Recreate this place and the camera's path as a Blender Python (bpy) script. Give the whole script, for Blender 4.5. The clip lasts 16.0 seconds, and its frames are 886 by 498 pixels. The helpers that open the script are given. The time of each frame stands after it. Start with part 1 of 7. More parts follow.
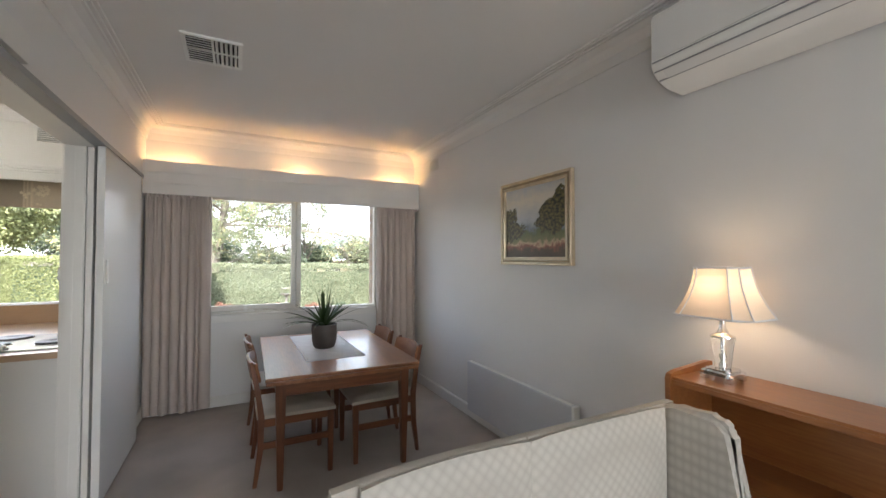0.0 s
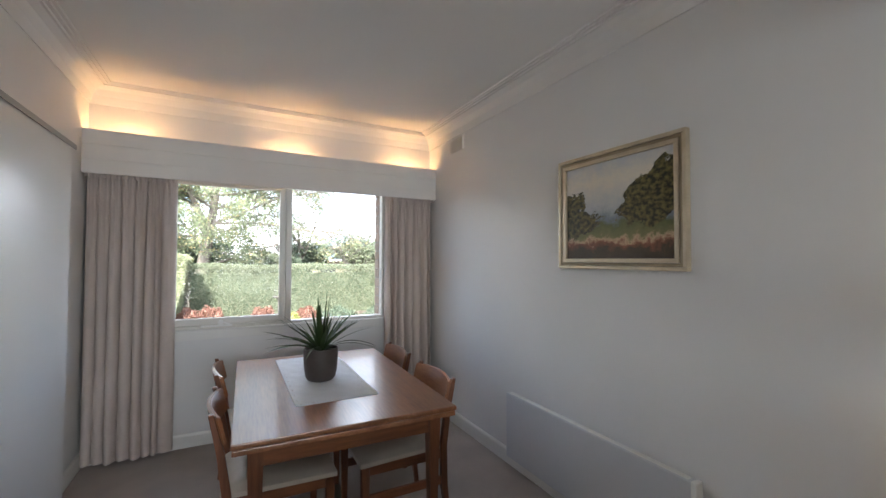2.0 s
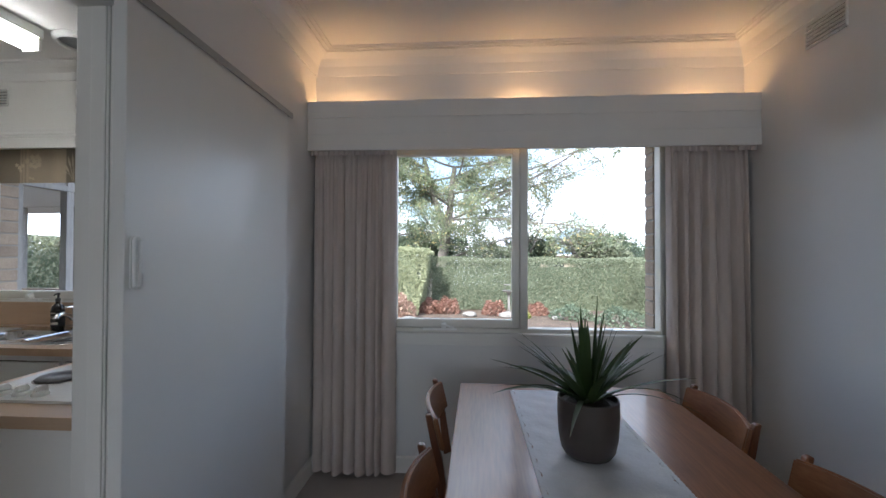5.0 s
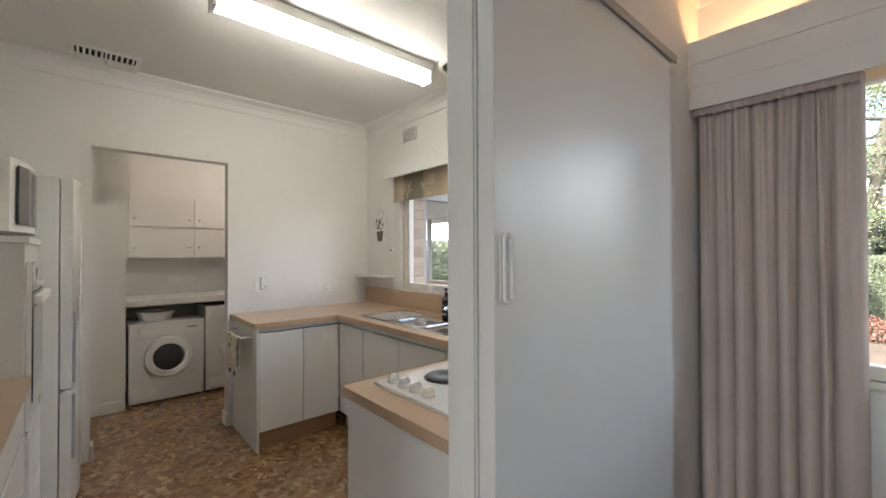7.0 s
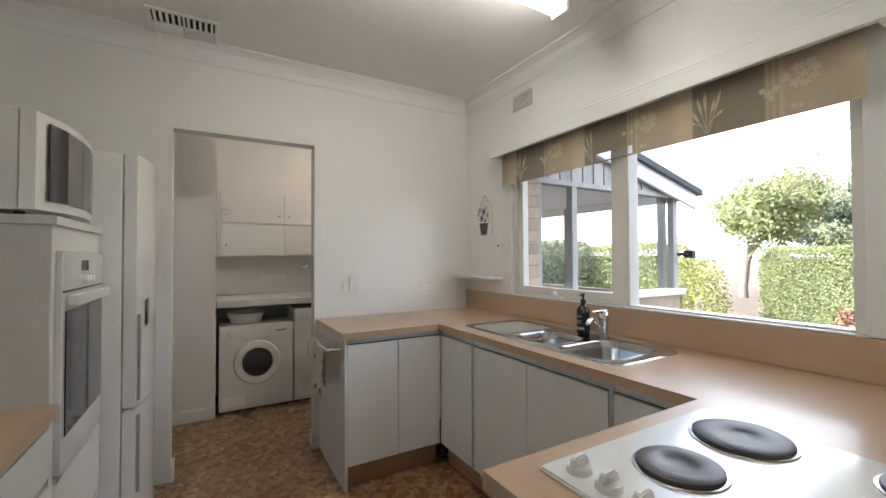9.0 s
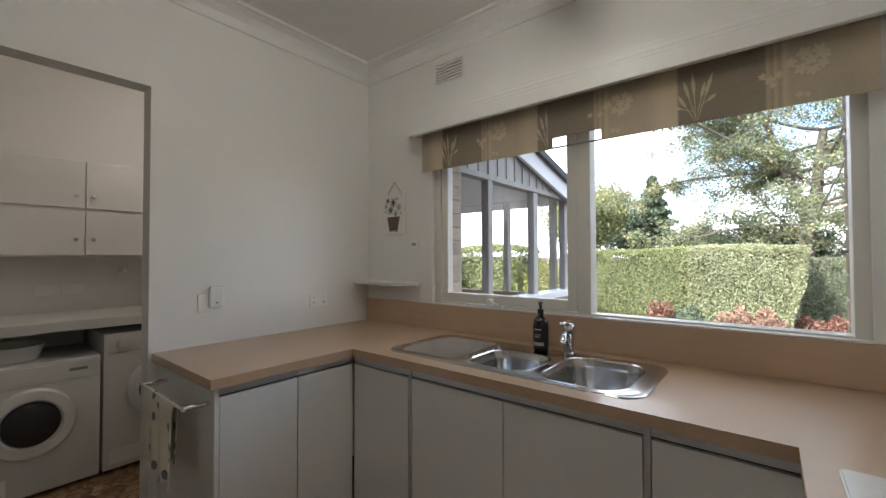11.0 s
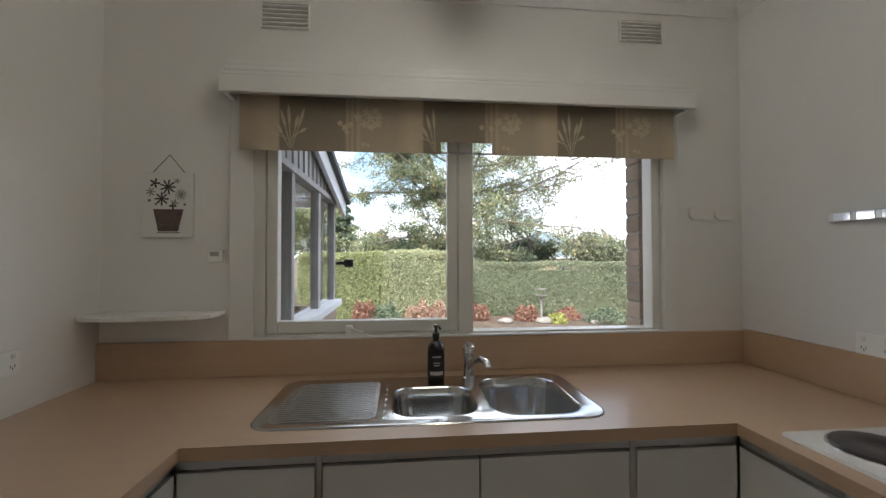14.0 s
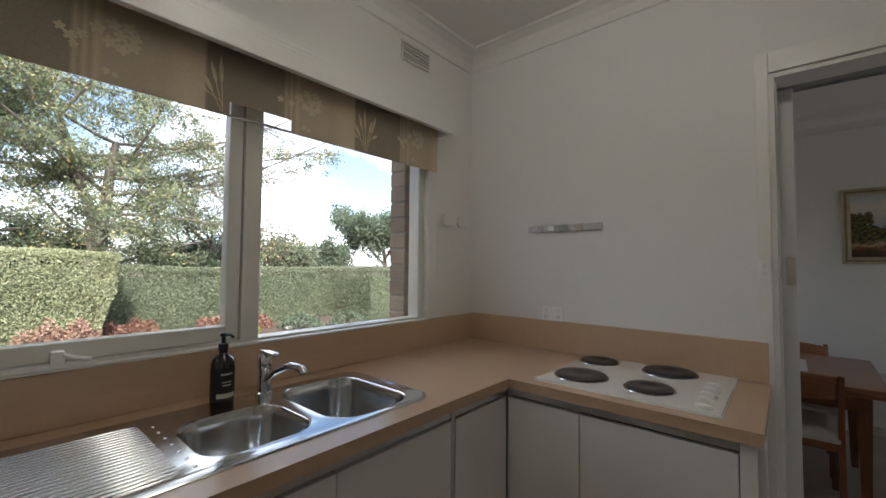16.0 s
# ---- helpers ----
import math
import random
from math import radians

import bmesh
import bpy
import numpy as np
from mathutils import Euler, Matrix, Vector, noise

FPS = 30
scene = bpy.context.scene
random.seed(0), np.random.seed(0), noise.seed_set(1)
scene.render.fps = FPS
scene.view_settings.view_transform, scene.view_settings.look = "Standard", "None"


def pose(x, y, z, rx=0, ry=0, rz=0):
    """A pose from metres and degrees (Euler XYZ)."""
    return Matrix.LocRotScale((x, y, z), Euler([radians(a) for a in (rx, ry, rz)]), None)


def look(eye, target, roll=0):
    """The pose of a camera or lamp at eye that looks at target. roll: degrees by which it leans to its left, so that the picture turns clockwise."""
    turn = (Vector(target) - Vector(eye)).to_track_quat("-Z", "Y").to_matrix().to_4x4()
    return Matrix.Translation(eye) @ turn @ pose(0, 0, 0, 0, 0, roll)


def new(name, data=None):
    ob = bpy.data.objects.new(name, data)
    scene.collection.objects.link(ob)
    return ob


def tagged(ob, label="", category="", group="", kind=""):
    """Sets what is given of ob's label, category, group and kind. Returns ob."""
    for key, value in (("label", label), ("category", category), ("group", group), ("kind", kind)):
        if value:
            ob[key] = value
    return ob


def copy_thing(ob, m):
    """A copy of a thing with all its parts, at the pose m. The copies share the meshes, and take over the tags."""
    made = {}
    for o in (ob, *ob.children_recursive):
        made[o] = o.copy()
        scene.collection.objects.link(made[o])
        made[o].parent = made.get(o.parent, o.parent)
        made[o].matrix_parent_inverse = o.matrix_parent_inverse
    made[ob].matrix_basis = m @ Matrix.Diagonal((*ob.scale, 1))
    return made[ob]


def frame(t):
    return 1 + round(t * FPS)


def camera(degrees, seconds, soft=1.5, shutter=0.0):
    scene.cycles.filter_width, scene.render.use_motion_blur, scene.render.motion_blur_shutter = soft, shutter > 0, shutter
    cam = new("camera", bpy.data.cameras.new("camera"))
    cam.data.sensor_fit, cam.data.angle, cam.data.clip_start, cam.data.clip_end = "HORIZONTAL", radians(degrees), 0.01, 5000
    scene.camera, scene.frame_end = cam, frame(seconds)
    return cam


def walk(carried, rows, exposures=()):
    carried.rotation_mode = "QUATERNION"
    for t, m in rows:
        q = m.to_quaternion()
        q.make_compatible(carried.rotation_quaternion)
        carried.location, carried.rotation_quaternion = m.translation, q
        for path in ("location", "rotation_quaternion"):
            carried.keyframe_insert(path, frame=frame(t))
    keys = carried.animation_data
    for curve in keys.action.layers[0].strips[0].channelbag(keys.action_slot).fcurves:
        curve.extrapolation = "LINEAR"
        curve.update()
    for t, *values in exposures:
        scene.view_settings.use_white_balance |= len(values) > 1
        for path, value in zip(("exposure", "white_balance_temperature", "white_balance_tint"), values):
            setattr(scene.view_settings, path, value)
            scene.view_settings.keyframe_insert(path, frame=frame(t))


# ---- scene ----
cam = camera(95.6, 16.0)
PATH = [
    (0, (0.27, 0.342, 1.397), (1.182, 2.121, 1.447), 0.0),
    (0.5, (0.283, 0.543, 1.419), (1.196, 2.322, 1.474), 0.1),
    (1, (0.322, 0.749, 1.411), (1.234, 2.529, 1.464), 0.0),
    (1.5, (0.386, 0.973, 1.396), (1.303, 2.75, 1.453), 0.2),
    (2, (0.419, 1.172, 1.402), (1.349, 2.942, 1.455), 0.2),
    (2.5, (0.448, 1.367, 1.398), (1.394, 3.129, 1.454), 0.2),
    (3, (0.446, 1.602, 1.359), (1.389, 3.365, 1.421), 0.2),
    (3.2, (0.434, 1.688, 1.365), (1.342, 3.47, 1.412), -0.1),
    (5.3, (0.501, 2.325, 1.349), (0.146, 4.293, 1.376), 0.2),
    (5.5, (0.465, 2.377, 1.352), (-0.045, 4.311, 1.379), 0.1),
    (6, (0.394, 2.511, 1.349), (-0.522, 4.289, 1.368), -0.2),
    (6.5, (0.29, 2.619, 1.352), (-0.992, 4.154, 1.371), -0.3),
    (7, (0.126, 2.644, 1.354), (-1.372, 3.969, 1.376), -0.2),
    (7.5, (-0.028, 2.678, 1.354), (-1.653, 3.842, 1.379), -0.4),
    (8, (-0.198, 2.778, 1.333), (-1.931, 3.776, 1.359), -0.4),
    (8.2, (-0.262, 2.805, 1.317), (-2.024, 3.749, 1.353), -0.5),
    (10.3, (-0.986, 2.888, 1.293), (-2.487, 4.209, 1.339), -0.3),
    (10.5, (-1.042, 2.881, 1.3), (-2.476, 4.275, 1.343), -0.4),
    (11, (-1.246, 2.911, 1.302), (-2.505, 4.464, 1.344), -0.2),
    (11.5, (-1.457, 2.895, 1.313), (-2.517, 4.591, 1.359), -0.1),
    (12, (-1.626, 2.892, 1.319), (-2.413, 4.73, 1.366), -0.3),
    (12.5, (-1.742, 2.919, 1.341), (-2.27, 4.847, 1.387), -0.3),
    (13, (-1.848, 2.976, 1.349), (-2.145, 4.953, 1.39), -0.3),
    (13.5, (-1.976, 2.994, 1.362), (-2.029, 4.993, 1.398), -0.2),
    (14, (-2.176, 2.999, 1.369), (-1.981, 4.989, 1.41), -0.1),
    (14.5, (-2.336, 3.056, 1.351), (-1.869, 5.0, 1.412), -0.1),
    (15, (-2.412, 3.161, 1.358), (-1.548, 4.964, 1.413), 0.4),
    (15.5, (-2.458, 3.224, 1.339), (-1.266, 4.828, 1.408), 0.4),
    (16, (-2.556, 3.274, 1.314), (-1.04, 4.576, 1.396), 0.5),
]
walk(cam, [(t, look(eye, target, roll)) for t, eye, target, roll in PATH],
     exposures=[(0.0, 2.36, 6550, 10), (1.5, 2.34, 6250, 10), (3.0, 2.28, 6250, 10), (5.5, 1.42, 5850, 10), (6.5, 1.98, 6250, 10), (7.2, 2.42, 6600, 10), (8.2, 2.42, 6400, 10),
                (10.3, 1.74, 6350, 10), (12.0, 1.42, 6500, 10), (14.0, 1.22, 6500, 10), (16.0, 1.12, 6500, 10)])

# ---------------------------------------------------------------- light
world = bpy.data.worlds.new("sky")
scene.world = world
world.use_nodes = True
wn, wl = world.node_tree.nodes, world.node_tree.links
wn.clear()
sky = wn.new("ShaderNodeTexSky")
sky.sky_type, sky.sun_disc = "NISHITA", False
sky.sun_elevation, sky.sun_rotation = radians(42), radians(205)
sky.air_density, sky.dust_density = 1.0, 2.0
w_co = wn.new("ShaderNodeTexCoord")
w_no = wn.new("ShaderNodeTexNoise")
w_no.inputs["Scale"].default_value, w_no.inputs["Detail"].default_value = 2.6, 6
w_ra = wn.new("ShaderNodeValToRGB")
w_ra.color_ramp.elements[0].position, w_ra.color_ramp.elements[1].position = 0.42, 0.62
w_mx = wn.new("ShaderNodeMixRGB")
w_mx.inputs["Color2"].default_value = (12.5, 13.1, 14.4, 1)
w_bg = wn.new("ShaderNodeBackground")
w_bg.inputs["Strength"].default_value = 0.15
w_out = wn.new("ShaderNodeOutputWorld")
wl.new(w_co.outputs["Generated"], w_no.inputs["Vector"])
wl.new(w_no.outputs["Fac"], w_ra.inputs["Fac"])
wl.new(w_ra.outputs["Color"], w_mx.inputs["Fac"])
wl.new(sky.outputs["Color"], w_mx.inputs["Color1"])
wl.new(w_mx.outputs["Color"], w_bg.inputs["Color"])
wl.new(w_bg.outputs["Background"], w_out.inputs["Surface"])

sun_data = bpy.data.lights.new("sun", "SUN")
sun_data.energy, sun_data.angle, sun_data.color = 4.1, radians(4), (1, 0.95, 0.86)
sun = new("sun", sun_data)
sun.matrix_world = look((0, 0, 10), (4.2, 9.0, 1.0))


def lamp(name, kind, where, energy, colour, size=0.05, target=None, size_y=None):
    data = bpy.data.lights.new(name, kind)
    data.energy, data.color = energy, colour
    if kind == "AREA":
        data.shape, data.size, data.size_y = "RECTANGLE", size, size_y or size
    else:
        data.shadow_soft_size = size
    ob = new(name, data)
    ob.matrix_world = look(where, target) if target else pose(*where)
    return ob


COVE = (1.0, 0.56, 0.24)
for lx in (-0.22, 0.83, 1.86):
    lamp("cove_bulb_light", "POINT", (lx, 4.665, 2.19), 0.7, COVE, 0.03)
lamp("table_lamp_light", "POINT", (1.985, 1.26, 1.285), 0.34, (1.0, 0.74, 0.50), 0.04)

# unseen lamp, assumed from the warm glow on the laundry wall
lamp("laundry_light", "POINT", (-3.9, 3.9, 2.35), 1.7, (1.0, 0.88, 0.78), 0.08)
# added area lamp at an unseen living room opening, standing in for daylight
lamp("living_daylight_fill", "AREA", (1.0, -4.53, 1.3), 8.0, (0.82, 0.92, 1.0), 1.9, (1.0, 2.0, 1.3), 1.75).data.spread = radians(120)


# ---------------------------------------------------------------- materials
def nodes_of(name):
    m = bpy.data.materials.new(name)
    m.use_nodes = True
    n, l = m.node_tree.nodes, m.node_tree.links
    return m, n, l, n["Principled BSDF"]


def surf(name, colour, rough=0.5, metal=0.0, vary=0.06, scale=3.0, grain=0.0, grain_scale=80.0, bump=0.0, bump_scale=120.0,
         stretch=(1, 1, 1), coat=0.0, spec=0.5, spread=0.0):
    """Plain surface with broad mottling, fine grain and relief."""
    m, n, l, p = nodes_of(name)
    p.inputs["Roughness"].default_value, p.inputs["Metallic"].default_value = rough, metal
    p.inputs["Specular IOR Level"].default_value = spec
    p.inputs["Coat Weight"].default_value, p.inputs["Coat Roughness"].default_value = coat, 0.15
    co, mp = n.new("ShaderNodeTexCoord"), n.new("ShaderNodeMapping")
    mp.inputs["Scale"].default_value = stretch
    l.new(co.outputs["Object"], mp.inputs["Vector"])
    broad, fine = n.new("ShaderNodeTexNoise"), n.new("ShaderNodeTexNoise")
    broad.inputs["Scale"].default_value, broad.inputs["Detail"].default_value = scale, 5
    fine.inputs["Scale"].default_value, fine.inputs["Detail"].default_value = grain_scale, 4
    for t in (broad, fine):
        l.new(mp.outputs["Vector"], t.inputs["Vector"])
    mix = n.new("ShaderNodeMath")
    mix.operation = "MULTIPLY_ADD"
    mix.inputs[1].default_value = grain / max(vary + grain, 1e-6)
    l.new(fine.outputs["Fac"], mix.inputs[0])
    part_b = n.new("ShaderNodeMath")
    part_b.operation = "MULTIPLY"
    part_b.inputs[1].default_value = vary / max(vary + grain, 1e-6)
    l.new(broad.outputs["Fac"], part_b.inputs[0])
    l.new(part_b.outputs[0], mix.inputs[2])
    ramp = n.new("ShaderNodeValToRGB")
    a = vary + grain
    ramp.color_ramp.elements[0].position, ramp.color_ramp.elements[1].position = 0.3, 0.7
    ramp.color_ramp.elements[0].color = (*[c * (1 - a) for c in colour], 1)
    ramp.color_ramp.elements[1].color = (*[min(1, c * (1 + a)) for c in colour], 1)
    l.new(mix.outputs[0], ramp.inputs["Fac"])
    colour_out = ramp.outputs["Color"]
    if spread:
        info, hue = n.new("ShaderNodeObjectInfo"), n.new("ShaderNodeHueSaturation")
        rng = n.new("ShaderNodeMapRange")
        rng.inputs["To Min"].default_value, rng.inputs["To Max"].default_value = 1 - spread, 1 + spread
        l.new(info.outputs["Random"], rng.inputs["Value"])
        l.new(rng.outputs["Result"], hue.inputs["Value"])
        l.new(colour_out, hue.inputs["Color"])
        colour_out = hue.outputs["Color"]
    l.new(colour_out, p.inputs["Base Color"])
    wear = n.new("ShaderNodeMapRange")
    wear.inputs["To Min"].default_value, wear.inputs["To Max"].default_value = max(0.03, rough - 0.06), min(1, rough + 0.06)
    l.new(broad.outputs["Fac"], wear.inputs["Value"])
    l.new(wear.outputs["Result"], p.inputs["Roughness"])
    if bump:
        rel, b = n.new("ShaderNodeTexNoise"), n.new("ShaderNodeBump")
        rel.inputs["Scale"].default_value, rel.inputs["Detail"].default_value = bump_scale, 3
        l.new(mp.outputs["Vector"], rel.inputs["Vector"])
        b.inputs["Strength"].default_value, b.inputs["Distance"].default_value = bump, 0.004
        l.new(rel.outputs["Fac"], b.inputs["Height"])
        l.new(b.outputs["Normal"], p.inputs["Normal"])
    return m


def timber(name, light, dark, rough=0.35, along="x", scale=9.0, coat=0.0, contrast=1.0, relief=0.15):
    """Wood with grain that runs along one axis."""
    m, n, l, p = nodes_of(name)
    p.inputs["Coat Weight"].default_value, p.inputs["Coat Roughness"].default_value = coat, 0.12
    co, mp = n.new("ShaderNodeTexCoord"), n.new("ShaderNodeMapping")
    s = {"x": (0.07, 1, 1), "y": (1, 0.07, 1), "z": (1, 1, 0.07)}[along]
    mp.inputs["Scale"].default_value = s
    l.new(co.outputs["Object"], mp.inputs["Vector"])
    a, f = n.new("ShaderNodeTexNoise"), n.new("ShaderNodeTexNoise")
    a.inputs["Scale"].default_value, a.inputs["Detail"].default_value, a.inputs["Distortion"].default_value = scale, 6, 1.2
    f.inputs["Scale"].default_value, f.inputs["Detail"].default_value = scale * 14, 3
    for t in (a, f):
        l.new(mp.outputs["Vector"], t.inputs["Vector"])
    mix = n.new("ShaderNodeMixRGB")
    mix.inputs["Fac"].default_value = 0.4
    l.new(a.outputs["Fac"], mix.inputs["Color1"])
    l.new(f.outputs["Fac"], mix.inputs["Color2"])
    ramp = n.new("ShaderNodeValToRGB")
    ramp.color_ramp.elements[0].position, ramp.color_ramp.elements[1].position = 0.5 - 0.16 / contrast, 0.5 + 0.16 / contrast
    ramp.color_ramp.elements[0].color, ramp.color_ramp.elements[1].color = (*dark, 1), (*light, 1)
    l.new(mix.outputs["Color"], ramp.inputs["Fac"])
    l.new(ramp.outputs["Color"], p.inputs["Base Color"])
    rr = n.new("ShaderNodeMapRange")
    rr.inputs["To Min"].default_value, rr.inputs["To Max"].default_value = rough - 0.05, rough + 0.1
    l.new(a.outputs["Fac"], rr.inputs["Value"])
    l.new(rr.outputs["Result"], p.inputs["Roughness"])
    b = n.new("ShaderNodeBump")
    b.inputs["Strength"].default_value, b.inputs["Distance"].default_value = relief, 0.001
    l.new(f.outputs["Fac"], b.inputs["Height"])
    l.new(b.outputs["Normal"], p.inputs["Normal"])
    return m


def flakes(name, colours, scale, rough=0.2, coat=0.3, bump=0.05):
    """Chips of several colours pressed together, as in cork tiles."""
    m, n, l, p = nodes_of(name)
    co, vo, no = n.new("ShaderNodeTexCoord"), n.new("ShaderNodeTexVoronoi"), n.new("ShaderNodeTexNoise")
    wob = n.new("ShaderNodeMixRGB")
    wob.blend_type, wob.inputs["Fac"].default_value = "ADD", 0.07
    l.new(co.outputs["Object"], no.inputs["Vector"])
    no.inputs["Scale"].default_value = 18
    l.new(co.outputs["Object"], wob.inputs["Color1"])
    l.new(no.outputs["Color"], wob.inputs["Color2"])
    vo.inputs["Scale"].default_value = scale
    l.new(wob.outputs["Color"], vo.inputs["Vector"])
    sep = n.new("ShaderNodeSeparateColor")
    l.new(vo.outputs["Color"], sep.inputs["Color"])
    ramp = n.new("ShaderNodeValToRGB")
    el = ramp.color_ramp.elements
    while len(el) < len(colours):
        el.new(0.5)
    for i, c in enumerate(colours):
        el[i].position, el[i].color = i / (len(colours) - 1), (*c, 1)
    l.new(sep.outputs["Red"], ramp.inputs["Fac"])
    big, bl = n.new("ShaderNodeTexNoise"), n.new("ShaderNodeMixRGB")
    big.inputs["Scale"].default_value = 3.0
    l.new(co.outputs["Object"], big.inputs["Vector"])
    bl.blend_type, bl.inputs["Fac"].default_value = "OVERLAY", 0.35
    l.new(ramp.outputs["Color"], bl.inputs["Color1"])
    l.new(big.outputs["Fac"], bl.inputs["Color2"])
    l.new(bl.outputs["Color"], p.inputs["Base Color"])
    p.inputs["Roughness"].default_value = rough
    p.inputs["Coat Weight"].default_value, p.inputs["Coat Roughness"].default_value = coat, 0.12
    b = n.new("ShaderNodeBump")
    b.inputs["Strength"].default_value, b.inputs["Distance"].default_value = bump, 0.002
    l.new(vo.outputs["Distance"], b.inputs["Height"])
    l.new(b.outputs["Normal"], p.inputs["Normal"])
    return m


def glow(name, colour, strength):
    m, n, l, p = nodes_of(name)
    p.inputs["Base Color"].default_value = (*colour, 1)
    p.inputs["Emission Color"].default_value, p.inputs["Emission Strength"].default_value = (*colour, 1), strength
    return m


def clear(name, tint=(1, 1, 1), rough=0.0, ior=1.45):
    m, n, l, p = nodes_of(name)
    p.inputs["Base Color"].default_value = (*tint, 1)
    p.inputs["Transmission Weight"].default_value, p.inputs["Roughness"].default_value, p.inputs["IOR"].default_value = 1, rough, ior
    return m


def pane_glass(name):
    """Thin window glass: see-through with a faint reflection."""
    m, n, l, p = nodes_of(name)
    out = n["Material Output"]
    tr, gl, mix, lw = n.new("ShaderNodeBsdfTransparent"), n.new("ShaderNodeBsdfGlossy"), n.new("ShaderNodeMixShader"), n.new("ShaderNodeLayerWeight")
    gl.inputs["Roughness"].default_value = 0.0
    lw.inputs["Blend"].default_value = 0.5
    pw, ma = n.new("ShaderNodeMath"), n.new("ShaderNodeMath")
    pw.operation, pw.inputs[1].default_value = "POWER", 5.0
    ma.operation, ma.inputs[1].default_value, ma.inputs[2].default_value = "MULTIPLY_ADD", 0.5, 0.005
    l.new(lw.outputs["Facing"], pw.inputs[0])
    l.new(pw.outputs[0], ma.inputs[0])
    l.new(ma.outputs[0], mix.inputs["Fac"])
    l.new(tr.outputs["BSDF"], mix.inputs[1])
    l.new(gl.outputs["BSDF"], mix.inputs[2])
    l.new(mix.outputs["Shader"], out.inputs["Surface"])
    return m


def leafy(name, dark, light, rough=0.55, trans=0.25, turned=None):
    """Foliage: every leaf has its own tone."""
    m, n, l, p = nodes_of(name)
    geo, ramp, co, no, mix = (n.new("ShaderNodeNewGeometry"), n.new("ShaderNodeValToRGB"), n.new("ShaderNodeTexCoord"),
                              n.new("ShaderNodeTexNoise"), n.new("ShaderNodeMath"))
    no.inputs["Scale"].default_value = 0.9
    l.new(co.outputs["Object"], no.inputs["Vector"])
    mix.operation = "MULTIPLY_ADD"
    mix.inputs[1].default_value = 0.6
    l.new(geo.outputs["Random Per Island"], mix.inputs[0])
    half = n.new("ShaderNodeMath")
    half.operation, half.inputs[1].default_value = "MULTIPLY", 0.4
    l.new(no.outputs["Fac"], half.inputs[0])
    l.new(half.outputs[0], mix.inputs[2])
    l.new(mix.outputs[0], ramp.inputs["Fac"])
    ramp.color_ramp.elements[0].color, ramp.color_ramp.elements[1].color = (*dark, 1), (*light, 1)
    ramp.color_ramp.elements[0].position, ramp.color_ramp.elements[1].position = 0.15, 0.9
    if turned:
        ramp.color_ramp.elements[1].position = 0.74
        e = ramp.color_ramp.elements.new(0.79)
        e.color = (*turned, 1)
    l.new(ramp.outputs["Color"], p.inputs["Base Color"])
    p.inputs["Roughness"].default_value = rough
    p.inputs["Specular IOR Level"].default_value = 0.3
    if trans:
        tl, ms, out = n.new("ShaderNodeBsdfTranslucent"), n.new("ShaderNodeMixShader"), n["Material Output"]
        l.new(ramp.outputs["Color"], tl.inputs["Color"])
        ms.inputs["Fac"].default_value = trans
        l.new(p.outputs["BSDF"], ms.inputs[1])
        l.new(tl.outputs["BSDF"], ms.inputs[2])
        l.new(ms.outputs["Shader"], out.inputs["Surface"])
    return m


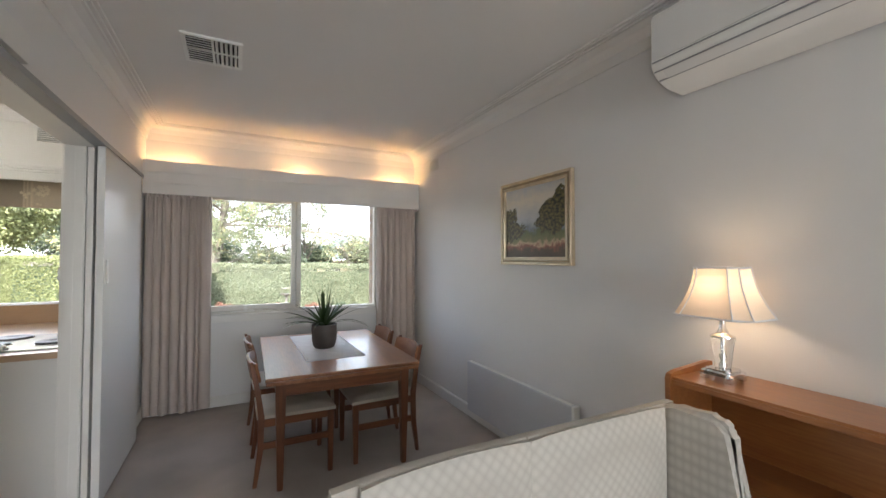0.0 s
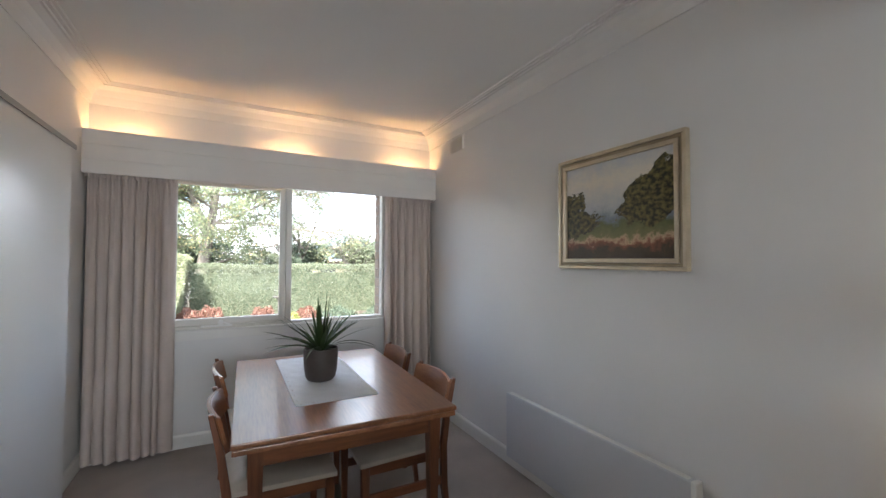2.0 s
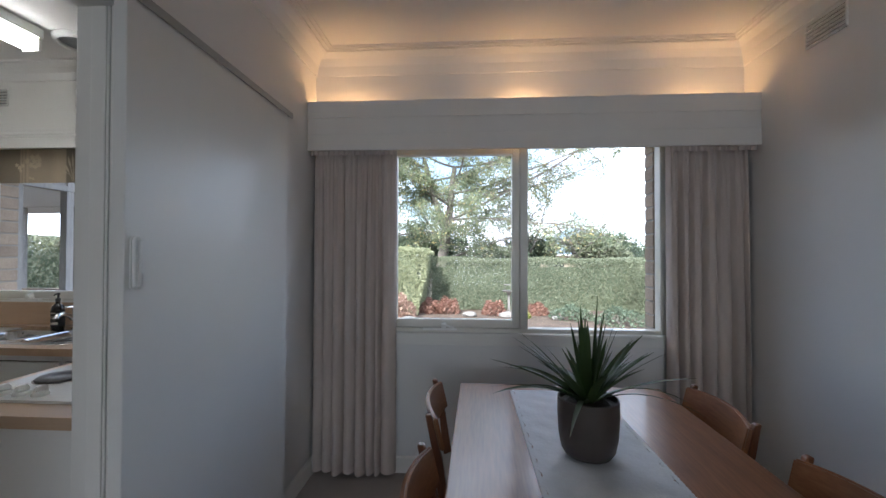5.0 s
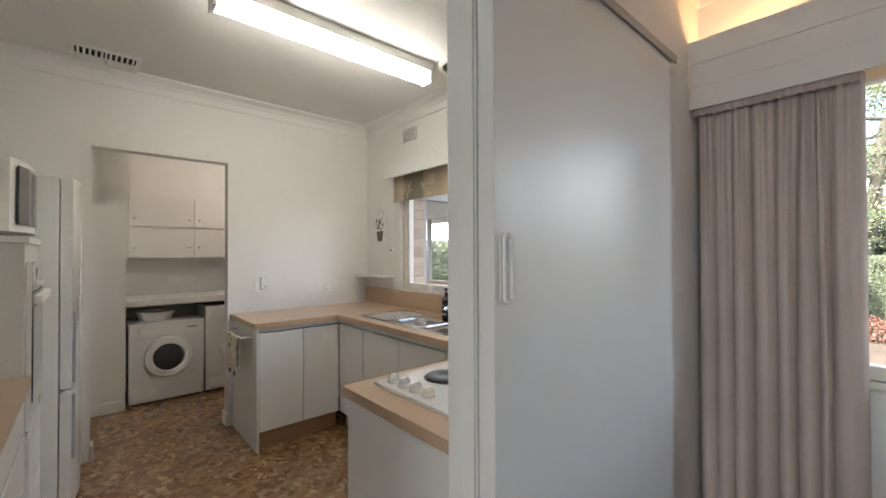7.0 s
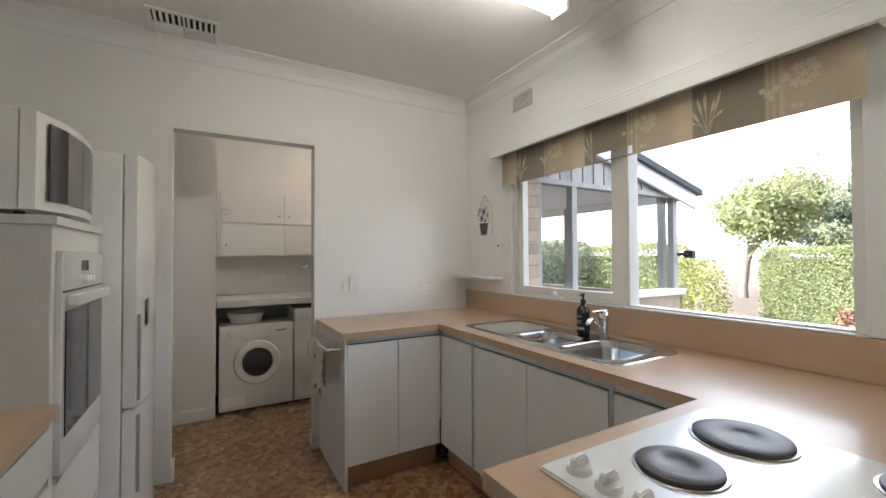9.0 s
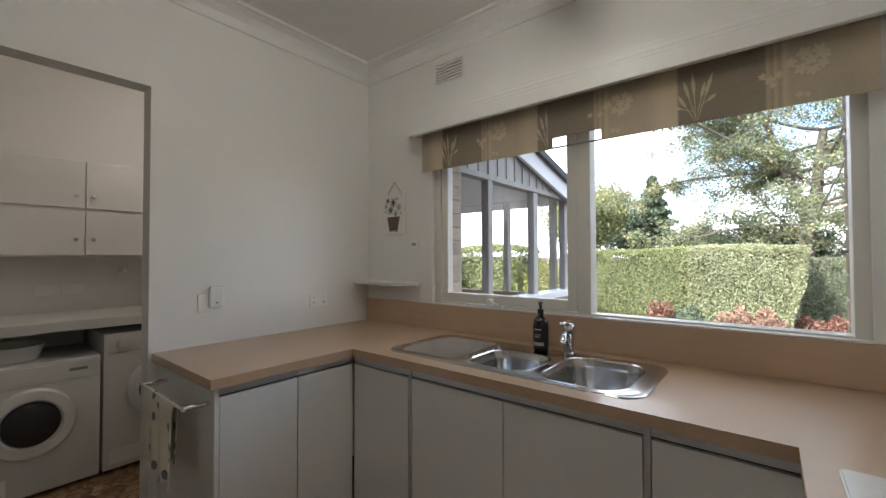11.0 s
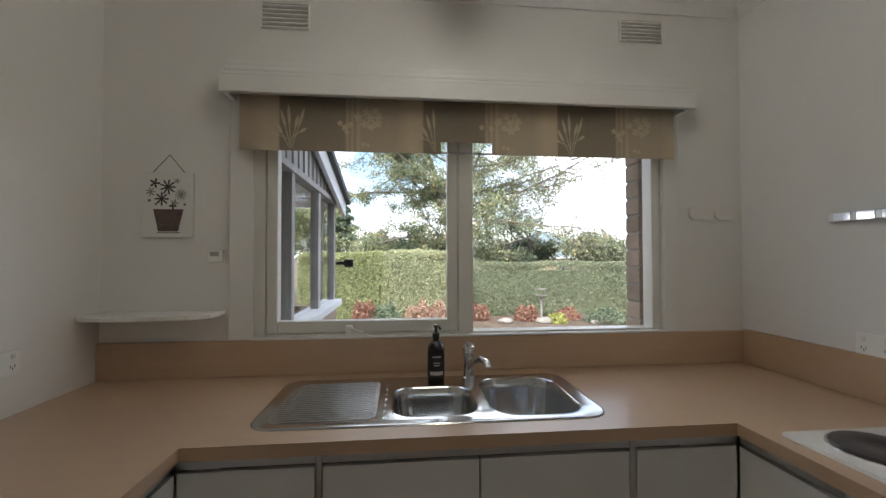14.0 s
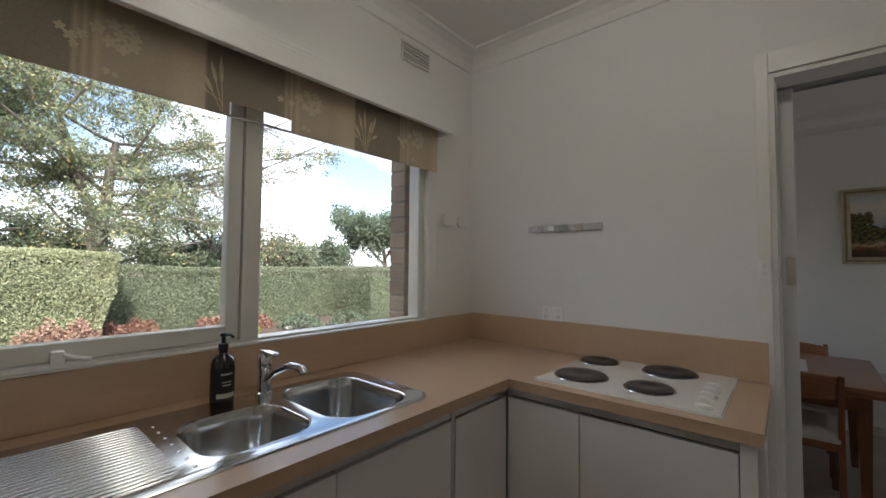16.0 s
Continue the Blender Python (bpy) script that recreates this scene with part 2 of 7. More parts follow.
M = dict(
    wall=surf("wall_paint", (0.76, 0.755, 0.745), 0.55, vary=0.025, scale=1.2, bump=0.06, bump_scale=160),
    kwall=surf("kitchen_wall_paint", (0.795, 0.781, 0.748), 0.5, vary=0.025, scale=1.2, bump=0.06, bump_scale=160),
    ceil=surf("ceiling_paint", (0.78, 0.77, 0.75), 0.7, vary=0.02, scale=0.8, bump=0.04, bump_scale=200),
    gloss=surf("gloss_white_paint", (0.78, 0.77, 0.74), 0.32, vary=0.01, scale=4, bump=0.03, bump_scale=60),
    sashp=surf("cream_window_paint", (0.72, 0.70, 0.64), 0.35, vary=0.03, scale=4, bump=0.03, bump_scale=60),
    door=surf("door_paint", (0.77, 0.77, 0.75), 0.32, vary=0.02, scale=1.5, bump=0.04, bump_scale=40),
    carpet=surf("beige_carpet", (0.45, 0.40, 0.365), 0.95, vary=0.12, scale=2.5, grain=0.18, grain_scale=260, bump=0.9, bump_scale=420, spec=0.1),
    cork=flakes("cork_floor", [(0.16, 0.075, 0.032), (0.29, 0.165, 0.075), (0.36, 0.22, 0.11), (0.19, 0.085, 0.036), (0.50, 0.34, 0.19)], 30, 0.24, 0.45),
    laminate=timber("beech_laminate", (0.555, 0.39, 0.26), (0.485, 0.335, 0.215), 0.29, "x", 16, 0.15, 0.6, 0.02),
    kick=timber("kickboard_laminate", (0.45, 0.28, 0.17), (0.38, 0.23, 0.135), 0.5, "x", 16),
    cab=surf("cream_cabinet_laminate", (0.76, 0.755, 0.73), 0.35, vary=0.02, scale=2, bump=0.02, bump_scale=200),
    alu=surf("brushed_aluminium", (0.60, 0.61, 0.62), 0.34, 1.0, vary=0.05, scale=6, stretch=(0.05, 1, 1), grain=0.08, grain_scale=300),
    steel=surf("stainless_steel", (0.62, 0.62, 0.61), 0.16, 1.0, vary=0.05, scale=5, grain=0.06, grain_scale=240, stretch=(0.15, 1, 1)),
    satin=surf("satin_steel", (0.58, 0.58, 0.57), 0.32, 1.0, vary=0.05, scale=8, grain=0.06, grain_scale=200),
    chrome=surf("chrome", (0.75, 0.75, 0.76), 0.06, 1.0, vary=0.02, scale=4),
    # near-black colour that stands in for shade in gaps, slots and vents
    dark=surf("dark_shadow_gap", (0.02, 0.02, 0.02), 0.8, vary=0.1),
    black=surf("black_plastic", (0.018, 0.018, 0.02), 0.3, vary=0.1, scale=8),
    iron=surf("cast_iron_hotplate", (0.075, 0.07, 0.072), 0.42, 0.4, vary=0.2, scale=20, bump=0.2, bump_scale=300),
    enamel=surf("white_enamel", (0.80, 0.80, 0.78), 0.12, vary=0.015, scale=3, coat=0.4),
    plastic=surf("white_plastic", (0.84, 0.84, 0.81), 0.35, vary=0.02, scale=6),
    grey=surf("grey_plastic", (0.32, 0.33, 0.34), 0.4, vary=0.05, scale=6),
    smoke=surf("dark_glass", (0.03, 0.03, 0.034), 0.05, vary=0.1, scale=3, coat=0.5),
    teak_x=timber("teak", (0.25, 0.095, 0.038), (0.12, 0.042, 0.017), 0.32, "x", 11, 0.25),
    teak_y=timber("teak_top", (0.34, 0.145, 0.062), (0.17, 0.064, 0.025), 0.3, "y", 9, 0.3, 1.0, 0.06),
    teak_z=timber("teak_upright", (0.22, 0.08, 0.033), (0.105, 0.036, 0.015), 0.34, "z", 11, 0.2),
    honey=timber("honey_timber", (0.40, 0.165, 0.052), (0.25, 0.09, 0.028), 0.3, "y", 9, 0.3),
    vinyl=surf("cream_vinyl", (0.55, 0.50, 0.43), 0.36, vary=0.08, scale=8, bump=0.25, bump_scale=45),
    linen=surf("taupe_curtain", (0.58, 0.50, 0.45), 0.85, vary=0.06, scale=4, grain=0.10, grain_scale=320, bump=0.3, bump_scale=500, spec=0.1),
    pelmet=surf("pelmet_paint", (0.72, 0.69, 0.65), 0.5, vary=0.04, scale=3, bump=0.1, bump_scale=90),
    lace=surf("white_cotton", (0.74, 0.75, 0.78), 0.9, vary=0.05, scale=12, grain=0.05, grain_scale=300, bump=0.5, bump_scale=60),
    pot=surf("dark_brown_ceramic", (0.06, 0.048, 0.042), 0.45, vary=0.15, scale=14, bump=0.1, bump_scale=200),
    soil=surf("potting_soil", (0.03, 0.022, 0.016), 0.95, vary=0.3, scale=40, bump=0.9, bump_scale=160),
    blade=leafy("spiky_leaf", (0.022, 0.045, 0.014), (0.095, 0.14, 0.05), 0.38, 0.15),
    gilt=surf("gilded_frame", (0.56, 0.48, 0.35), 0.38, 0.65, vary=0.15, scale=12, bump=0.2, bump_scale=80),
    giltd=surf("frame_shadow_moulding", (0.32, 0.26, 0.17), 0.5, 0.4, vary=0.15, scale=12, bump=0.2, bump_scale=80),
    glass=pane_glass("window_glass"),
    crystal=clear("crystal_glass"),
    fluoro=glow("fluorescent_diffuser", (1.0, 0.96, 0.87), 4.4),
    brick=surf("cream_brick", (0.42, 0.33, 0.25), 0.85, vary=0.12, scale=9, grain=0.1, grain_scale=90, bump=0.5, bump_scale=70, spread=0.15),
    mortar=surf("mortar", (0.36, 0.33, 0.29), 0.9, vary=0.1, scale=14, bump=0.5, bump_scale=120),
    cladding=surf("grey_weathered_boards_and_vent_shade", (0.40, 0.39, 0.37), 0.75, vary=0.16, scale=5, stretch=(1, 1, 0.12), grain=0.12, grain_scale=60, spread=0.18),
    fascia=surf("white_fascia", (0.74, 0.75, 0.76), 0.5, vary=0.04),
    gutter=surf("dark_gutter", (0.03, 0.035, 0.04), 0.5, vary=0.1),
    soilbed=surf("garden_mulch", (0.085, 0.062, 0.045), 0.95, vary=0.3, scale=3, grain=0.35, grain_scale=26, bump=0.9, bump_scale=30),
    stone=surf("garden_stone", (0.19, 0.18, 0.165), 0.85, vary=0.15, scale=8, bump=0.4, bump_scale=40),
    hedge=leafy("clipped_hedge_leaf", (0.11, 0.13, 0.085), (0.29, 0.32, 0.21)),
    # paler leaf colour that carries the sunlight on one hedge block
    hedge_l=leafy("sunlit_tone_hedge_leaf", (0.20, 0.22, 0.125), (0.46, 0.48, 0.30)),
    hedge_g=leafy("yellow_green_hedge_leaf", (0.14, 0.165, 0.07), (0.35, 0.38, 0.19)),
    hedge_y=leafy("golden_leaf", (0.16, 0.175, 0.04), (0.36, 0.37, 0.13)),
    autumn=leafy("autumn_leaf", (0.11, 0.14, 0.085), (0.27, 0.31, 0.18), turned=(0.56, 0.44, 0.19)),
    conifer=leafy("conifer_leaf", (0.06, 0.085, 0.06), (0.17, 0.215, 0.14)),
    redleaf=leafy("red_shrub_leaf", (0.15, 0.065, 0.05), (0.34, 0.20, 0.145)),
    redpale=leafy("pinkish_shrub_leaf", (0.20, 0.115, 0.085), (0.42, 0.29, 0.22)),
    bark=surf("bark", (0.16, 0.14, 0.12), 0.9, vary=0.25, scale=6, stretch=(1, 1, 0.2), bump=0.8, bump_scale=24),
    roof=surf("grey_blue_roof", (0.15, 0.205, 0.24), 0.5, vary=0.06, scale=1),
    heater=surf("white_heater_metal", (0.62, 0.63, 0.66), 0.4, vary=0.02, scale=3),
)


# ---------------------------------------------------------------- mesh helpers
PLACE = {}


def box(bm, x0, y0, z0, x1, y1, z1, r=0.0, seg=2):
    made = bmesh.ops.create_cube(bm, size=1, matrix=Matrix.Translation(((x0 + x1) / 2, (y0 + y1) / 2, (z0 + z1) / 2))
                                 @ Matrix.Diagonal((abs(x1 - x0), abs(y1 - y0), abs(z1 - z0), 1)))["verts"]
    if r:
        edges = list({e for v in made for e in v.link_edges})
        bmesh.ops.bevel(bm, geom=edges, offset=min(r, 0.49 * min(abs(x1 - x0), abs(y1 - y0), abs(z1 - z0))), segments=seg, affect="EDGES", profile=0.6)
    return bm


def boxes(*rows, r=0.0):
    bm = bmesh.new()
    for row in rows:
        box(bm, *row, r=r)
    return bm


def cone(bm, x, y, z, r0, r1, h, n=24, axis="z"):
    turn = {"z": Matrix.Identity(4), "x": pose(0, 0, 0, 0, 90, 0), "y": pose(0, 0, 0, -90, 0, 0)}[axis]
    bmesh.ops.create_cone(bm, cap_ends=True, segments=n, radius1=r0, radius2=r1, depth=h,
                          matrix=Matrix.Translation((x, y, z)) @ turn @ Matrix.Translation((0, 0, h / 2)))
    return bm


def lathe(bm, profile, x, y, z, n=32, sx=1.0, sy=1.0):
    rings = []
    for r, h in profile:
        rings.append([bm.verts.new((x + sx * r * math.cos(2 * math.pi * i / n), y + sy * r * math.sin(2 * math.pi * i / n), z + h)) for i in range(n)])
    for a, b in zip(rings, rings[1:]):
        for i in range(n):
            bm.faces.new((a[i], a[(i + 1) % n], b[(i + 1) % n], b[i]))
    for ring in (rings[0], rings[-1]):
        bm.faces.new(ring)
    return bm


def tube(bm, points, r, n=8, r1=None):
    pts = [Vector(p) for p in points]
    rings = []
    for i, p in enumerate(pts):
        d = (pts[min(i + 1, len(pts) - 1)] - pts[max(i - 1, 0)]).normalized()
        side = d.cross(Vector((0, 0, 1)) if abs(d.z) < 0.9 else Vector((1, 0, 0))).normalized()
        up = side.cross(d)
        k = r if r1 is None else r + (r1 - r) * i / (len(pts) - 1)
        rings.append([bm.verts.new(p + k * (math.cos(2 * math.pi * j / n) * side + math.sin(2 * math.pi * j / n) * up)) for j in range(n)])
    for a, b in zip(rings, rings[1:]):
        for j in range(n):
            bm.faces.new((a[j], a[(j + 1) % n], b[(j + 1) % n], b[j]))
    bm.faces.new(rings[0])
    bm.faces.new(rings[-1])
    return bm


def prism(bm, outline, axis, a0, a1):
    """Extrude an outline. axis x: points are (y, z); y: (x, z); z: (x, y)."""
    at = {"x": lambda a, p: (a, *p), "y": lambda a, p: (p[0], a, p[1]), "z": lambda a, p: (*p, a)}[axis]
    lo, hi = ([bm.verts.new(at(a, p)) for p in outline] for a in (a0, a1))
    k = len(outline)
    for i in range(k):
        bm.faces.new((lo[i], lo[(i + 1) % k], hi[(i + 1) % k], hi[i]))
    bm.faces.new(lo)
    bm.faces.new(hi)
    return bm


def sheet(bm, f, nu, nv):
    grid = [[bm.verts.new(f(u / nu, v / nv)) for v in range(nv + 1)] for u in range(nu + 1)]
    for u in range(nu):
        for v in range(nv):
            bm.faces.new((grid[u][v], grid[u + 1][v], grid[u + 1][v + 1], grid[u][v + 1]))
    return bm


def slab(bm, f, nu, nv, thick):
    """A sheet with thickness along its own normals."""
    geom = sheet(bm, f, nu, nv)
    bmesh.ops.recalc_face_normals(bm, faces=bm.faces)
    bmesh.ops.solidify(bm, geom=list(bm.faces), thickness=thick)
    return geom


def loop_rr(x0, y0, x1, y1, r, n=6):
    """Outline of a rectangle with rounded corners."""
    out = []
    for cx, cy, a in ((x1 - r, y1 - r, 0), (x0 + r, y1 - r, 90), (x0 + r, y0 + r, 180), (x1 - r, y0 + r, 270)):
        out += [(cx + r * math.cos(radians(a + 90 * i / n)), cy + r * math.sin(radians(a + 90 * i / n))) for i in range(n + 1)]
    return out


def thing(name, where=(0, 0, 0), label="", category="", group="", kind=""):
    ob = new(name)
    ob.empty_display_size = 0.1
    ob.location = where
    PLACE[ob.name] = Vector(where)
    return tagged(ob, label, category, group, kind)


def part(name, bm, material, parent=None, label="", smooth=False, local=False):
    """Links a bmesh, given in world places, as one mesh object under a thing or part."""
    base = PLACE[parent.name] if parent else Vector((0, 0, 0))
    if parent and not local:
        bmesh.ops.translate(bm, vec=-base, verts=bm.verts)
    bmesh.ops.recalc_face_normals(bm, faces=bm.faces)
    mesh = bpy.data.meshes.new(name)
    bm.to_mesh(mesh)
    bm.free()
    mesh.materials.append(M[material] if isinstance(material, str) else material)
    if smooth:
        mesh.polygons.foreach_set("use_smooth", [True] * len(mesh.polygons))
        mesh.set_sharp_from_angle(angle=radians(38))
    ob = new(name, mesh)
    ob.parent = parent
    PLACE[ob.name] = base
    return tagged(ob, label)


def fixed(name, bm, material, label, category, kind="structure", smooth=False):
    return tagged(part(name, bm, material, smooth=smooth), label, category, kind=kind)


def one(name, bm, material, label, category, group="", smooth=True):
    """A thing that is a single mesh."""
    return tagged(part(name, bm, material, smooth=smooth), label, category, group)


# ---------------------------------------------------------------- the setting
XL, XR = -0.47, 2.14        # dining room, between partition and outer wall
KL, KR = -3.39, -0.595      # kitchen
YN, CEIL = 4.74, 2.60       # window wall and ceiling
YS, KS = -4.5, 1.85         # south walls of living room and kitchen
DIN = (-0.045, 1.70, 0.86, 2.06)
KIT = (-2.80, -0.99, 1.014, 2.02)

fixed("floor_1", boxes((XL - 0.02, YS - 0.1, -0.12, XR + 0.1, YN + 0.02, 0.0)), "carpet", "beige cut-pile carpet over the whole dining floor", "carpet")
fixed("floor_2", boxes((-5.1, 0.6, -0.12, XL - 0.02, YN + 0.02, -0.002)), "cork", "glossy mottled brown cork tile floor in the kitchen", "floor")
fixed("ceiling", boxes((XL - 0.06, YS - 0.1, CEIL, XR + 0.1, YN + 0.1, CEIL + 0.1)), "ceil", "white painted plaster ceiling of the dining room", "ceiling")
fixed("ceiling_2", boxes((-5.1, 0.6, CEIL, XL - 0.06, YN + 0.1, CEIL + 0.1)), "ceil", "white painted plaster ceiling of the kitchen", "ceiling")


def holed(x0, x1, z0, z1, hx0, hx1, hz0, hz1, y0, y1):
    return boxes((x0, y0, z0, hx0, y1, z1), (hx1, y0, z0, x1, y1, z1), (hx0, y0, z0, hx1, y1, hz0), (hx0, y0, hz1, hx1, y1, z1))


fixed("wall_north", holed(XL - 0.06, XR + 0.1, 0, CEIL, DIN[0], DIN[1], DIN[2], DIN[3], YN, YN + 0.1), "wall", "off-white plaster wall around the dining window", "wall")
fixed("wall_north_2", holed(-5.0, XL - 0.06, 0, CEIL, KIT[0], KIT[1], KIT[2], KIT[3], YN, YN + 0.1), "kwall", "warm white plaster wall around the kitchen window", "wall")
fixed("wall_east", boxes((XR, YS, 0, XR + 0.1, YN, CEIL)), "wall", "long off-white plaster wall of the dining room", "wall")
# unseen wall; its opening is added to bring light to the living end
fixed("wall_south", holed(-0.595, XR, 0, CEIL, 0.0, 2.0, 0.4, 2.2, YS - 0.1, YS), "wall", "plain off-white plaster wall, unseen, with an opening added for light", "wall")
D0, D1, DH = 2.19, 3.33, 2.07
fixed("wall_partition", boxes((KR, YS, 0, XL, D0, CEIL), (KR, D1, 0, XL, YN, CEIL), (KR, D0, DH, XL, D1, CEIL)), "wall", "white partition wall with a wide doorway to the kitchen", "wall")
L0, L1, LH = 2.66, 3.477, 2.075
fixed("wall_west", boxes((KL - 0.1, 0.9, 0, KL, L0, CEIL), (KL - 0.1, L1, 0, KL, YN, CEIL), (KL - 0.1, L0, LH, KL, L1, CEIL)), "kwall", "warm white kitchen wall with a plain laundry opening", "wall")
fixed("wall_kitchen_south", boxes((KL, KS - 0.1, 0, KR, KS, CEIL)), "kwall", "warm white kitchen wall behind the oven tower", "wall")
fixed("wall_laundry", boxes((-4.45, 0.9, 0, -4.34, 2.895, CEIL), (-5.05, 2.795, 0, -4.45, 2.895, CEIL), (-5.05, 2.895, 0, -4.95, 4.3, CEIL), (-4.95, 4.2, 0, KL - 0.1, 4.3, CEIL), (-4.34, 0.8, 0, KL - 0.1, 0.9, CEIL)), "kwall", "white laundry passage walls with an appliance alcove", "wall")


def cornice(name, x0, y0, x1, y1, moulding):
    """Plaster cove round a room, mitred at the corners."""
    prof = [(0.0, 0.105), (0.008, 0.105), (0.012, 0.092), (0.02, 0.06), (0.042, 0.03), (0.075, 0.014), (0.09, 0.012), (0.095, 0.0)]
    if moulding:
        prof = [(0.0, 0.125), (0.008, 0.125), (0.012, 0.11), (0.022, 0.072), (0.05, 0.034), (0.085, 0.016), (0.098, 0.016), (0.1, 0.006),
                (0.112, 0.006), (0.114, 0.013), (0.124, 0.013), (0.126, 0.004), (0.137, 0.004), (0.139, 0.010), (0.147, 0.010), (0.149, 0.0)]
    bm = bmesh.new()
    rings = []
    for cx, cy, sx, sy in ((x0, y0, 1, 1), (x1, y0, -1, 1), (x1, y1, -1, -1), (x0, y1, 1, -1)):
        rings.append([bm.verts.new((cx + sx * d, cy + sy * d, CEIL - h)) for d, h in prof])
    for i in range(4):
        a, b = rings[i], rings[(i + 1) % 4]
        for j in range(len(prof) - 1):
            bm.faces.new((a[j], b[j], b[j + 1], a[j + 1]))
    fixed(name, bm, "ceil", "white moulded plaster cornice around the ceiling", "cornice")


cornice("trim_cornice", XL, YS, XR, YN, True)
cornice("trim_cornice_2", KL, KS, KR, YN, False)


def skirting(name, rows, material="gloss"):
    bm = bmesh.new()
    for x0, y0, x1, y1, nx, ny in rows:
        # board with a rounded top, standing against a wall; n points into the room
        prof = [(0, 0), (0.016, 0), (0.016, 0.082), (0.013, 0.092), (0.006, 0.098), (0, 0.098)]
        if nx:
            prism(bm, [(x0 + nx * d, h) for d, h in prof], "y", y0, y1)
        else:
            prism(bm, [(y0 + ny * d, h) for d, h in prof], "x", x0, x1)
    fixed(name, bm, material, "white painted skirting board along the wall", "skirting")


skirting("baseboard", [(XR, YS, XR, YN - 0.017, -1, 0), (XL, YN, XR, YN, 0, -1), (XL, D1 + 0.06, XL, YN - 0.017, 1, 0), (XL, YS, XL, D0 - 0.06, 1, 0)])
skirting("baseboard_2", [(KL, L1, KL, 3.50, 1, 0), (-4.34, 0.9, -4.34, 2.895, 1, 0)])
# short blocks that turn round the ends of the laundry opening
fixed("baseboard_3", boxes((KL - 0.1, L1 - 0.016, 0, KL + 0.016, L1, 0.098), (KL - 0.1, L0, 0, KL + 0.016, L0 + 0.016, 0.098), r=0.004), "gloss", "white skirting returned around the laundry opening", "skirting")


def window(name, ox, casement, label, fixed_right, zs, mull, frame_mat="sashp"):
    """Timber window: an awning sash beside a fixed light."""
    x0, x1, z0, z1 = ox
    root = thing(name, (x0, YN, z0), label, "window", kind="structure")
    y0, y1 = YN + 0.012, YN + 0.085
    part("window_frame", boxes((x0, y0, z0, x0 + 0.045, y1, z1), (x1 - 0.045, y0, z0, x1, y1, z1), (x0 + 0.045, y0, z1 - 0.04, x1 - 0.045, y1, z1),
                               (x0 + 0.045, y0, z0, x1 - 0.045, y1, z0 + 0.03), (mull[0], y0 - 0.006, z0 + 0.03, mull[1], y1, z1 - 0.04), r=0.004), frame_mat, root)
    s0, s1, b = x0 + 0.05, mull[0] - 0.004, z0 + 0.034
    t = z1 - 0.044
    sash = part("sash", boxes((s0, y0 + 0.004, b, s0 + 0.045, y1 - 0.02, t), (s1 - 0.045, y0 + 0.004, b, s1, y1 - 0.02, t),
                              (s0 + 0.045, y0 + 0.004, b, s1 - 0.045, y1 - 0.02, b + 0.05), (s0 + 0.045, y0 + 0.004, t - 0.045, s1 - 0.045, y1 - 0.02, t), r=0.004), frame_mat, root)
    for n0, n1, nb, nt in ((s0 + 0.04, s1 - 0.04, b + 0.04, t - 0.04), (mull[1] - 0.004, x1 - 0.041, z0 + 0.026, z1 - 0.036)):
        pane = part("pane", boxes((n0, y0 + 0.035, nb, n1, y0 + 0.039, nt)), "glass", root)
        pane.visible_shadow = False
    winder = bmesh.new()
    wx = s0 + 0.40 * (s1 - s0)
    box(winder, wx - 0.11, y0 - 0.028, z0 + 0.02, wx + 0.10, y0 - 0.004, z0 + 0.034, 0.004)
    cone(winder, wx + 0.02, y0 - 0.004, z0 + 0.052, 0.018, 0.014, 0.03, 14, "y")
    box(winder, wx + 0.005, y0 - 0.03, z0 + 0.03, wx + 0.035, y0 + 0.003, z0 + 0.066, 0.006)
    tube(winder, [(wx + 0.03, y0 - 0.03, z0 + 0.056), (wx + 0.06, y0 - 0.04, z0 + 0.045), (wx + 0.085, y0 - 0.04, z0 + 0.04)], 0.006)
    part("winder", winder, "plastic", root, "white awning window winder", True)
    return root


w1 = window("window_1", DIN, None, "white timber dining window with awning sash and fixed pane", True, 0, (0.818, 0.864))
part("architrave", boxes((DIN[0] - 0.06, YN - 0.016, DIN[2] - 0.07, DIN[1] + 0.06, YN - 0.001, DIN[2] - 0.012), (DIN[0] - 0.06, YN - 0.016, DIN[2] - 0.012, DIN[0], YN - 0.001, 2.12),
                         (DIN[1], YN - 0.016, DIN[2] - 0.012, DIN[1] + 0.06, YN - 0.001, 2.12), r=0.004), "gloss", w1)
part("window_sill", boxes((DIN[0] - 0.07, YN - 0.03, DIN[2] - 0.012, DIN[1] + 0.07, YN + 0.02, DIN[2] + 0.006), r=0.005), "gloss", w1)
w2 = window("window_2", KIT, None, "white timber kitchen window with awning sash and fixed pane", True, 0, (-1.936, -1.872))
part("architrave", boxes((KIT[0] - 0.09, YN - 0.018, 1.03, KIT[0] + 0.006, YN - 0.001, 2.06), (KIT[1] - 0.006, YN - 0.018, 1.03, KIT[1] + 0.07, YN - 0.001, 2.06),
                         (KIT[0] + 0.006, YN - 0.018, 2.0, KIT[1] - 0.006, YN - 0.001, 2.06), r=0.005), "gloss", w2)
part("window_sill", boxes((KIT[0] - 0.0, YN - 0.022, 1.0285, KIT[1], YN + 0.012, 1.036), r=0.003), "gloss", w2)


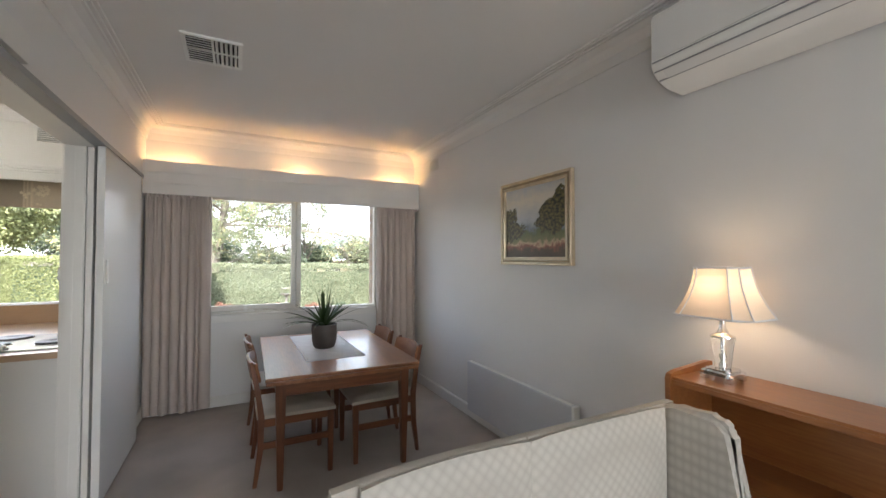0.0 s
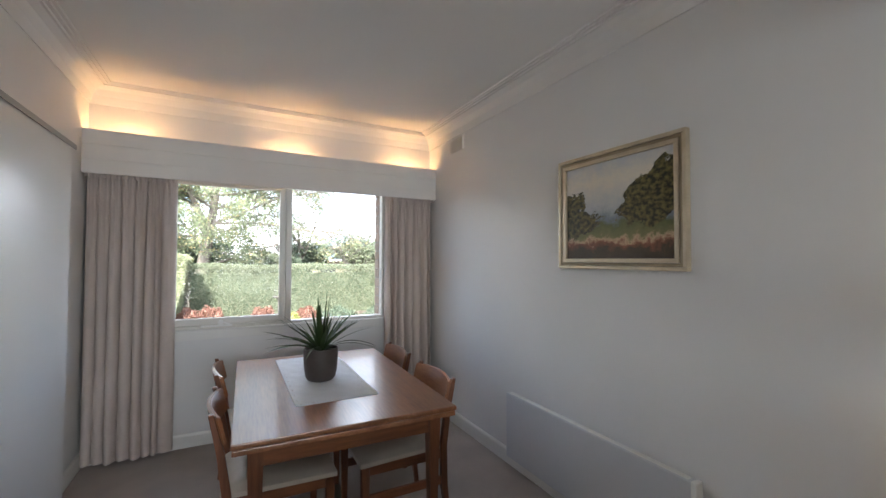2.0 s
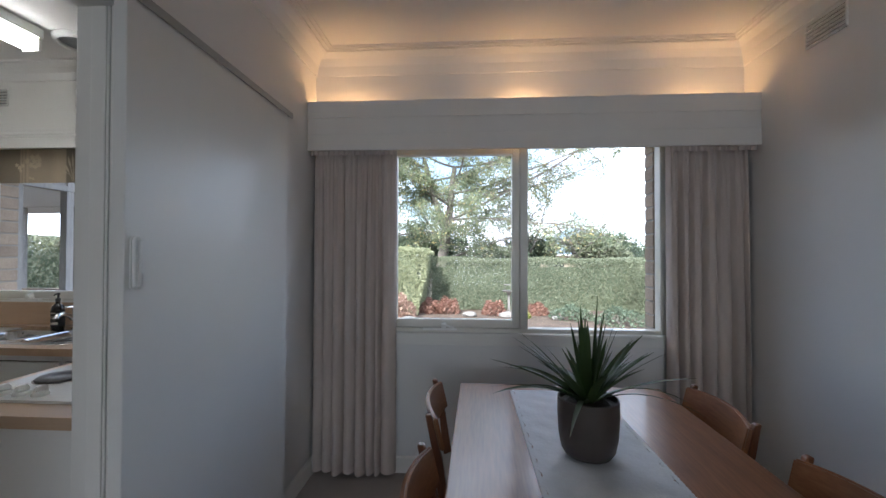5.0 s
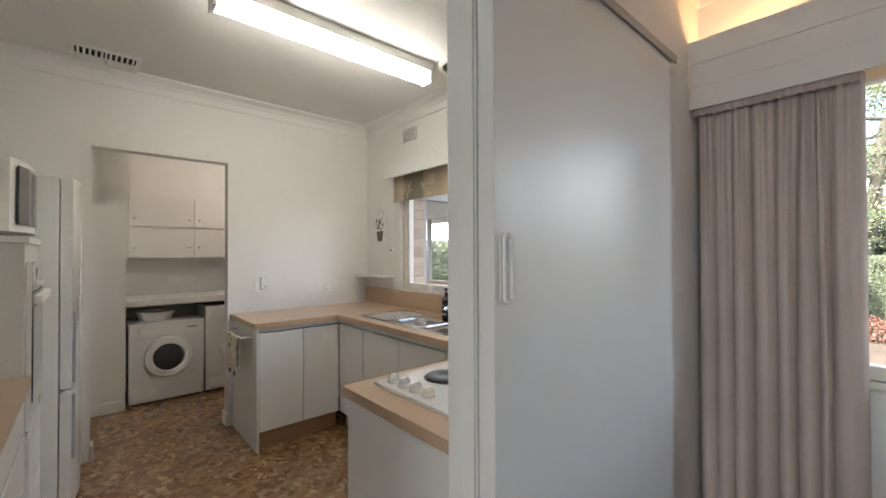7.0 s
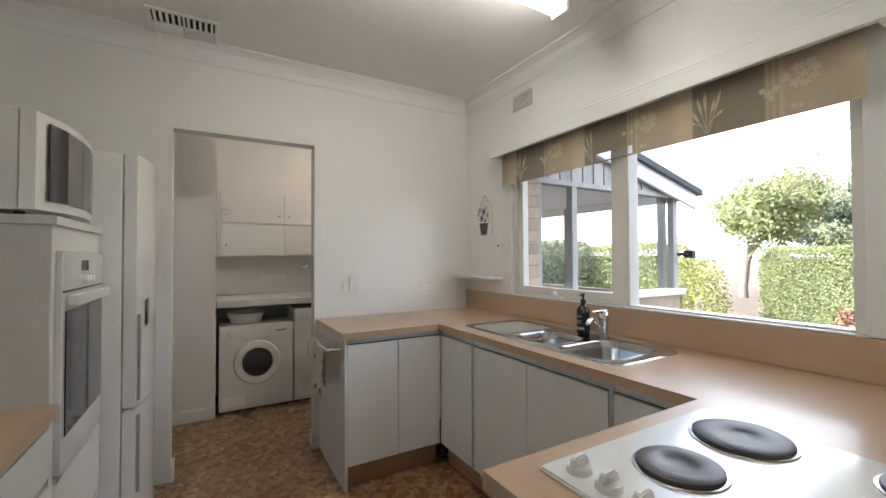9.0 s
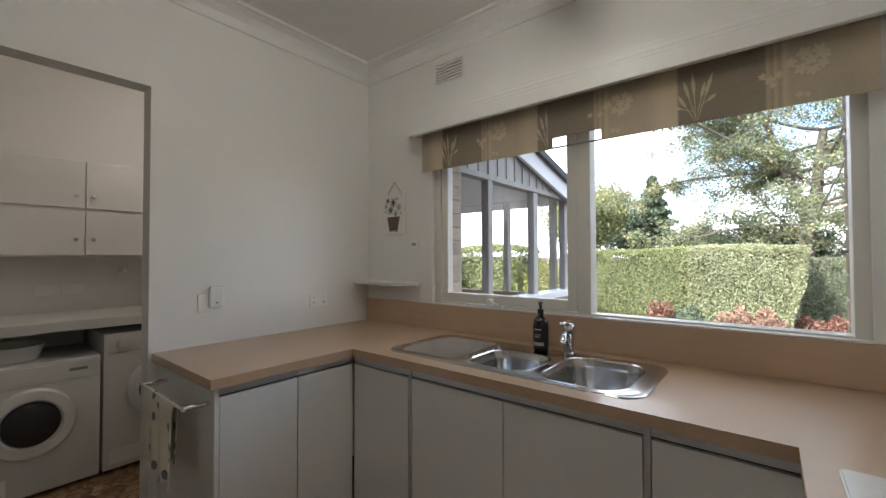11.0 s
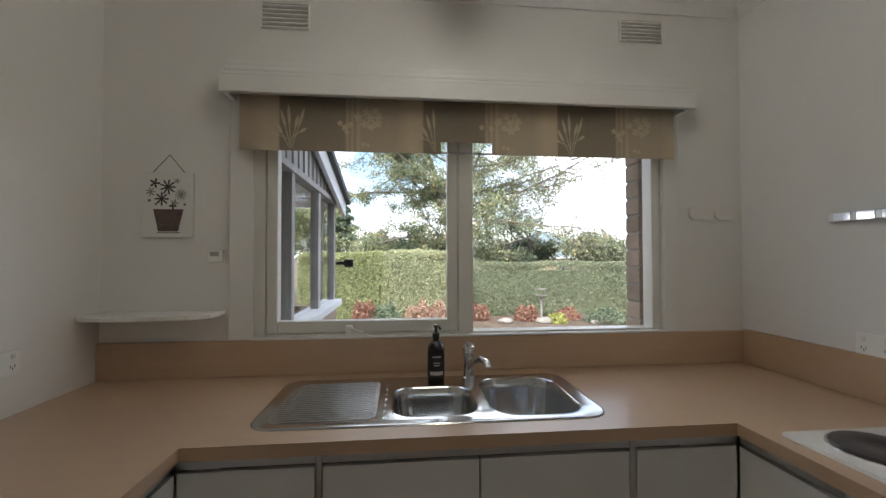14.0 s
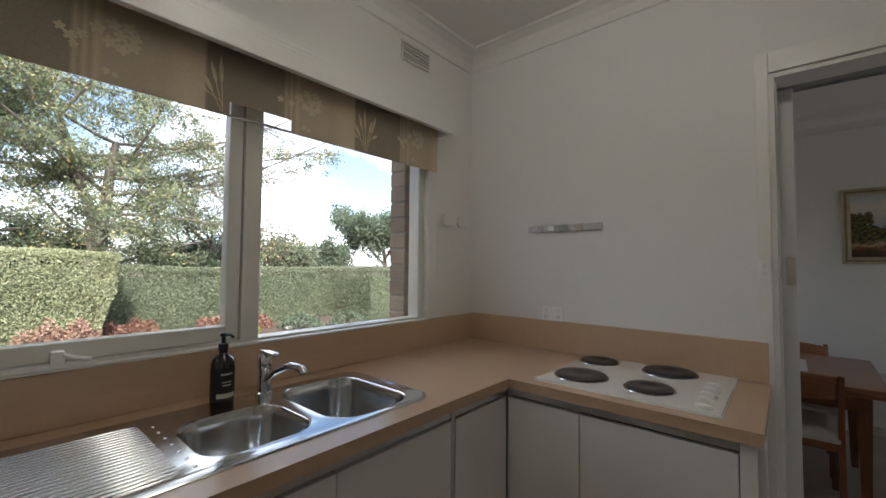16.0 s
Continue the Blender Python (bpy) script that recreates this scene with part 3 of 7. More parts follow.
# ---------------------------------------------------------------- sliding door
sd = thing("door_1", (-0.44, 3.7, 0), "white flush sliding door standing open against the wall", "door", kind="structure")
part("panel", boxes((-0.440, 3.246, 0.012, -0.402, 4.19, 2.04), r=0.003), "door", sd)
hb = bmesh.new()
prism(hb, loop_rr(3.263, 1.252, 3.291, 1.396, 0.012), "x", -0.403, -0.399)
ring_pts = [(-0.392, a, b) for a, b in loop_rr(3.267, 1.257, 3.287, 1.391, 0.009)]
tube(hb, ring_pts + ring_pts[:2], 0.0046, 8)
part("door_handle", hb, "plastic", sd, "white plastic recessed pull handle")
part("latch", boxes((-0.4425, 3.252, 1.25, -0.4395, 3.278, 1.36), r=0.001), "chrome", sd, "chrome plate latch on the back of the door")
part("track", boxes((-0.468, 1.9, 2.045, -0.398, 4.23, 2.06), (-0.398, 1.9, 2.035, -0.392, 4.23, 2.062)), "grey", sd, "grey aluminium sliding track")
part("track_cover", boxes((-0.4685, D0 - 0.9, 2.076, -0.384, D0 + 0.05, 2.18), r=0.003), "gloss", sd)
jm = boxes((KR - 0.004, D1 - 0.03, 0, -0.5015, D1 + 0.001, DH), (-0.4965, D1 - 0.03, 0, XL + 0.004, D1 + 0.001, DH), (KR + 0.045, D1 - 0.036, 0, -0.506, D1 - 0.0305, DH - 0.031), (KR - 0.004, D0 - 0.001, 0, XL + 0.004, D0 + 0.03, DH), (KR - 0.004, D0 + 0.03, DH - 0.03, XL + 0.004, D1 - 0.03, DH + 0.001), r=0.003)
fixed("door_jamb", jm, "gloss", "white painted doorway lining between dining room and kitchen", "door frame")
fixed("door_architrave", boxes((KR - 0.018, D1 - 0.012, 0, KR - 0.004, D1 + 0.03, DH + 0.07), (KR - 0.018, D0 - 0.085, 0, KR - 0.004, D0 + 0.012, DH + 0.07), (KR - 0.018, D0 + 0.012, DH - 0.012, KR - 0.004, D1 - 0.012, DH + 0.07), r=0.004), "gloss", "white architrave on the kitchen side of the doorway", "architrave")

# ---------------------------------------------------------------- dining room
pel = thing("pelmet", (0.83, 4.6, 1.97), "off-white boxed pelmet with ribbed face above the dining curtains", "pelmet")
for za, zb, yf in ((1.968, 2.0635, 4.592), (2.064, 2.161, 4.594), (2.1615, 2.262, 4.592)):
    part("board", boxes((XL + 0.004, yf, za, XR - 0.004, 4.61, zb), r=0.002), "pelmet", pel)
part("shelf", boxes((XL + 0.004, 4.611, 2.02, XR - 0.004, YN - 0.017, 2.036)), "pelmet", pel)


def curtain(name, x0, x1, folds, label, seed):
    """Gathered cloth: uneven rounded pleats with narrow deep valleys between them."""
    rng = random.Random(seed)
    cuts = [0.0]
    for _ in range(folds):
        cuts.append(cuts[-1] + rng.uniform(0.55, 1.5))
    cuts = [c / cuts[-1] for c in cuts]
    deep = [rng.uniform(0.04, 0.088) for _ in range(folds)]
    sway = [rng.uniform(-1, 1) for _ in range(folds + 1)]

    def f(u, v):
        i = max(j for j in range(folds) if cuts[j] <= u + 1e-9)
        k = min(1.0, (u - cuts[i]) / (cuts[i + 1] - cuts[i]))
        drift = sway[i] * (1 - k) + sway[i + 1] * k
        hump = math.sin(math.pi * k) ** 0.55 if 0 < k < 1 else 0.0
        fine = 0.006 * math.sin(2 * math.pi * k * 3) * v ** 3
        depth = deep[i] * (0.72 + 0.28 * (1 - v)) * (1 - 0.45 * v ** 6)
        x = x0 + (x1 - x0) * u + 0.018 * drift * math.sin(2.6 * (1 - v)) * min(1, 8 * u, 8 * (1 - u))
        z = 0.022 + 0.004 * drift * (1 - v) + v * (1.99 - 0.022)
        return (x, 4.703 - depth * hump + fine, z)
    bm = slab(bmesh.new(), f, folds * 16, 26, 0.003)
    root = thing(name, ((x0 + x1) / 2, 4.66, 0.02), label, "curtain", "dining room curtains")
    part("cloth", bm, "linen", root, smooth=True)
    head = slab(bmesh.new(), lambda u, v: (x0 + (x1 - x0) * u, 4.626 + 0.006 * math.sin(u * folds * 4 * math.pi), 1.945 + 0.04 * v), folds * 16, 2, 0.002)
    part("gathered_heading", head, "linen", root, smooth=True)


curtain("curtain", XL + 0.012, 0.055, 8, "taupe pleated full-length curtain drawn beside the window", 3)
curtain("curtain", 1.665, XR - 0.012, 7, "narrow taupe pleated curtain drawn into the corner", 5)

TABLE_Z = 0.70
tb = thing("dining_table", (0.9, 3.6, 0), "teak draw-leaf dining table with tapered legs", "table")
part("tabletop", boxes((0.42, 2.88, 0.678, 1.385, 4.28, TABLE_Z), r=0.005), "teak_y", tb)
for ya, yb in ((2.885, 3.60), (3.605, 4.275)):
    part("draw_leaf", boxes((0.425, ya, 0.652, 1.38, yb, 0.674), r=0.004), "teak_y", tb)
for row in ((0.485, 2.955, 1.32, 2.98), (0.485, 4.18, 1.32, 4.205)):
    part("apron", boxes((row[0], row[1], 0.565, row[2], row[3], 0.650), r=0.002), "teak_x", tb)
for xa in (0.485, 1.297):
    part("apron", boxes((xa, 2.985, 0.565, xa + 0.023, 4.175, 0.650), r=0.002), "teak_y", tb)
for xk in (0.70, 1.12):
    part("leaf_stop", boxes((xk - 0.02, 2.950, 0.632, xk + 0.02, 2.956, 0.648), r=0.001), "dark", tb)
for xc, yc in ((0.51, 2.975), (1.30, 2.975), (0.51, 4.19), (1.30, 4.19)):
    leg = bmesh.new()
    rr = [[(xc + s * w, yc + t * w, z) for s, t in ((-1, -1), (1, -1), (1, 1), (-1, 1))] for w, z in ((0.017, 0.0), (0.031, 0.64))]
    vs = [[leg.verts.new(p) for p in ring] for ring in rr]
    for i in range(4):
        leg.faces.new((vs[0][i], vs[0][(i + 1) % 4], vs[1][(i + 1) % 4], vs[1][i]))
    leg.faces.new(vs[0])
    leg.faces.new(vs[1])
    bmesh.ops.bevel(leg, geom=list(leg.edges), offset=0.004, segments=2, affect="EDGES")
    part("leg", leg, "teak_z", tb)

tb.location.x += 0.022
tb.rotation_euler = (0, 0, radians(-1.5))


def dining_chair():
    """Built about its own origin, facing +x."""
    ch = thing("dining_chair", (0, 0, 0), "teak dining chair with curved backrest and cream vinyl seat", "chair", "chairs round the dining table")
    for s in (-1, 1):
        rear = bmesh.new()
        path = [(-0.235, 0, 0.024), (-0.205, 0.22, 0.034), (-0.20, 0.42, 0.036), (-0.225, 0.60, 0.03), (-0.262, 0.765, 0.022)]
        left = [(x - w / 2, z) for x, z, w in path]
        right = [(x + w / 2, z) for x, z, w in reversed(path)]
        prism(rear, left + right, "y", s * 0.205 - 0.013, s * 0.205 + 0.013)
        bmesh.ops.bevel(rear, geom=list(rear.edges), offset=0.004, segments=1, affect="EDGES")
        part("rear_leg", rear, "teak_z", ch)
        front = bmesh.new()
        prism(front, [(0.205, 0), (0.235, 0), (0.243, 0.40), (0.20, 0.40)], "y", s * 0.20 - 0.015, s * 0.20 + 0.015)
        bmesh.ops.bevel(front, geom=list(front.edges), offset=0.004, segments=1, affect="EDGES")
        part("front_leg", front, "teak_z", ch)
        part("side_stretcher", boxes((-0.20, s * 0.202 - 0.009, 0.22, 0.212, s * 0.202 + 0.009, 0.262), r=0.003), "teak_x", ch)
        part("side_rail", boxes((-0.19, s * 0.198 - 0.01, 0.355, 0.205, s * 0.198 + 0.01, 0.402), r=0.002), "teak_x", ch)
    for xa in (-0.2, 0.19):
        part("seat_rail", boxes((xa, -0.188, 0.355, xa + 0.02, 0.188, 0.402), r=0.002), "teak_y", ch)
    seat = sheet(bmesh.new(), lambda u, v: (-0.225 + 0.475 * u, (v - 0.5) * (0.40 + 0.05 * u), 0.405), 14, 14)
    top = bmesh.ops.extrude_face_region(seat, geom=list(seat.faces))
    for g in top["geom"]:
        if isinstance(g, bmesh.types.BMVert):
            u, v = (g.co.x + 0.225) / 0.475, g.co.y / (0.40 + 0.05 * (g.co.x + 0.225) / 0.475) + 0.5
            edge = min(u, 1 - u, v, 1 - v)
            g.co.z = 0.425 + 0.03 * min(1, max(0, edge) / 0.18) ** 0.5 - 0.006 * math.exp(-((u - 0.45) ** 2 + (v - 0.5) ** 2) * 9)
    part("seat", seat, "vinyl", ch, "cream vinyl upholstered seat", True)

    def back(u, v):
        y = (u - 0.5) * 0.44
        bow = 0.045 * (1 - (2 * u - 1) ** 2)
        z = 0.635 + 0.115 * v + 0.012 * (1 - (2 * u - 1) ** 2) * (2 * v - 1)
        return (-0.235 - bow - 0.028 * v + 0.02, y, z)
    bk = slab(bmesh.new(), back, 24, 6, 0.018)
    bmesh.ops.bevel(bk, geom=[e for e in bk.edges if e.calc_face_angle(0) > 1.0], offset=0.005, segments=2, affect="EDGES")
    part("backrest", bk, "teak_y", ch, smooth=True)
    return ch


chair = dining_chair()
chair.matrix_basis = pose(0.615, 3.285, 0, 0, 0, 0)
for cx, cy, ca in ((0.61, 3.93, 1.5), (1.225, 3.285, 180), (1.245, 3.93, 178)):
    copy_thing(chair, pose(cx, cy, 0, 0, 0, ca))

# runner with a wavy lace edge
rn = random.Random(4)


def runner_f(u, v):
    e = 0.006 * math.sin(v * 70) if u in (0.0, 1.0) else 0.0
    g = 0.006 * math.sin(u * 40) if v in (0.0, 1.0) else 0.0
    z = TABLE_Z + 0.0035 + 0.0014 * math.sin(u * 23 + 5 * v) * math.sin(v * 31) + 0.001 * math.sin(v * 60 + 9 * u)
    return (0.710 + 0.385 * u + (e if u else -e), 3.21 + 0.97 * v + g, z)


run = thing("table_runner", (0.88, 3.7, TABLE_Z), "white cotton table runner with a scalloped lace edge", "table runner")
part("cloth", slab(bmesh.new(), runner_f, 30, 70, 0.0015), "lace", run, smooth=True)
lacebm = bmesh.new()
for i in range(64):
    for side in (0, 1):
        cone(lacebm, 0.705 + 0.395 * side, 3.215 + 0.0152 * i, TABLE_Z + 0.0006, 0.0095, 0.0085, 0.0025, 8)
for i in range(26):
    for side in (0, 1):
        cone(lacebm, 0.715 + 0.0152 * i, 3.205 + 0.98 * side, TABLE_Z + 0.0006, 0.0095, 0.0085, 0.0025, 8)
part("lace_border", lacebm, "lace", run)

PX, PY = 0.885, 3.58
pp = thing("potted_plant", (PX, PY, TABLE_Z + 0.005), "spiky green potted plant in a dark ceramic pot", "plant")
part("pot", lathe(bmesh.new(), [(0.060, 0), (0.072, 0.004), (0.084, 0.022), (0.092, 0.065), (0.096, 0.135), (0.095, 0.182), (0.089, 0.184), (0.087, 0.164), (0.02, 0.162)], PX, PY, TABLE_Z + 0.0065, 40), "pot", pp, "dark brown ceramic pot", True)
part("soil", lathe(bmesh.new(), [(0.086, 0), (0.086, 0.008), (0.03, 0.014), (0.004, 0.015)], PX, PY, TABLE_Z + 0.160, 24), "soil", pp)
rp = random.Random(11)
for i in range(58):
    ang, lean, ln = rp.uniform(0, 6.283), rp.uniform(0.06, 0.97) ** 1.1, rp.uniform(0.22, 0.33)
    droop = 0.45 if lean < 0.82 else rp.uniform(0.8, 1.4)
    ca, sa = math.cos(ang), math.sin(ang)
    wid = rp.uniform(0.008, 0.0145)
    bl = bmesh.new()
    rows, tw = [], rp.uniform(-0.5, 0.5)
    for k in range(8):
        t = k / 7
        out_r = 0.012 + ln * lean * (t + 0.2 * t * t)
        h = ln * (1.12 - 0.62 * lean) * t - droop * ln * lean * 0.55 * t * t
        w = wid * (0.75 + 0.5 * t) * (1 - t ** 2.2) + 0.0006
        c = Vector((PX + ca * out_r, PY + sa * out_r, TABLE_Z + 0.172 + h))
        side = Vector((-sa * math.cos(tw), ca * math.cos(tw), math.sin(tw)))
        keel = Vector((ca * 0.3, sa * 0.3, -0.9)) * w * 0.35
        rows.append([bl.verts.new(c - side * w), bl.verts.new(c + keel), bl.verts.new(c + side * w)])
    for a, b in zip(rows, rows[1:]):
        for j in (0, 1):
            bl.faces.new((a[j], a[j + 1], b[j + 1], b[j]))
    part("leaf", bl, "blade", pp, smooth=True)


# landscape painting in a gilt frame
def painting_material():
    m, n, l, p = nodes_of("oil_landscape")
    co, sp, no = n.new("ShaderNodeTexCoord"), n.new("ShaderNodeSeparateXYZ"), n.new("ShaderNodeTexNoise")
    l.new(co.outputs["Generated"], sp.inputs["Vector"])
    no.inputs["Scale"].default_value, no.inputs["Detail"].default_value, no.inputs["Roughness"].default_value = 9, 8, 0.72
    l.new(co.outputs["Generated"], no.inputs["Vector"])

    def math_node(op, a, b):
        k = n.new("ShaderNodeMath")
        k.operation = op
        for i, v in enumerate((a, b)):
            if isinstance(v, (int, float)):
                k.inputs[i].default_value = v
            else:
                l.new(v, k.inputs[i])
        return k.outputs[0]
    wob = math_node("MULTIPLY", math_node("SUBTRACT", no.outputs["Fac"], 0.5), 0.36)
    z = math_node("ADD", sp.outputs["Z"], wob)
    ground = n.new("ShaderNodeValToRGB")
    stops = [(0.0, (0.05, 0.026, 0.012)), (0.1, (0.07, 0.045, 0.02)), (0.16, (0.24, 0.085, 0.04)), (0.20, (0.58, 0.40, 0.24)), (0.235, (0.20, 0.19, 0.07)),
             (0.34, (0.12, 0.13, 0.045)), (0.42, (0.22, 0.26, 0.30)), (0.55, (0.50, 0.52, 0.54)), (0.8, (0.76, 0.70, 0.60)), (1.0, (0.55, 0.57, 0.60))]
    el = ground.color_ramp.elements
    while len(el) < len(stops):
        el.new(0.5)
    for e, (pos, c) in zip(el, stops):
        e.position, e.color = pos, (*c, 1)
    l.new(z, ground.inputs["Fac"])
    # trees: a tall mass to the one side, a lower one to the other; y runs along the wall
    yy = math_node("SUBTRACT", 1.0, sp.outputs["Y"])
    yw = math_node("ADD", yy, math_node("MULTIPLY", wob, 1.1))

    def mass(cy, cz, ry, rz):
        a = math_node("POWER", math_node("ABSOLUTE", math_node("DIVIDE", math_node("SUBTRACT", yw, cy), ry), 0), 2.0)
        b = math_node("POWER", math_node("ABSOLUTE", math_node("DIVIDE", math_node("SUBTRACT", z, cz), rz), 0), 2.0)
        return math_node("LESS_THAN", math_node("ADD", a, b), 1.0)
    dark = n.new("ShaderNodeValToRGB")
    dark.color_ramp.elements[0].color, dark.color_ramp.elements[1].color = (0.018, 0.018, 0.008, 1), (0.20, 0.165, 0.05, 1)
    dark.color_ramp.elements[0].position, dark.color_ramp.elements[1].position = 0.4, 0.66
    fine = n.new("ShaderNodeTexNoise")
    fine.inputs["Scale"].default_value, fine.inputs["Detail"].default_value = 26, 8
    l.new(co.outputs["Generated"], fine.inputs["Vector"])
    l.new(fine.outputs["Fac"], dark.inputs["Fac"])
    col = ground.outputs["Color"]
    for shape in (mass(0.80, 0.55, 0.20, 0.24), mass(0.92, 0.66, 0.13, 0.26), mass(0.66, 0.46, 0.12, 0.12), mass(0.06, 0.46, 0.15, 0.26), mass(0.22, 0.40, 0.13, 0.11)):
        mx = n.new("ShaderNodeMixRGB")
        l.new(shape, mx.inputs["Fac"])
        l.new(col, mx.inputs["Color1"])
        l.new(dark.outputs["Color"], mx.inputs["Color2"])
        col = mx.outputs["Color"]
    l.new(col, p.inputs["Base Color"])
    p.inputs["Roughness"].default_value = 0.45
    b = n.new("ShaderNodeBump")
    b.inputs["Strength"].default_value, b.inputs["Distance"].default_value = 0.4, 0.003
    l.new(fine.outputs["Fac"], b.inputs["Height"])
    l.new(b.outputs["Normal"], p.inputs["Normal"])
    return m


P0, P1, Q0, Q1 = 2.186, 2.933, 1.355, 1.968
pic = thing("framed_painting", (XR, 2.57, 1.66), "oil landscape painting in a stepped gilt frame hung on the wall", "painting")
part("canvas", boxes((2.122, P0 + 0.05, Q0 + 0.05, 2.134, P1 - 0.05, Q1 - 0.05)), painting_material(), pic, "brown and green landscape with trees and a path")
for nm, d0, d1, xo, mt in (("outer_moulding", 0.0, 0.018, 2.106, "gilt"), ("middle_moulding", 0.019, 0.034, 2.112, "giltd"), ("inner_moulding", 0.035, 0.056, 2.108, "gilt")):
    part(nm, boxes((xo, P0 + d0, Q0 + d0, 2.138, P1 - d0, Q0 + d1), (xo, P0 + d0, Q1 - d1, 2.138, P1 - d0, Q1 - d0),
                   (xo, P0 + d0, Q0 + d1, 2.138, P0 + d1, Q1 - d1), (xo, P1 - d1, Q0 + d1, 2.138, P1 - d0, Q1 - d1), r=0.003), mt, pic)

ht = thing("panel_heater", (2.1, 2.8, 0.08), "slim white wall-mounted panel heater above the skirting", "heater")
part("casing", boxes((2.076, 2.165, 0.085, 2.116, 3.40, 0.506), r=0.006), "heater", ht)
part("top_grille", boxes((2.084, 2.18, 0.506, 2.112, 3.385, 0.5085)), "plastic", ht)
part("end_cap", boxes((2.072, 2.140, 0.083, 2.120, 2.164, 0.509), r=0.005), "plastic", ht)
for yb in (2.5, 3.1):
    part("wall_bracket", boxes((2.116, yb, 0.15, 2.139, yb + 0.04, 0.45)), "grey", ht)


def slat_vent(name, x0, x1, z0, z1, n, label, plane, axis):
    """Fixed plaster wall vent with louvre slats."""
    root = thing(name, (x0, plane, z0) if axis == "y" else (plane, x0, z0), label, "wall vent", "wall vents")
    h = (z1 - z0) / n
    # grey backing puts the shade between the slats into its colour
    back = boxes((x0, plane - 0.003, z0, x1, plane - 0.0005, z1)) if axis == "y" else boxes((plane - 0.003, x0, z0, plane - 0.0005, x1, z1))
    part("backing", back, "cladding", root)
    for i in range(n):
        za = z0 + i * h
        bm = bmesh.new()
        prism(bm, [(plane - 0.004, za), (plane - 0.015, za + h * 0.10), (plane - 0.013, za + h * 0.42), (plane - 0.004, za + h * 0.66)], "x" if axis == "y" else "y", x0, x1)
        part("slat", bm, "kwall", root)
    rim = ((x0 - 0.006, x0), (x1, x1 + 0.006))
    for a, b in rim:
        bm = bmesh.new()
        box(bm, *((a, plane - 0.010, z0, b, plane - 0.0005, z1) if axis == "y" else (plane - 0.010, a, z0, plane - 0.0005, b, z1)))
        part("rim", bm, "kwall", root)


slat_vent("wall_vent", 4.085, 4.29, 2.345, 2.455, 6, "white slatted plaster vent high on the wall", XR, "x")
slat_vent("wall_vent", -2.77, -2.58, 2.335, 2.445, 6, "white slatted plaster vent high on the wall", YN, "y")
slat_vent("wall_vent", -1.185, -0.99, 2.36, 2.46, 6, "white slatted plaster vent high on the wall", YN, "y")


def ceiling_vent(x0, y0, x1, y1, label, cross):
    root = thing("ceiling_vent", ((x0 + x1) / 2, (y0 + y1) / 2, CEIL), label, "ceiling vent", "ceiling vents")
    z = CEIL
    # black sheet in place of the shade above the slats
    part("backing", boxes((x0 + 0.01, y0 + 0.01, z - 0.003, x1 - 0.01, y1 - 0.01, z - 0.0005)), "dark", root)
    part("frame", boxes((x0, y0, z - 0.012, x1, y0 + 0.022, z - 0.0005), (x0, y1 - 0.022, z - 0.012, x1, y1, z - 0.0005), (x0, y0 + 0.022, z - 0.012, x0 + 0.022, y1 - 0.022, z - 0.0005),
                        (x1 - 0.022, y0 + 0.022, z - 0.012, x1, y1 - 0.022, z - 0.0005), r=0.003), "plastic", root)
    mx, my = (x0 + x1) / 2, (y0 + y1) / 2
    part("divider", boxes((mx - 0.006, y0 + 0.022, z - 0.011, mx + 0.006, y1 - 0.022, z - 0.003), (x0 + 0.022, my - 0.005, z - 0.0105, mx - 0.006, my + 0.005, z - 0.003), (mx + 0.006, my - 0.005, z - 0.0105, x1 - 0.022, my + 0.005, z - 0.003)), "plastic", root)
    for i in range(5):
        for qx0, qx1, along in ((x0 + 0.024, mx - 0.008, cross), (mx + 0.008, x1 - 0.024, not cross)):
            for qy0, qy1 in ((y0 + 0.024, my - 0.007), (my + 0.007, y1 - 0.024)):
                bm = bmesh.new()
                if along:
                    c = qy0 + (i + 0.5) * (qy1 - qy0) / 5
                    prism(bm, [(c - 0.006, z - 0.014), (c - 0.004, z - 0.015), (c + 0.007, z - 0.004), (c + 0.005, z - 0.004)], "x", qx0, qx1)
                else:
                    c = qx0 + (i + 0.5) * (qx1 - qx0) / 5
                    prism(bm, [(c - 0.006, z - 0.014), (c - 0.004, z - 0.015), (c + 0.007, z - 0.004), (c + 0.005, z - 0.004)], "y", qy0, qy1)
                part("slat", bm, "plastic", root)


ceiling_vent(-0.015, 2.82, 0.285, 3.165, "square four-way white ceiling register with open slats", True)
ceiling_vent(-3.34, 2.555, -3.05, 2.895, "square four-way white ceiling register above the fridge", False)

# ---------------------------------------------------------------- living end of the room
ac = thing("air_conditioner", (2.03, 1.0, 2.3), "white split-system air conditioner mounted high on the wall", "air conditioner")
A0, A1 = 0.56, 1.50
bm = bmesh.new()
prism(bm, [(2.136, 2.165), (2.136, 2.50), (1.935, 2.50), (1.908, 2.475), (1.902, 2.262), (1.918, 2.228), (1.955, 2.196), (2.02, 2.172)], "y", A0, A1)
bmesh.ops.bevel(bm, geom=list(bm.edges), offset=0.008, segments=2, affect="EDGES")
part("body", bm, "plastic", ac, smooth=True)
bm = bmesh.new()
prism(bm, [(1.8995, 2.272), (1.9025, 2.272), (1.9055, 2.468), (1.9025, 2.468)], "y", A0 + 0.015, A1 - 0.015)
part("front_panel", bm, "enamel", ac)
bm = bmesh.new()
prism(bm, [(1.9195, 2.222), (1.9215, 2.2245), (1.9535, 2.1965), (1.9515, 2.194)], "y", A0 + 0.05, A1 - 0.05)
part("louvre", bm, "enamel", ac, "white air outlet flap")
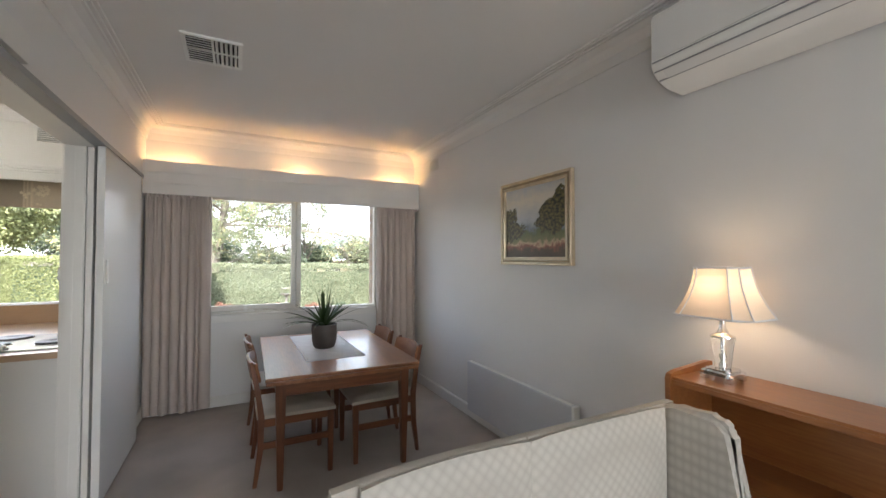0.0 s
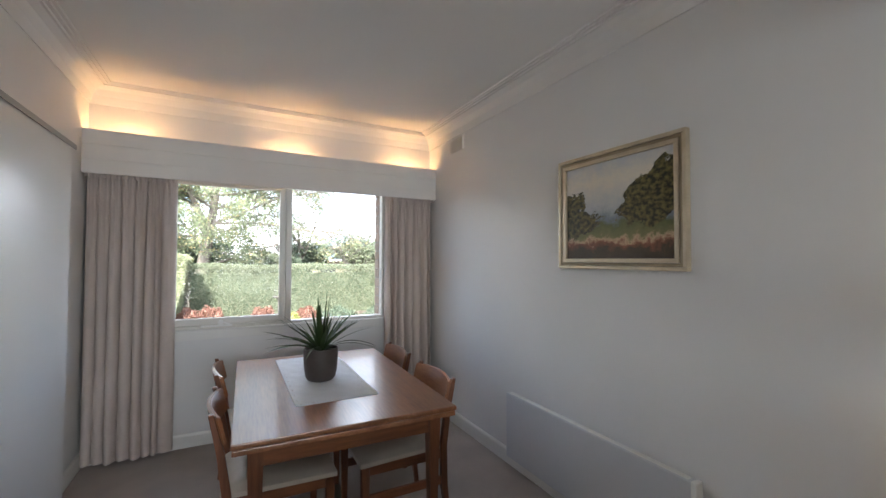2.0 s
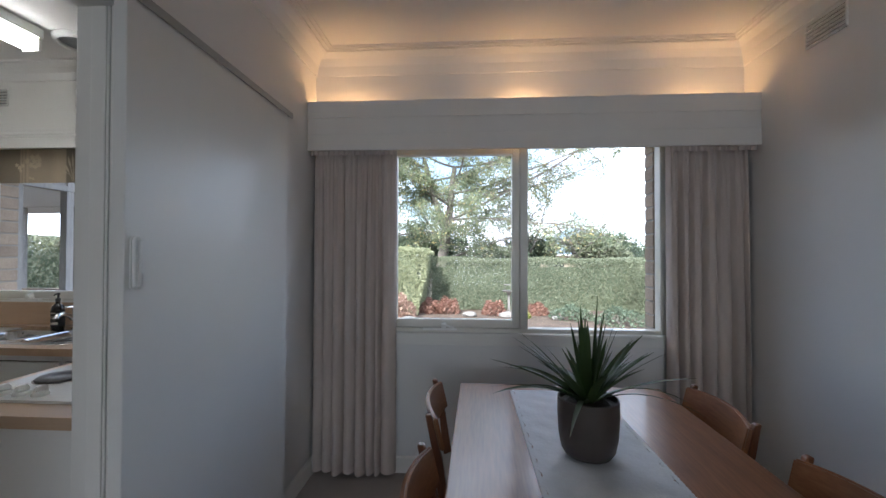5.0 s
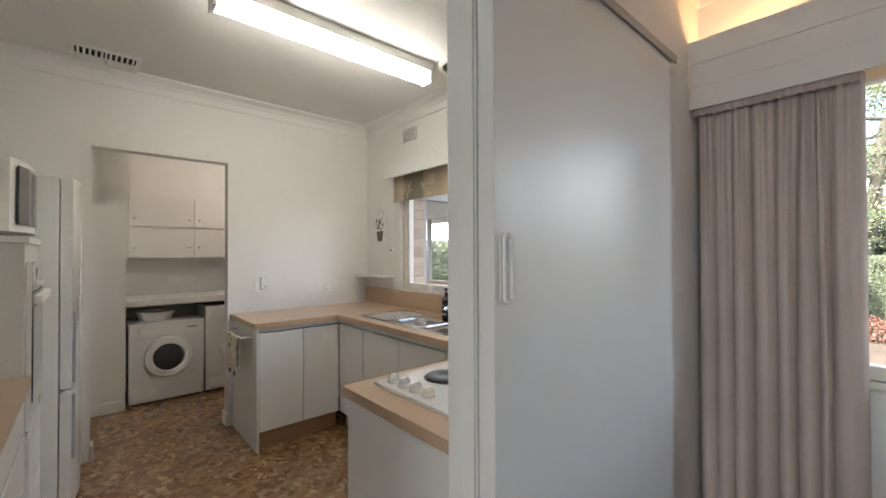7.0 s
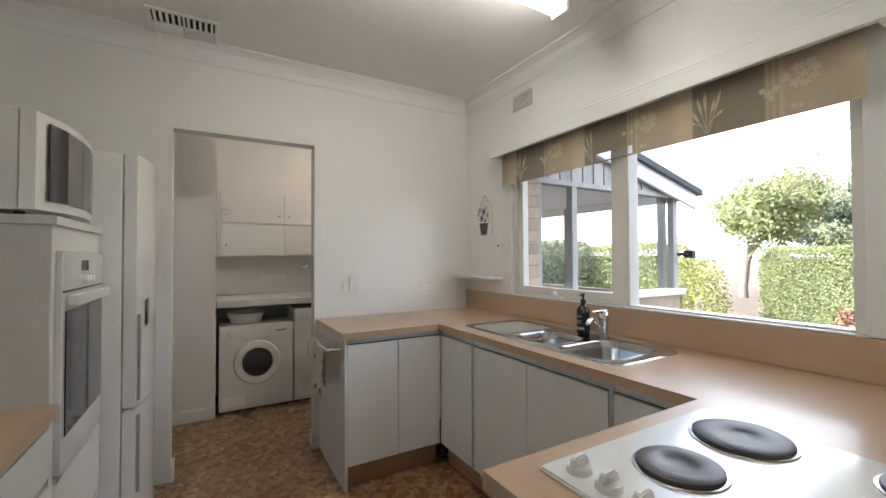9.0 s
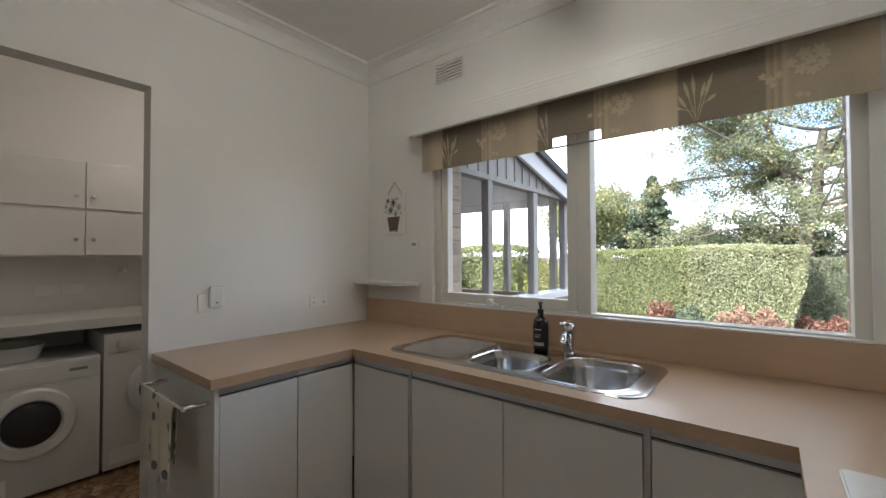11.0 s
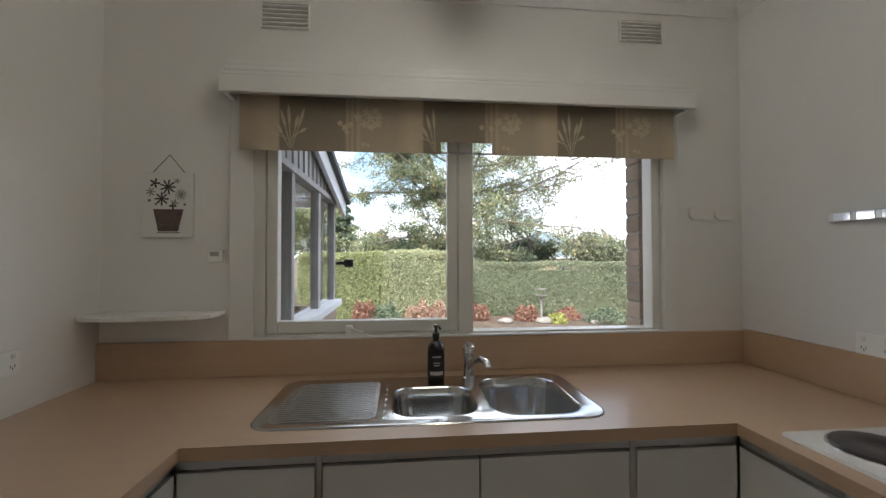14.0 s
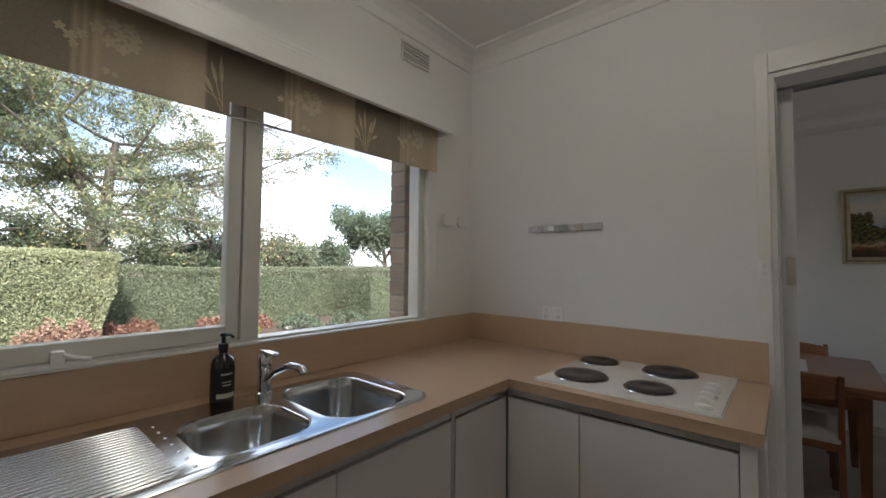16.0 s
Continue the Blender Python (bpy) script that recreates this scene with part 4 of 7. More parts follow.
bm = bmesh.new()
for a, b in ((2.264, 1.9005), (2.226, 1.9165), (2.196, 1.9525)):
    box(bm, b - 0.002, A0 + 0.012, a - 0.002, b + 0.004, A1 - 0.012, a + 0.002)
part("seam", bm, "grey", ac)

SB = (1.842, -0.35, 2.125, 1.40)
sb = thing("sideboard", (1.98, 0.5, 0), "honey-coloured timber bookcase sideboard with raised ends", "sideboard")
for ya in (SB[1], SB[3] - 0.022):
    bm = bmesh.new()
    prism(bm, [(SB[0] - 0.012, 0), (SB[2], 0), (SB[2], 0.952), (SB[2] - 0.03, 0.955), (SB[0] + 0.03, 0.94), (SB[0] - 0.004, 0.932), (SB[0] - 0.012, 0.915)], "y", ya, ya + 0.022)
    part("end_panel", bm, "honey", sb)
part("top", boxes((SB[0], SB[1] + 0.023, 0.90, SB[2], SB[3] - 0.023, 0.922), r=0.003), "honey", sb)
part("front_lip", boxes((SB[0] - 0.006, SB[1] + 0.023, 0.893, SB[0] - 0.0005, SB[3] - 0.023, 0.912), r=0.002), "honey", sb)
part("back_panel", boxes((SB[2] - 0.012, SB[1] + 0.023, 0.05, SB[2] - 0.002, SB[3] - 0.023, 0.898)), "honey", sb)
for zs in (0.08, 0.585):
    part("shelf", boxes((SB[0] + 0.012, SB[1] + 0.023, zs, SB[2] - 0.013, SB[3] - 0.023, zs + 0.019), r=0.002), "honey", sb)

lm = thing("table_lamp", (1.985, 1.26, 0.922), "lit table lamp with panelled cream shade and glass column", "lamp")
LB = 0.9225
bm = bmesh.new()
prism(bm, loop_rr(1.925, 1.20, 2.045, 1.32, 0.02), "z", LB + 0.022, LB + 0.034)
for sx in (-1, 1):
    for sy in (-1, 1):
        box(bm, 1.985 + sx * 0.045 - 0.012, 1.26 + sy * 0.045 - 0.012, LB, 1.985 + sx * 0.045 + 0.012, 1.26 + sy * 0.045 + 0.012, LB + 0.0225, 0.003)
prism(bm, loop_rr(1.938, 1.213, 2.032, 1.307, 0.016), "z", LB + 0.0342, LB + 0.044)
part("foot", bm, "chrome", lm, "polished pewter foot")
part("column", lathe(bmesh.new(), [(0.026, 0.0445), (0.028, 0.06), (0.034, 0.11), (0.041, 0.155), (0.043, 0.165)], 1.985, 1.26, LB, 20), "crystal", lm, "clear faceted glass column", True)
part("stem", lathe(bmesh.new(), [(0.006, 0.034), (0.011, 0.06), (0.005, 0.075), (0.010, 0.095), (0.005, 0.11), (0.005, 0.166)], 1.985, 1.26, LB, 12), "chrome", lm, "", True)
part("collar", lathe(bmesh.new(), [(0.044, 0.166), (0.043, 0.172), (0.022, 0.182), (0.012, 0.205), (0.010, 0.255)], 1.985, 1.26, LB, 24), "chrome", lm, "", True)
shade_m = surf("cream_lampshade", (0.80, 0.72, 0.60), 0.8, vary=0.03, scale=6)
n_, l_ = shade_m.node_tree.nodes, shade_m.node_tree.links
tl_, mx_ = n_.new("ShaderNodeBsdfTranslucent"), n_.new("ShaderNodeMixShader")
tl_.inputs["Color"].default_value, mx_.inputs["Fac"].default_value = (0.90, 0.77, 0.66, 1), 0.25
l_.new(n_["Principled BSDF"].outputs["BSDF"], mx_.inputs[1])
l_.new(tl_.outputs["BSDF"], mx_.inputs[2])
l_.new(mx_.outputs["Shader"], n_["Material Output"].inputs["Surface"])


def shade_ring(w, cut):
    return [(w, cut), (cut, w), (-cut, w), (-w, cut), (-w, -cut), (-cut, -w), (cut, -w), (w, -cut)]


bm = bmesh.new()
rings = []
for k in range(7):
    t = k / 6
    w = 0.147 - 0.064 * (1 - (1 - t) ** 1.7)
    rings.append([bm.verts.new((1.985 + 0.8 * a, 1.26 + b, LB + 0.25 + 0.19 * t)) for a, b in shade_ring(w, w * 0.66)])
for a, b in zip(rings, rings[1:]):
    for i in range(8):
        bm.faces.new((a[i], a[(i + 1) % 8], b[(i + 1) % 8], b[i]))
part("shade", bm, shade_m, lm, "cream fabric shade")
bm = bmesh.new()
for i in range(8):
    pts = []
    for k in range(7):
        t = k / 6
        w = 0.1485 - 0.064 * (1 - (1 - t) ** 1.7)
        a, b = shade_ring(w, w * 0.66)[i]
        pts.append((1.985 + 0.8 * a, 1.26 + b, LB + 0.25 + 0.19 * t))
    tube(bm, pts, 0.0028, 5)
for w, z in ((0.1485, 0.25), (0.0845, 0.44)):
    ring = [(1.985 + 0.8 * a, 1.26 + b, LB + z) for a, b in shade_ring(w, w * 0.66)]
    for i in range(8):
        tube(bm, [ring[i], ring[(i + 1) % 8]], 0.004, 5)
part("shade_trim", bm, "lace", lm, "piped shade trim")


def quilt_material():
    m, n, l, p = nodes_of("quilted_upholstery")
    co, w = n.new("ShaderNodeTexCoord"), n.new("ShaderNodeMapping")
    l.new(co.outputs["Object"], w.inputs["Vector"])
    w.inputs["Rotation"].default_value = (0, radians(45), 0)
    w.inputs["Scale"].default_value = (34, 34, 34)
    ch = n.new("ShaderNodeTexVoronoi")
    ch.inputs["Scale"].default_value, ch.inputs["Randomness"].default_value = 1.0, 0.0
    l.new(w.outputs["Vector"], ch.inputs["Vector"])
    # seams darker than the puffs: crease shade put into the colour
    ramp = n.new("ShaderNodeValToRGB")
    ramp.color_ramp.elements[0].color, ramp.color_ramp.elements[1].color = (0.56, 0.53, 0.48, 1), (0.46, 0.43, 0.385, 1)
    ramp.color_ramp.elements[0].position, ramp.color_ramp.elements[1].position = 0.2, 0.7
    l.new(ch.outputs["Distance"], ramp.inputs["Fac"])
    l.new(ramp.outputs["Color"], p.inputs["Base Color"])
    p.inputs["Roughness"].default_value = 0.75
    b = n.new("ShaderNodeBump")
    b.inputs["Strength"].default_value, b.inputs["Distance"].default_value, b.invert = 0.35, 0.006, True
    l.new(ch.outputs["Distance"], b.inputs["Height"])
    l.new(b.outputs["Normal"], p.inputs["Normal"])
    return m


M["quilt"] = quilt_material()
M["cream"] = surf("cream_upholstery", (0.52, 0.485, 0.43), 0.8, vary=0.04, scale=5, grain=0.06, grain_scale=300, bump=0.3, bump_scale=400)
so = thing("sofa", (1.12, 1.1, 0), "cream quilted two-seat sofa with piped cushions and wings", "sofa")
S0, S1 = 0.48, 1.80


def back_top(x):
    u = (x - S0) / (S1 - S0)
    return 0.848 - 0.025 * max(0.0, (0.3 - u) / 0.3) ** 2 - 0.008 * u


def frame_f(u, v):
    x = S0 + (S1 - S0) * u
    return (x, 1.375, 0.2 + v * (back_top(x) - 0.2))


part("back_frame", slab(bmesh.new(), frame_f, 30, 6, 0.03), "cream", so, smooth=True)
for k, (ca, cb) in enumerate(((S0 + 0.07, 1.065), (1.075, S1 - 0.10))):
    def cush(u, v, ca=ca, cb=cb):
        x = ca + (cb - ca) * u
        top = back_top(x) - 0.004
        puff = 0.035 * (max(0.0, math.sin(math.pi * u)) ** 0.3) * (max(0.0, math.sin(math.pi * min(1, 0.05 + 0.95 * v))) ** 0.65)
        return (x, 1.345 - puff, 0.42 + v * (top - 0.42))
    cb_ = slab(bmesh.new(), cush, 20, 14, 0.03)
    cushion = part("back_cushion", cb_, "quilt", so, smooth=True)
    pipe = bmesh.new()
    tube(pipe, [(ca + (cb - ca) * i / 20, 1.342, back_top(ca + (cb - ca) * i / 20) - 0.001) for i in range(21)], 0.006, 8)
    tube(pipe, [(cb, 1.325, 0.42 + (back_top(cb) - 0.43) * i / 8) for i in range(9)], 0.006, 8)
    part("piping", pipe, "cream", cushion)
    seat_b = boxes((ca, 0.62, 0.30, cb, 1.26, 0.45), r=0.05)
    part("seat_cushion", seat_b, "quilt", so, smooth=True)
for xa, lean in ((S0, -1), (S1 - 0.075, 1)):
    w = bmesh.new()
    prism(w, [(0.55, 0.08), (1.405, 0.08), (1.405, 0.825 if lean > 0 else 0.74), (1.30, 0.842 if lean > 0 else 0.74), (1.15, 0.86 if lean > 0 else 0.66), (1.10, 0.82 if lean > 0 else 0.58), (1.085, 0.50), (0.56, 0.45)], "x", xa, xa + 0.075)
    bmesh.ops.bevel(w, geom=list(w.edges), offset=0.022, segments=3, affect="EDGES")
    part("wing_arm", w, "quilt", so, smooth=True)
part("base", boxes((S0 + 0.08, 0.6, 0.12, S1 - 0.08, 1.355, 0.298), r=0.02), "cream", so)
for fx in (S0 + 0.05, S1 - 0.05):
    for fy in (0.62, 1.36):
        part("foot", cone(bmesh.new(), fx, fy, 0, 0.018, 0.026, 0.085, 12), "teak_z", so)

# ---------------------------------------------------------------- kitchen
TOP = 0.88
XB = -2.75      # front of the western worktop arm
XE = -1.20      # front of the eastern arm
YF = 4.10       # front of the sink run
wt = thing("worktop", (-2.0, 4.4, TOP), "U-shaped beech laminate kitchen worktop with upstands", "worktop")
bowls = ((-2.212, 4.232, -1.938, 4.508, 0.075, 0.13), (-1.892, 4.212, -1.60, 4.588, 0.085, 0.17))
ZT0 = TOP - 0.036
rows = [(KL + 0.001, 3.49, ZT0, XB, YF, TOP), (XE, 3.33, ZT0, KR - 0.001, YF, TOP), (KL + 0.001, YF, ZT0, -2.225, YN - 0.001, TOP), (-1.585, YF, ZT0, KR - 0.001, YN - 0.001, TOP),
        (-2.225, YF, ZT0, -1.585, 4.2, TOP), (-2.225, 4.6, ZT0, -1.585, YN - 0.001, TOP)]
top = boxes(*rows)
bmesh.ops.remove_doubles(top, verts=top.verts, dist=0.0004)
part("top", top, "laminate", wt)
part("upstand", boxes((KL + 0.002, YN - 0.02, TOP + 0.001, KR - 0.002, YN - 0.0195 + 0.0185, 1.028), r=0.003), "laminate", wt)
part("upstand", boxes((KR - 0.02, 3.335, TOP + 0.001, KR - 0.001, YN - 0.021, 1.035), r=0.003), "laminate", wt)
part("edge_trim", boxes((XB - 0.0005, 3.492, TOP - 0.0025, XB + 0.001, YF, TOP + 0.0005), (XB, YF - 0.001, TOP - 0.0025, XE, YF + 0.0005, TOP + 0.0005), (XE - 0.001, 3.332, TOP - 0.0025, XE + 0.0005, YF, TOP + 0.0005)), "laminate", wt)


def base_unit(x0, y0, x1, y1, face, label):
    """A floor cabinet with a door under an aluminium finger channel. face: the side its door is on."""
    u = thing("base_cabinet", ((x0 + x1) / 2, (y0 + y1) / 2, 0), label, "cabinet", "kitchen base cabinets")
    z0, zd, zc = 0.13, 0.806, ZT0 - 0.001
    g = 0.0022
    # body is near-black: the shade of the door gaps is put into its colour
    if face == "y":
        part("body", boxes((x0, y0 + 0.022, z0, x1, y1, 0.69)), "dark", u)
        part("door", boxes((x0 + g, y0, z0 + 0.004, x1 - g, y0 + 0.018, zd), r=0.0015), "cab", u)
        part("finger_channel", boxes((x0 + 0.0005, y0 + 0.004, zd + 0.008, x1 - 0.0005, y0 + 0.021, zc)), "alu", u, "brushed aluminium finger channel")
        part("kickboard", boxes((x0, y0 + 0.055, 0, x1, y0 + 0.07, z0)), "kick", u)
    else:
        s = 1 if face == "+x" else -1
        xf, xb = (x1, x0) if s > 0 else (x0, x1)
        part("body", boxes((min(xb, xf - s * 0.022), y0, z0, max(xb, xf - s * 0.022), y1, zc - 0.002)), "dark", u)
        part("door", boxes((min(xf, xf - s * 0.018), y0 + g, z0 + 0.004, max(xf, xf - s * 0.018), y1 - g, zd), r=0.0015), "cab", u)
        a, b = xf - s * 0.004, xf - s * 0.021
        part("finger_channel", boxes((min(a, b), y0 + 0.0005, zd + 0.008, max(a, b), y1 - 0.0005, zc)), "alu", u, "brushed aluminium finger channel")
        a, b = xf - s * 0.055, xf - s * 0.07
        part("kickboard", boxes((min(a, b), y0, 0, max(a, b), y1, z0)), "kick", u)


CABL = "cream laminate base cabinet under the worktop"
for a, b in ((-2.7655, -2.412), (-2.395, -1.963), (-1.963, -1.522), (-1.503, XE + 0.0155)):
    base_unit(a, YF + 0.018, b, YN - 0.002, "y", CABL)
base_unit(KL + 0.004, 3.525, XB - 0.018, 3.832, "+x", CABL)
base_unit(KL + 0.004, 3.832, XB - 0.018, 4.116, "+x", CABL)
base_unit(XE + 0.018, 3.83, KR - 0.004, 4.116, "-x", CABL)
base_unit(XE + 0.018, 3.385, KR - 0.004, 3.83, "-x", CABL)
for nm, row in (("cabinet_stile", (-2.411, YF + 0.02, 0.13, -2.396, YF + 0.035, 0.84)), ("cabinet_stile", (-1.5215, YF + 0.02, 0.13, -1.5035, YF + 0.035, 0.84))):
    one(nm, boxes(row, r=0.001), "alu", "brushed aluminium strip between two cabinet doors", "cabinet trim", "cabinet strips", False)
one("end_panel", boxes((KL + 0.018, 3.508, 0.0, XB - 0.014, 3.524, 0.842), r=0.001), "cab", "cream laminate end panel of the cabinet run", "cabinet panel", smooth=False)
one("end_panel", boxes((XE + 0.016, 3.345, 0.0, KR - 0.02, 3.384, 0.842), r=0.001), "cab", "cream laminate end panel beside the doorway", "cabinet panel", smooth=False)

# sink: one pressed sheet with drainer and two bowls
sk = thing("sink", (-2.08, 4.42, TOP), "stainless steel double-bowl sink with ribbed drainer set in the worktop", "sink")
bm = bmesh.new()
zt = TOP + 0.004


def bridge(a, b):
    for i in range(len(a)):
        bm.faces.new((a[i], a[(i + 1) % len(a)], b[(i + 1) % len(b)], b[i]))


# flat pressed rim filled between the outer edge, the two bowls and the drainer well
OX0, OX1, OY0, OY1 = -2.625, -1.537, 4.178, 4.64
fillers = []


def corner_ring(x0, y0, x1, y1, r, z, n=8):
    return [bm.verts.new((px_, py_, z)) for px_, py_ in loop_rr(x0, y0, x1, y1, r, n)]


lip = [corner_ring(OX0 + d, OY0 + d, OX1 - d, OY1 - d, 0.075 - d, z) for d, z in ((0.0, TOP + 0.0004), (0.002, TOP + 0.0035), (0.006, zt + 0.001), (0.012, zt))]
for a_, b_ in zip(lip, lip[1:]):
    bridge(a_, b_)
fillers.append(lip[-1])
for x0_, y0_, x1_, y1_, r_, dp_ in bowls:
    rings_ = [corner_ring(x0_ + d, y0_ + d, x1_ - d, y1_ - d, max(0.012, r_ - d * 0.6), zt - h)
              for d, h in ((-0.008, 0.0), (-0.004, -0.0012), (0.0, 0.001), (0.003, 0.008), (0.007, 0.04), (0.014, dp_ - 0.04), (0.024, dp_ - 0.012), (0.042, dp_ - 0.001), (0.07, dp_))]
    for a_, b_ in zip(rings_, rings_[1:]):
        bridge(a_, b_)
    bm.faces.new(rings_[-1])
    fillers.append(rings_[0])
well_ = [corner_ring(-2.595 + d, 4.212 + d, -2.25 - d, 4.606 - d, 0.055 - d, zt - h) for d, h in ((0.0, 0.0), (0.006, 0.0012), (0.014, 0.0018))]
for a_, b_ in zip(well_, well_[1:]):
    bridge(a_, b_)
bm.faces.new(well_[-1])
fillers.append(well_[0])
edges_ = [bm.edges.get((r_[i], r_[(i + 1) % len(r_)])) for r_ in fillers for i in range(len(r_))]
bmesh.ops.triangle_fill(bm, use_beauty=True, edges=edges_)
basin = part("basin", bm, "steel", sk, smooth=True)
for i in range(21):
    yy = 4.235 + 0.0174 * i
    x_end = -2.262
    part("drainer_rib", tube(bmesh.new(), [(-2.582 + 0.03 * abs((i - 10) / 10) ** 6, yy, zt - 0.0046), (-2.54, yy, zt - 0.0024), (-2.4, yy, zt - 0.0020), (x_end - 0.03, yy, zt - 0.0024), (x_end, yy, zt - 0.0046)], 0.0044, 10), "steel", sk, smooth=True)
    if i % 3 == 0:
        part("drain_dimple", lathe(bmesh.new(), [(0.005, 0), (0.004, 0.0015), (0.001, 0.0022)], -2.236, yy, zt - 0.0002, 10), "steel", sk, smooth=True)
for b in bowls:
    cx, cy = (b[0] + b[2]) / 2, (b[1] + b[3]) / 2
    part("waste", lathe(bmesh.new(), [(0.036, 0.0), (0.036, 0.002), (0.028, 0.003), (0.025, -0.0), (0.004, 0.001)], cx, cy, zt - b[5] + 0.0005, 24), "chrome", sk, smooth=True)

tp = thing("mixer_tap", (-1.912, 4.6, TOP), "chrome single-lever kitchen mixer tap behind the sink", "tap")
TX, TY = -1.918, 4.596
part("body", lathe(bmesh.new(), [(0.027, 0), (0.027, 0.008), (0.021, 0.012), (0.021, 0.085), (0.024, 0.09), (0.024, 0.125), (0.018, 0.134), (0.004, 0.136)], TX, TY, zt, 24), "chrome", tp, smooth=True)
part("spout", tube(bmesh.new(), [(TX, TY - 0.012, zt + 0.05), (TX + 0.012, TY - 0.06, zt + 0.085), (TX + 0.03, TY - 0.12, zt + 0.108), (TX + 0.042, TY - 0.16, zt + 0.102), (TX + 0.044, TY - 0.168, zt + 0.088)], 0.012, 12), "chrome", tp, smooth=True)
part("lever", boxes((TX - 0.012, TY - 0.075, zt + 0.133, TX + 0.012, TY + 0.02, zt + 0.145), r=0.005), "chrome", tp, smooth=True)

bt = thing("soap_bottle", (-2.05, 4.6, TOP), "dark amber pump bottle with a black label on the sink", "bottle")
BX, BY = -2.048, 4.597
M["amber"] = surf("dark_amber_glass", (0.012, 0.008, 0.006), 0.12, vary=0.1, coat=0.5)
M["label"] = surf("black_label", (0.012, 0.012, 0.012), 0.6, vary=0.1)
M["cream_ink"] = surf("cream_print", (0.55, 0.52, 0.46), 0.7, vary=0.05)
part("bottle", lathe(bmesh.new(), [(0.028, 0), (0.033, 0.004), (0.033, 0.125), (0.030, 0.138), (0.018, 0.15), (0.012, 0.156), (0.012, 0.166)], BX, BY, zt, 28), "amber", bt, smooth=True)
part("label_band", lathe(bmesh.new(), [(0.0336, 0.016), (0.0338, 0.018), (0.0338, 0.112), (0.0336, 0.114)], BX, BY, zt, 28), "label", bt, "black label with cream lines", True)
bm = bmesh.new()
for za, zb, wa in ((0.026, 0.04, 0.028), (0.062, 0.066, 0.012), (0.072, 0.075, 0.014), (0.094, 0.099, 0.017)):
    lo = []
    for i in range(9):
        a = -math.pi / 2 + (i / 8 - 0.5) * wa / 0.034 * 2
        lo.append(((BX + 0.0342 * math.cos(a)), (BY + 0.0342 * math.sin(a))))
    for p, q in zip(lo, lo[1:]):
        bm.faces.new([bm.verts.new(v) for v in ((*p, zt + za), (*q, zt + za), (*q, zt + zb), (*p, zt + zb))])
part("label_print", bm, "cream_ink", bt, "cream lines of print")
part("pump", lathe(bmesh.new(), [(0.014, 0.166), (0.014, 0.184), (0.006, 0.187), (0.006, 0.205), (0.010, 0.207), (0.010, 0.217), (0.004, 0.219)], BX, BY, zt, 16), "black", bt, "black pump", True)
part("nozzle", tube(bmesh.new(), [(BX, BY, zt + 0.213), (BX + 0.01, BY - 0.025, zt + 0.213), (BX + 0.014, BY - 0.036, zt + 0.206)], 0.0045, 8), "black", bt)

hob = thing("electric_cooktop", (-0.86, 3.72, TOP), "white enamel cooktop with four solid hotplates and knobs", "cooktop")
HX0, HX1, HY0, HY1 = -1.147, -0.585, 3.425, 4.02
bm = bmesh.new()
prism(bm, loop_rr(HX0, HY0, HX1, HY1, 0.012, 4), "z", TOP + 0.0006, TOP + 0.008)
bmesh.ops.bevel(bm, geom=[e for e in bm.edges if all(v.co.z > TOP + 0.004 for v in e.verts)], offset=0.004, segments=2, affect="EDGES")
part("tray", bm, "enamel", hob, smooth=True)
for px, py, pr in ((-0.715, 3.925, 0.076), (-0.715, 3.645, 0.094), (-1.0, 3.895, 0.094), (-1.0, 3.652, 0.076)):
    pl = part("hotplate", lathe(bmesh.new(), [(pr, 0.008), (pr, 0.017), (pr - 0.006, 0.02), (0.03, 0.0195), (0.028, 0.018), (0.004, 0.018)], px, py, TOP, 40), "iron", hob, "black cast-iron solid hotplate", True)
    part("trim_ring", lathe(bmesh.new(), [(pr + 0.008, 0.0081), (pr + 0.007, 0.011), (pr + 0.001, 0.0115), (pr + 0.001, 0.0081)], px, py, TOP, 40), "steel", pl, smooth=True)
for i in range(4):
    kx = -1.09 + 0.066 * i
    kn = part("knob", lathe(bmesh.new(), [(0.024, 0.0081), (0.0235, 0.013), (0.021, 0.019), (0.003, 0.021)], kx, 3.478, TOP, 20), "plastic", hob, "white plastic knob", True)
    gb = bmesh.new()
    prism(gb, [(3.455, TOP + 0.019), (3.501, TOP + 0.019), (3.497, TOP + 0.034), (3.485, TOP + 0.041), (3.462, TOP + 0.037)], "x", kx - 0.007, kx + 0.007)
    bmesh.ops.bevel(gb, geom=list(gb.edges), offset=0.0025, segments=2, affect="EDGES")
    part("grip", gb, "plastic", kn, smooth=True)

kp = thing("window_pelmet", (-1.9, 4.66, 2.02), "white stepped timber pelmet above the kitchen window", "pelmet")
part("fascia", boxes((-2.89, 4.612, 2.013, -0.91, 4.64, 2.078), r=0.004), "gloss", kp)
for xo, yo, za, zb in ((0.004, 4.624, 2.081, 2.101), (0.012, 4.634, 2.104, 2.124), (0.022, 4.646, 2.127, 2.15)):
    part("moulding", boxes((-2.89 + xo, yo, za, -0.91 - xo, yo + 0.02, zb), r=0.005), "gloss", kp)
part("lid", boxes((-2.86, 4.645, 2.128, -0.94, YN - 0.001, 2.146)), "gloss", kp)
for xa in (-2.883, -0.937):
    part("return", boxes((xa, 4.641, 2.017, xa + 0.02, YN - 0.001, 2.126)), "gloss", kp)


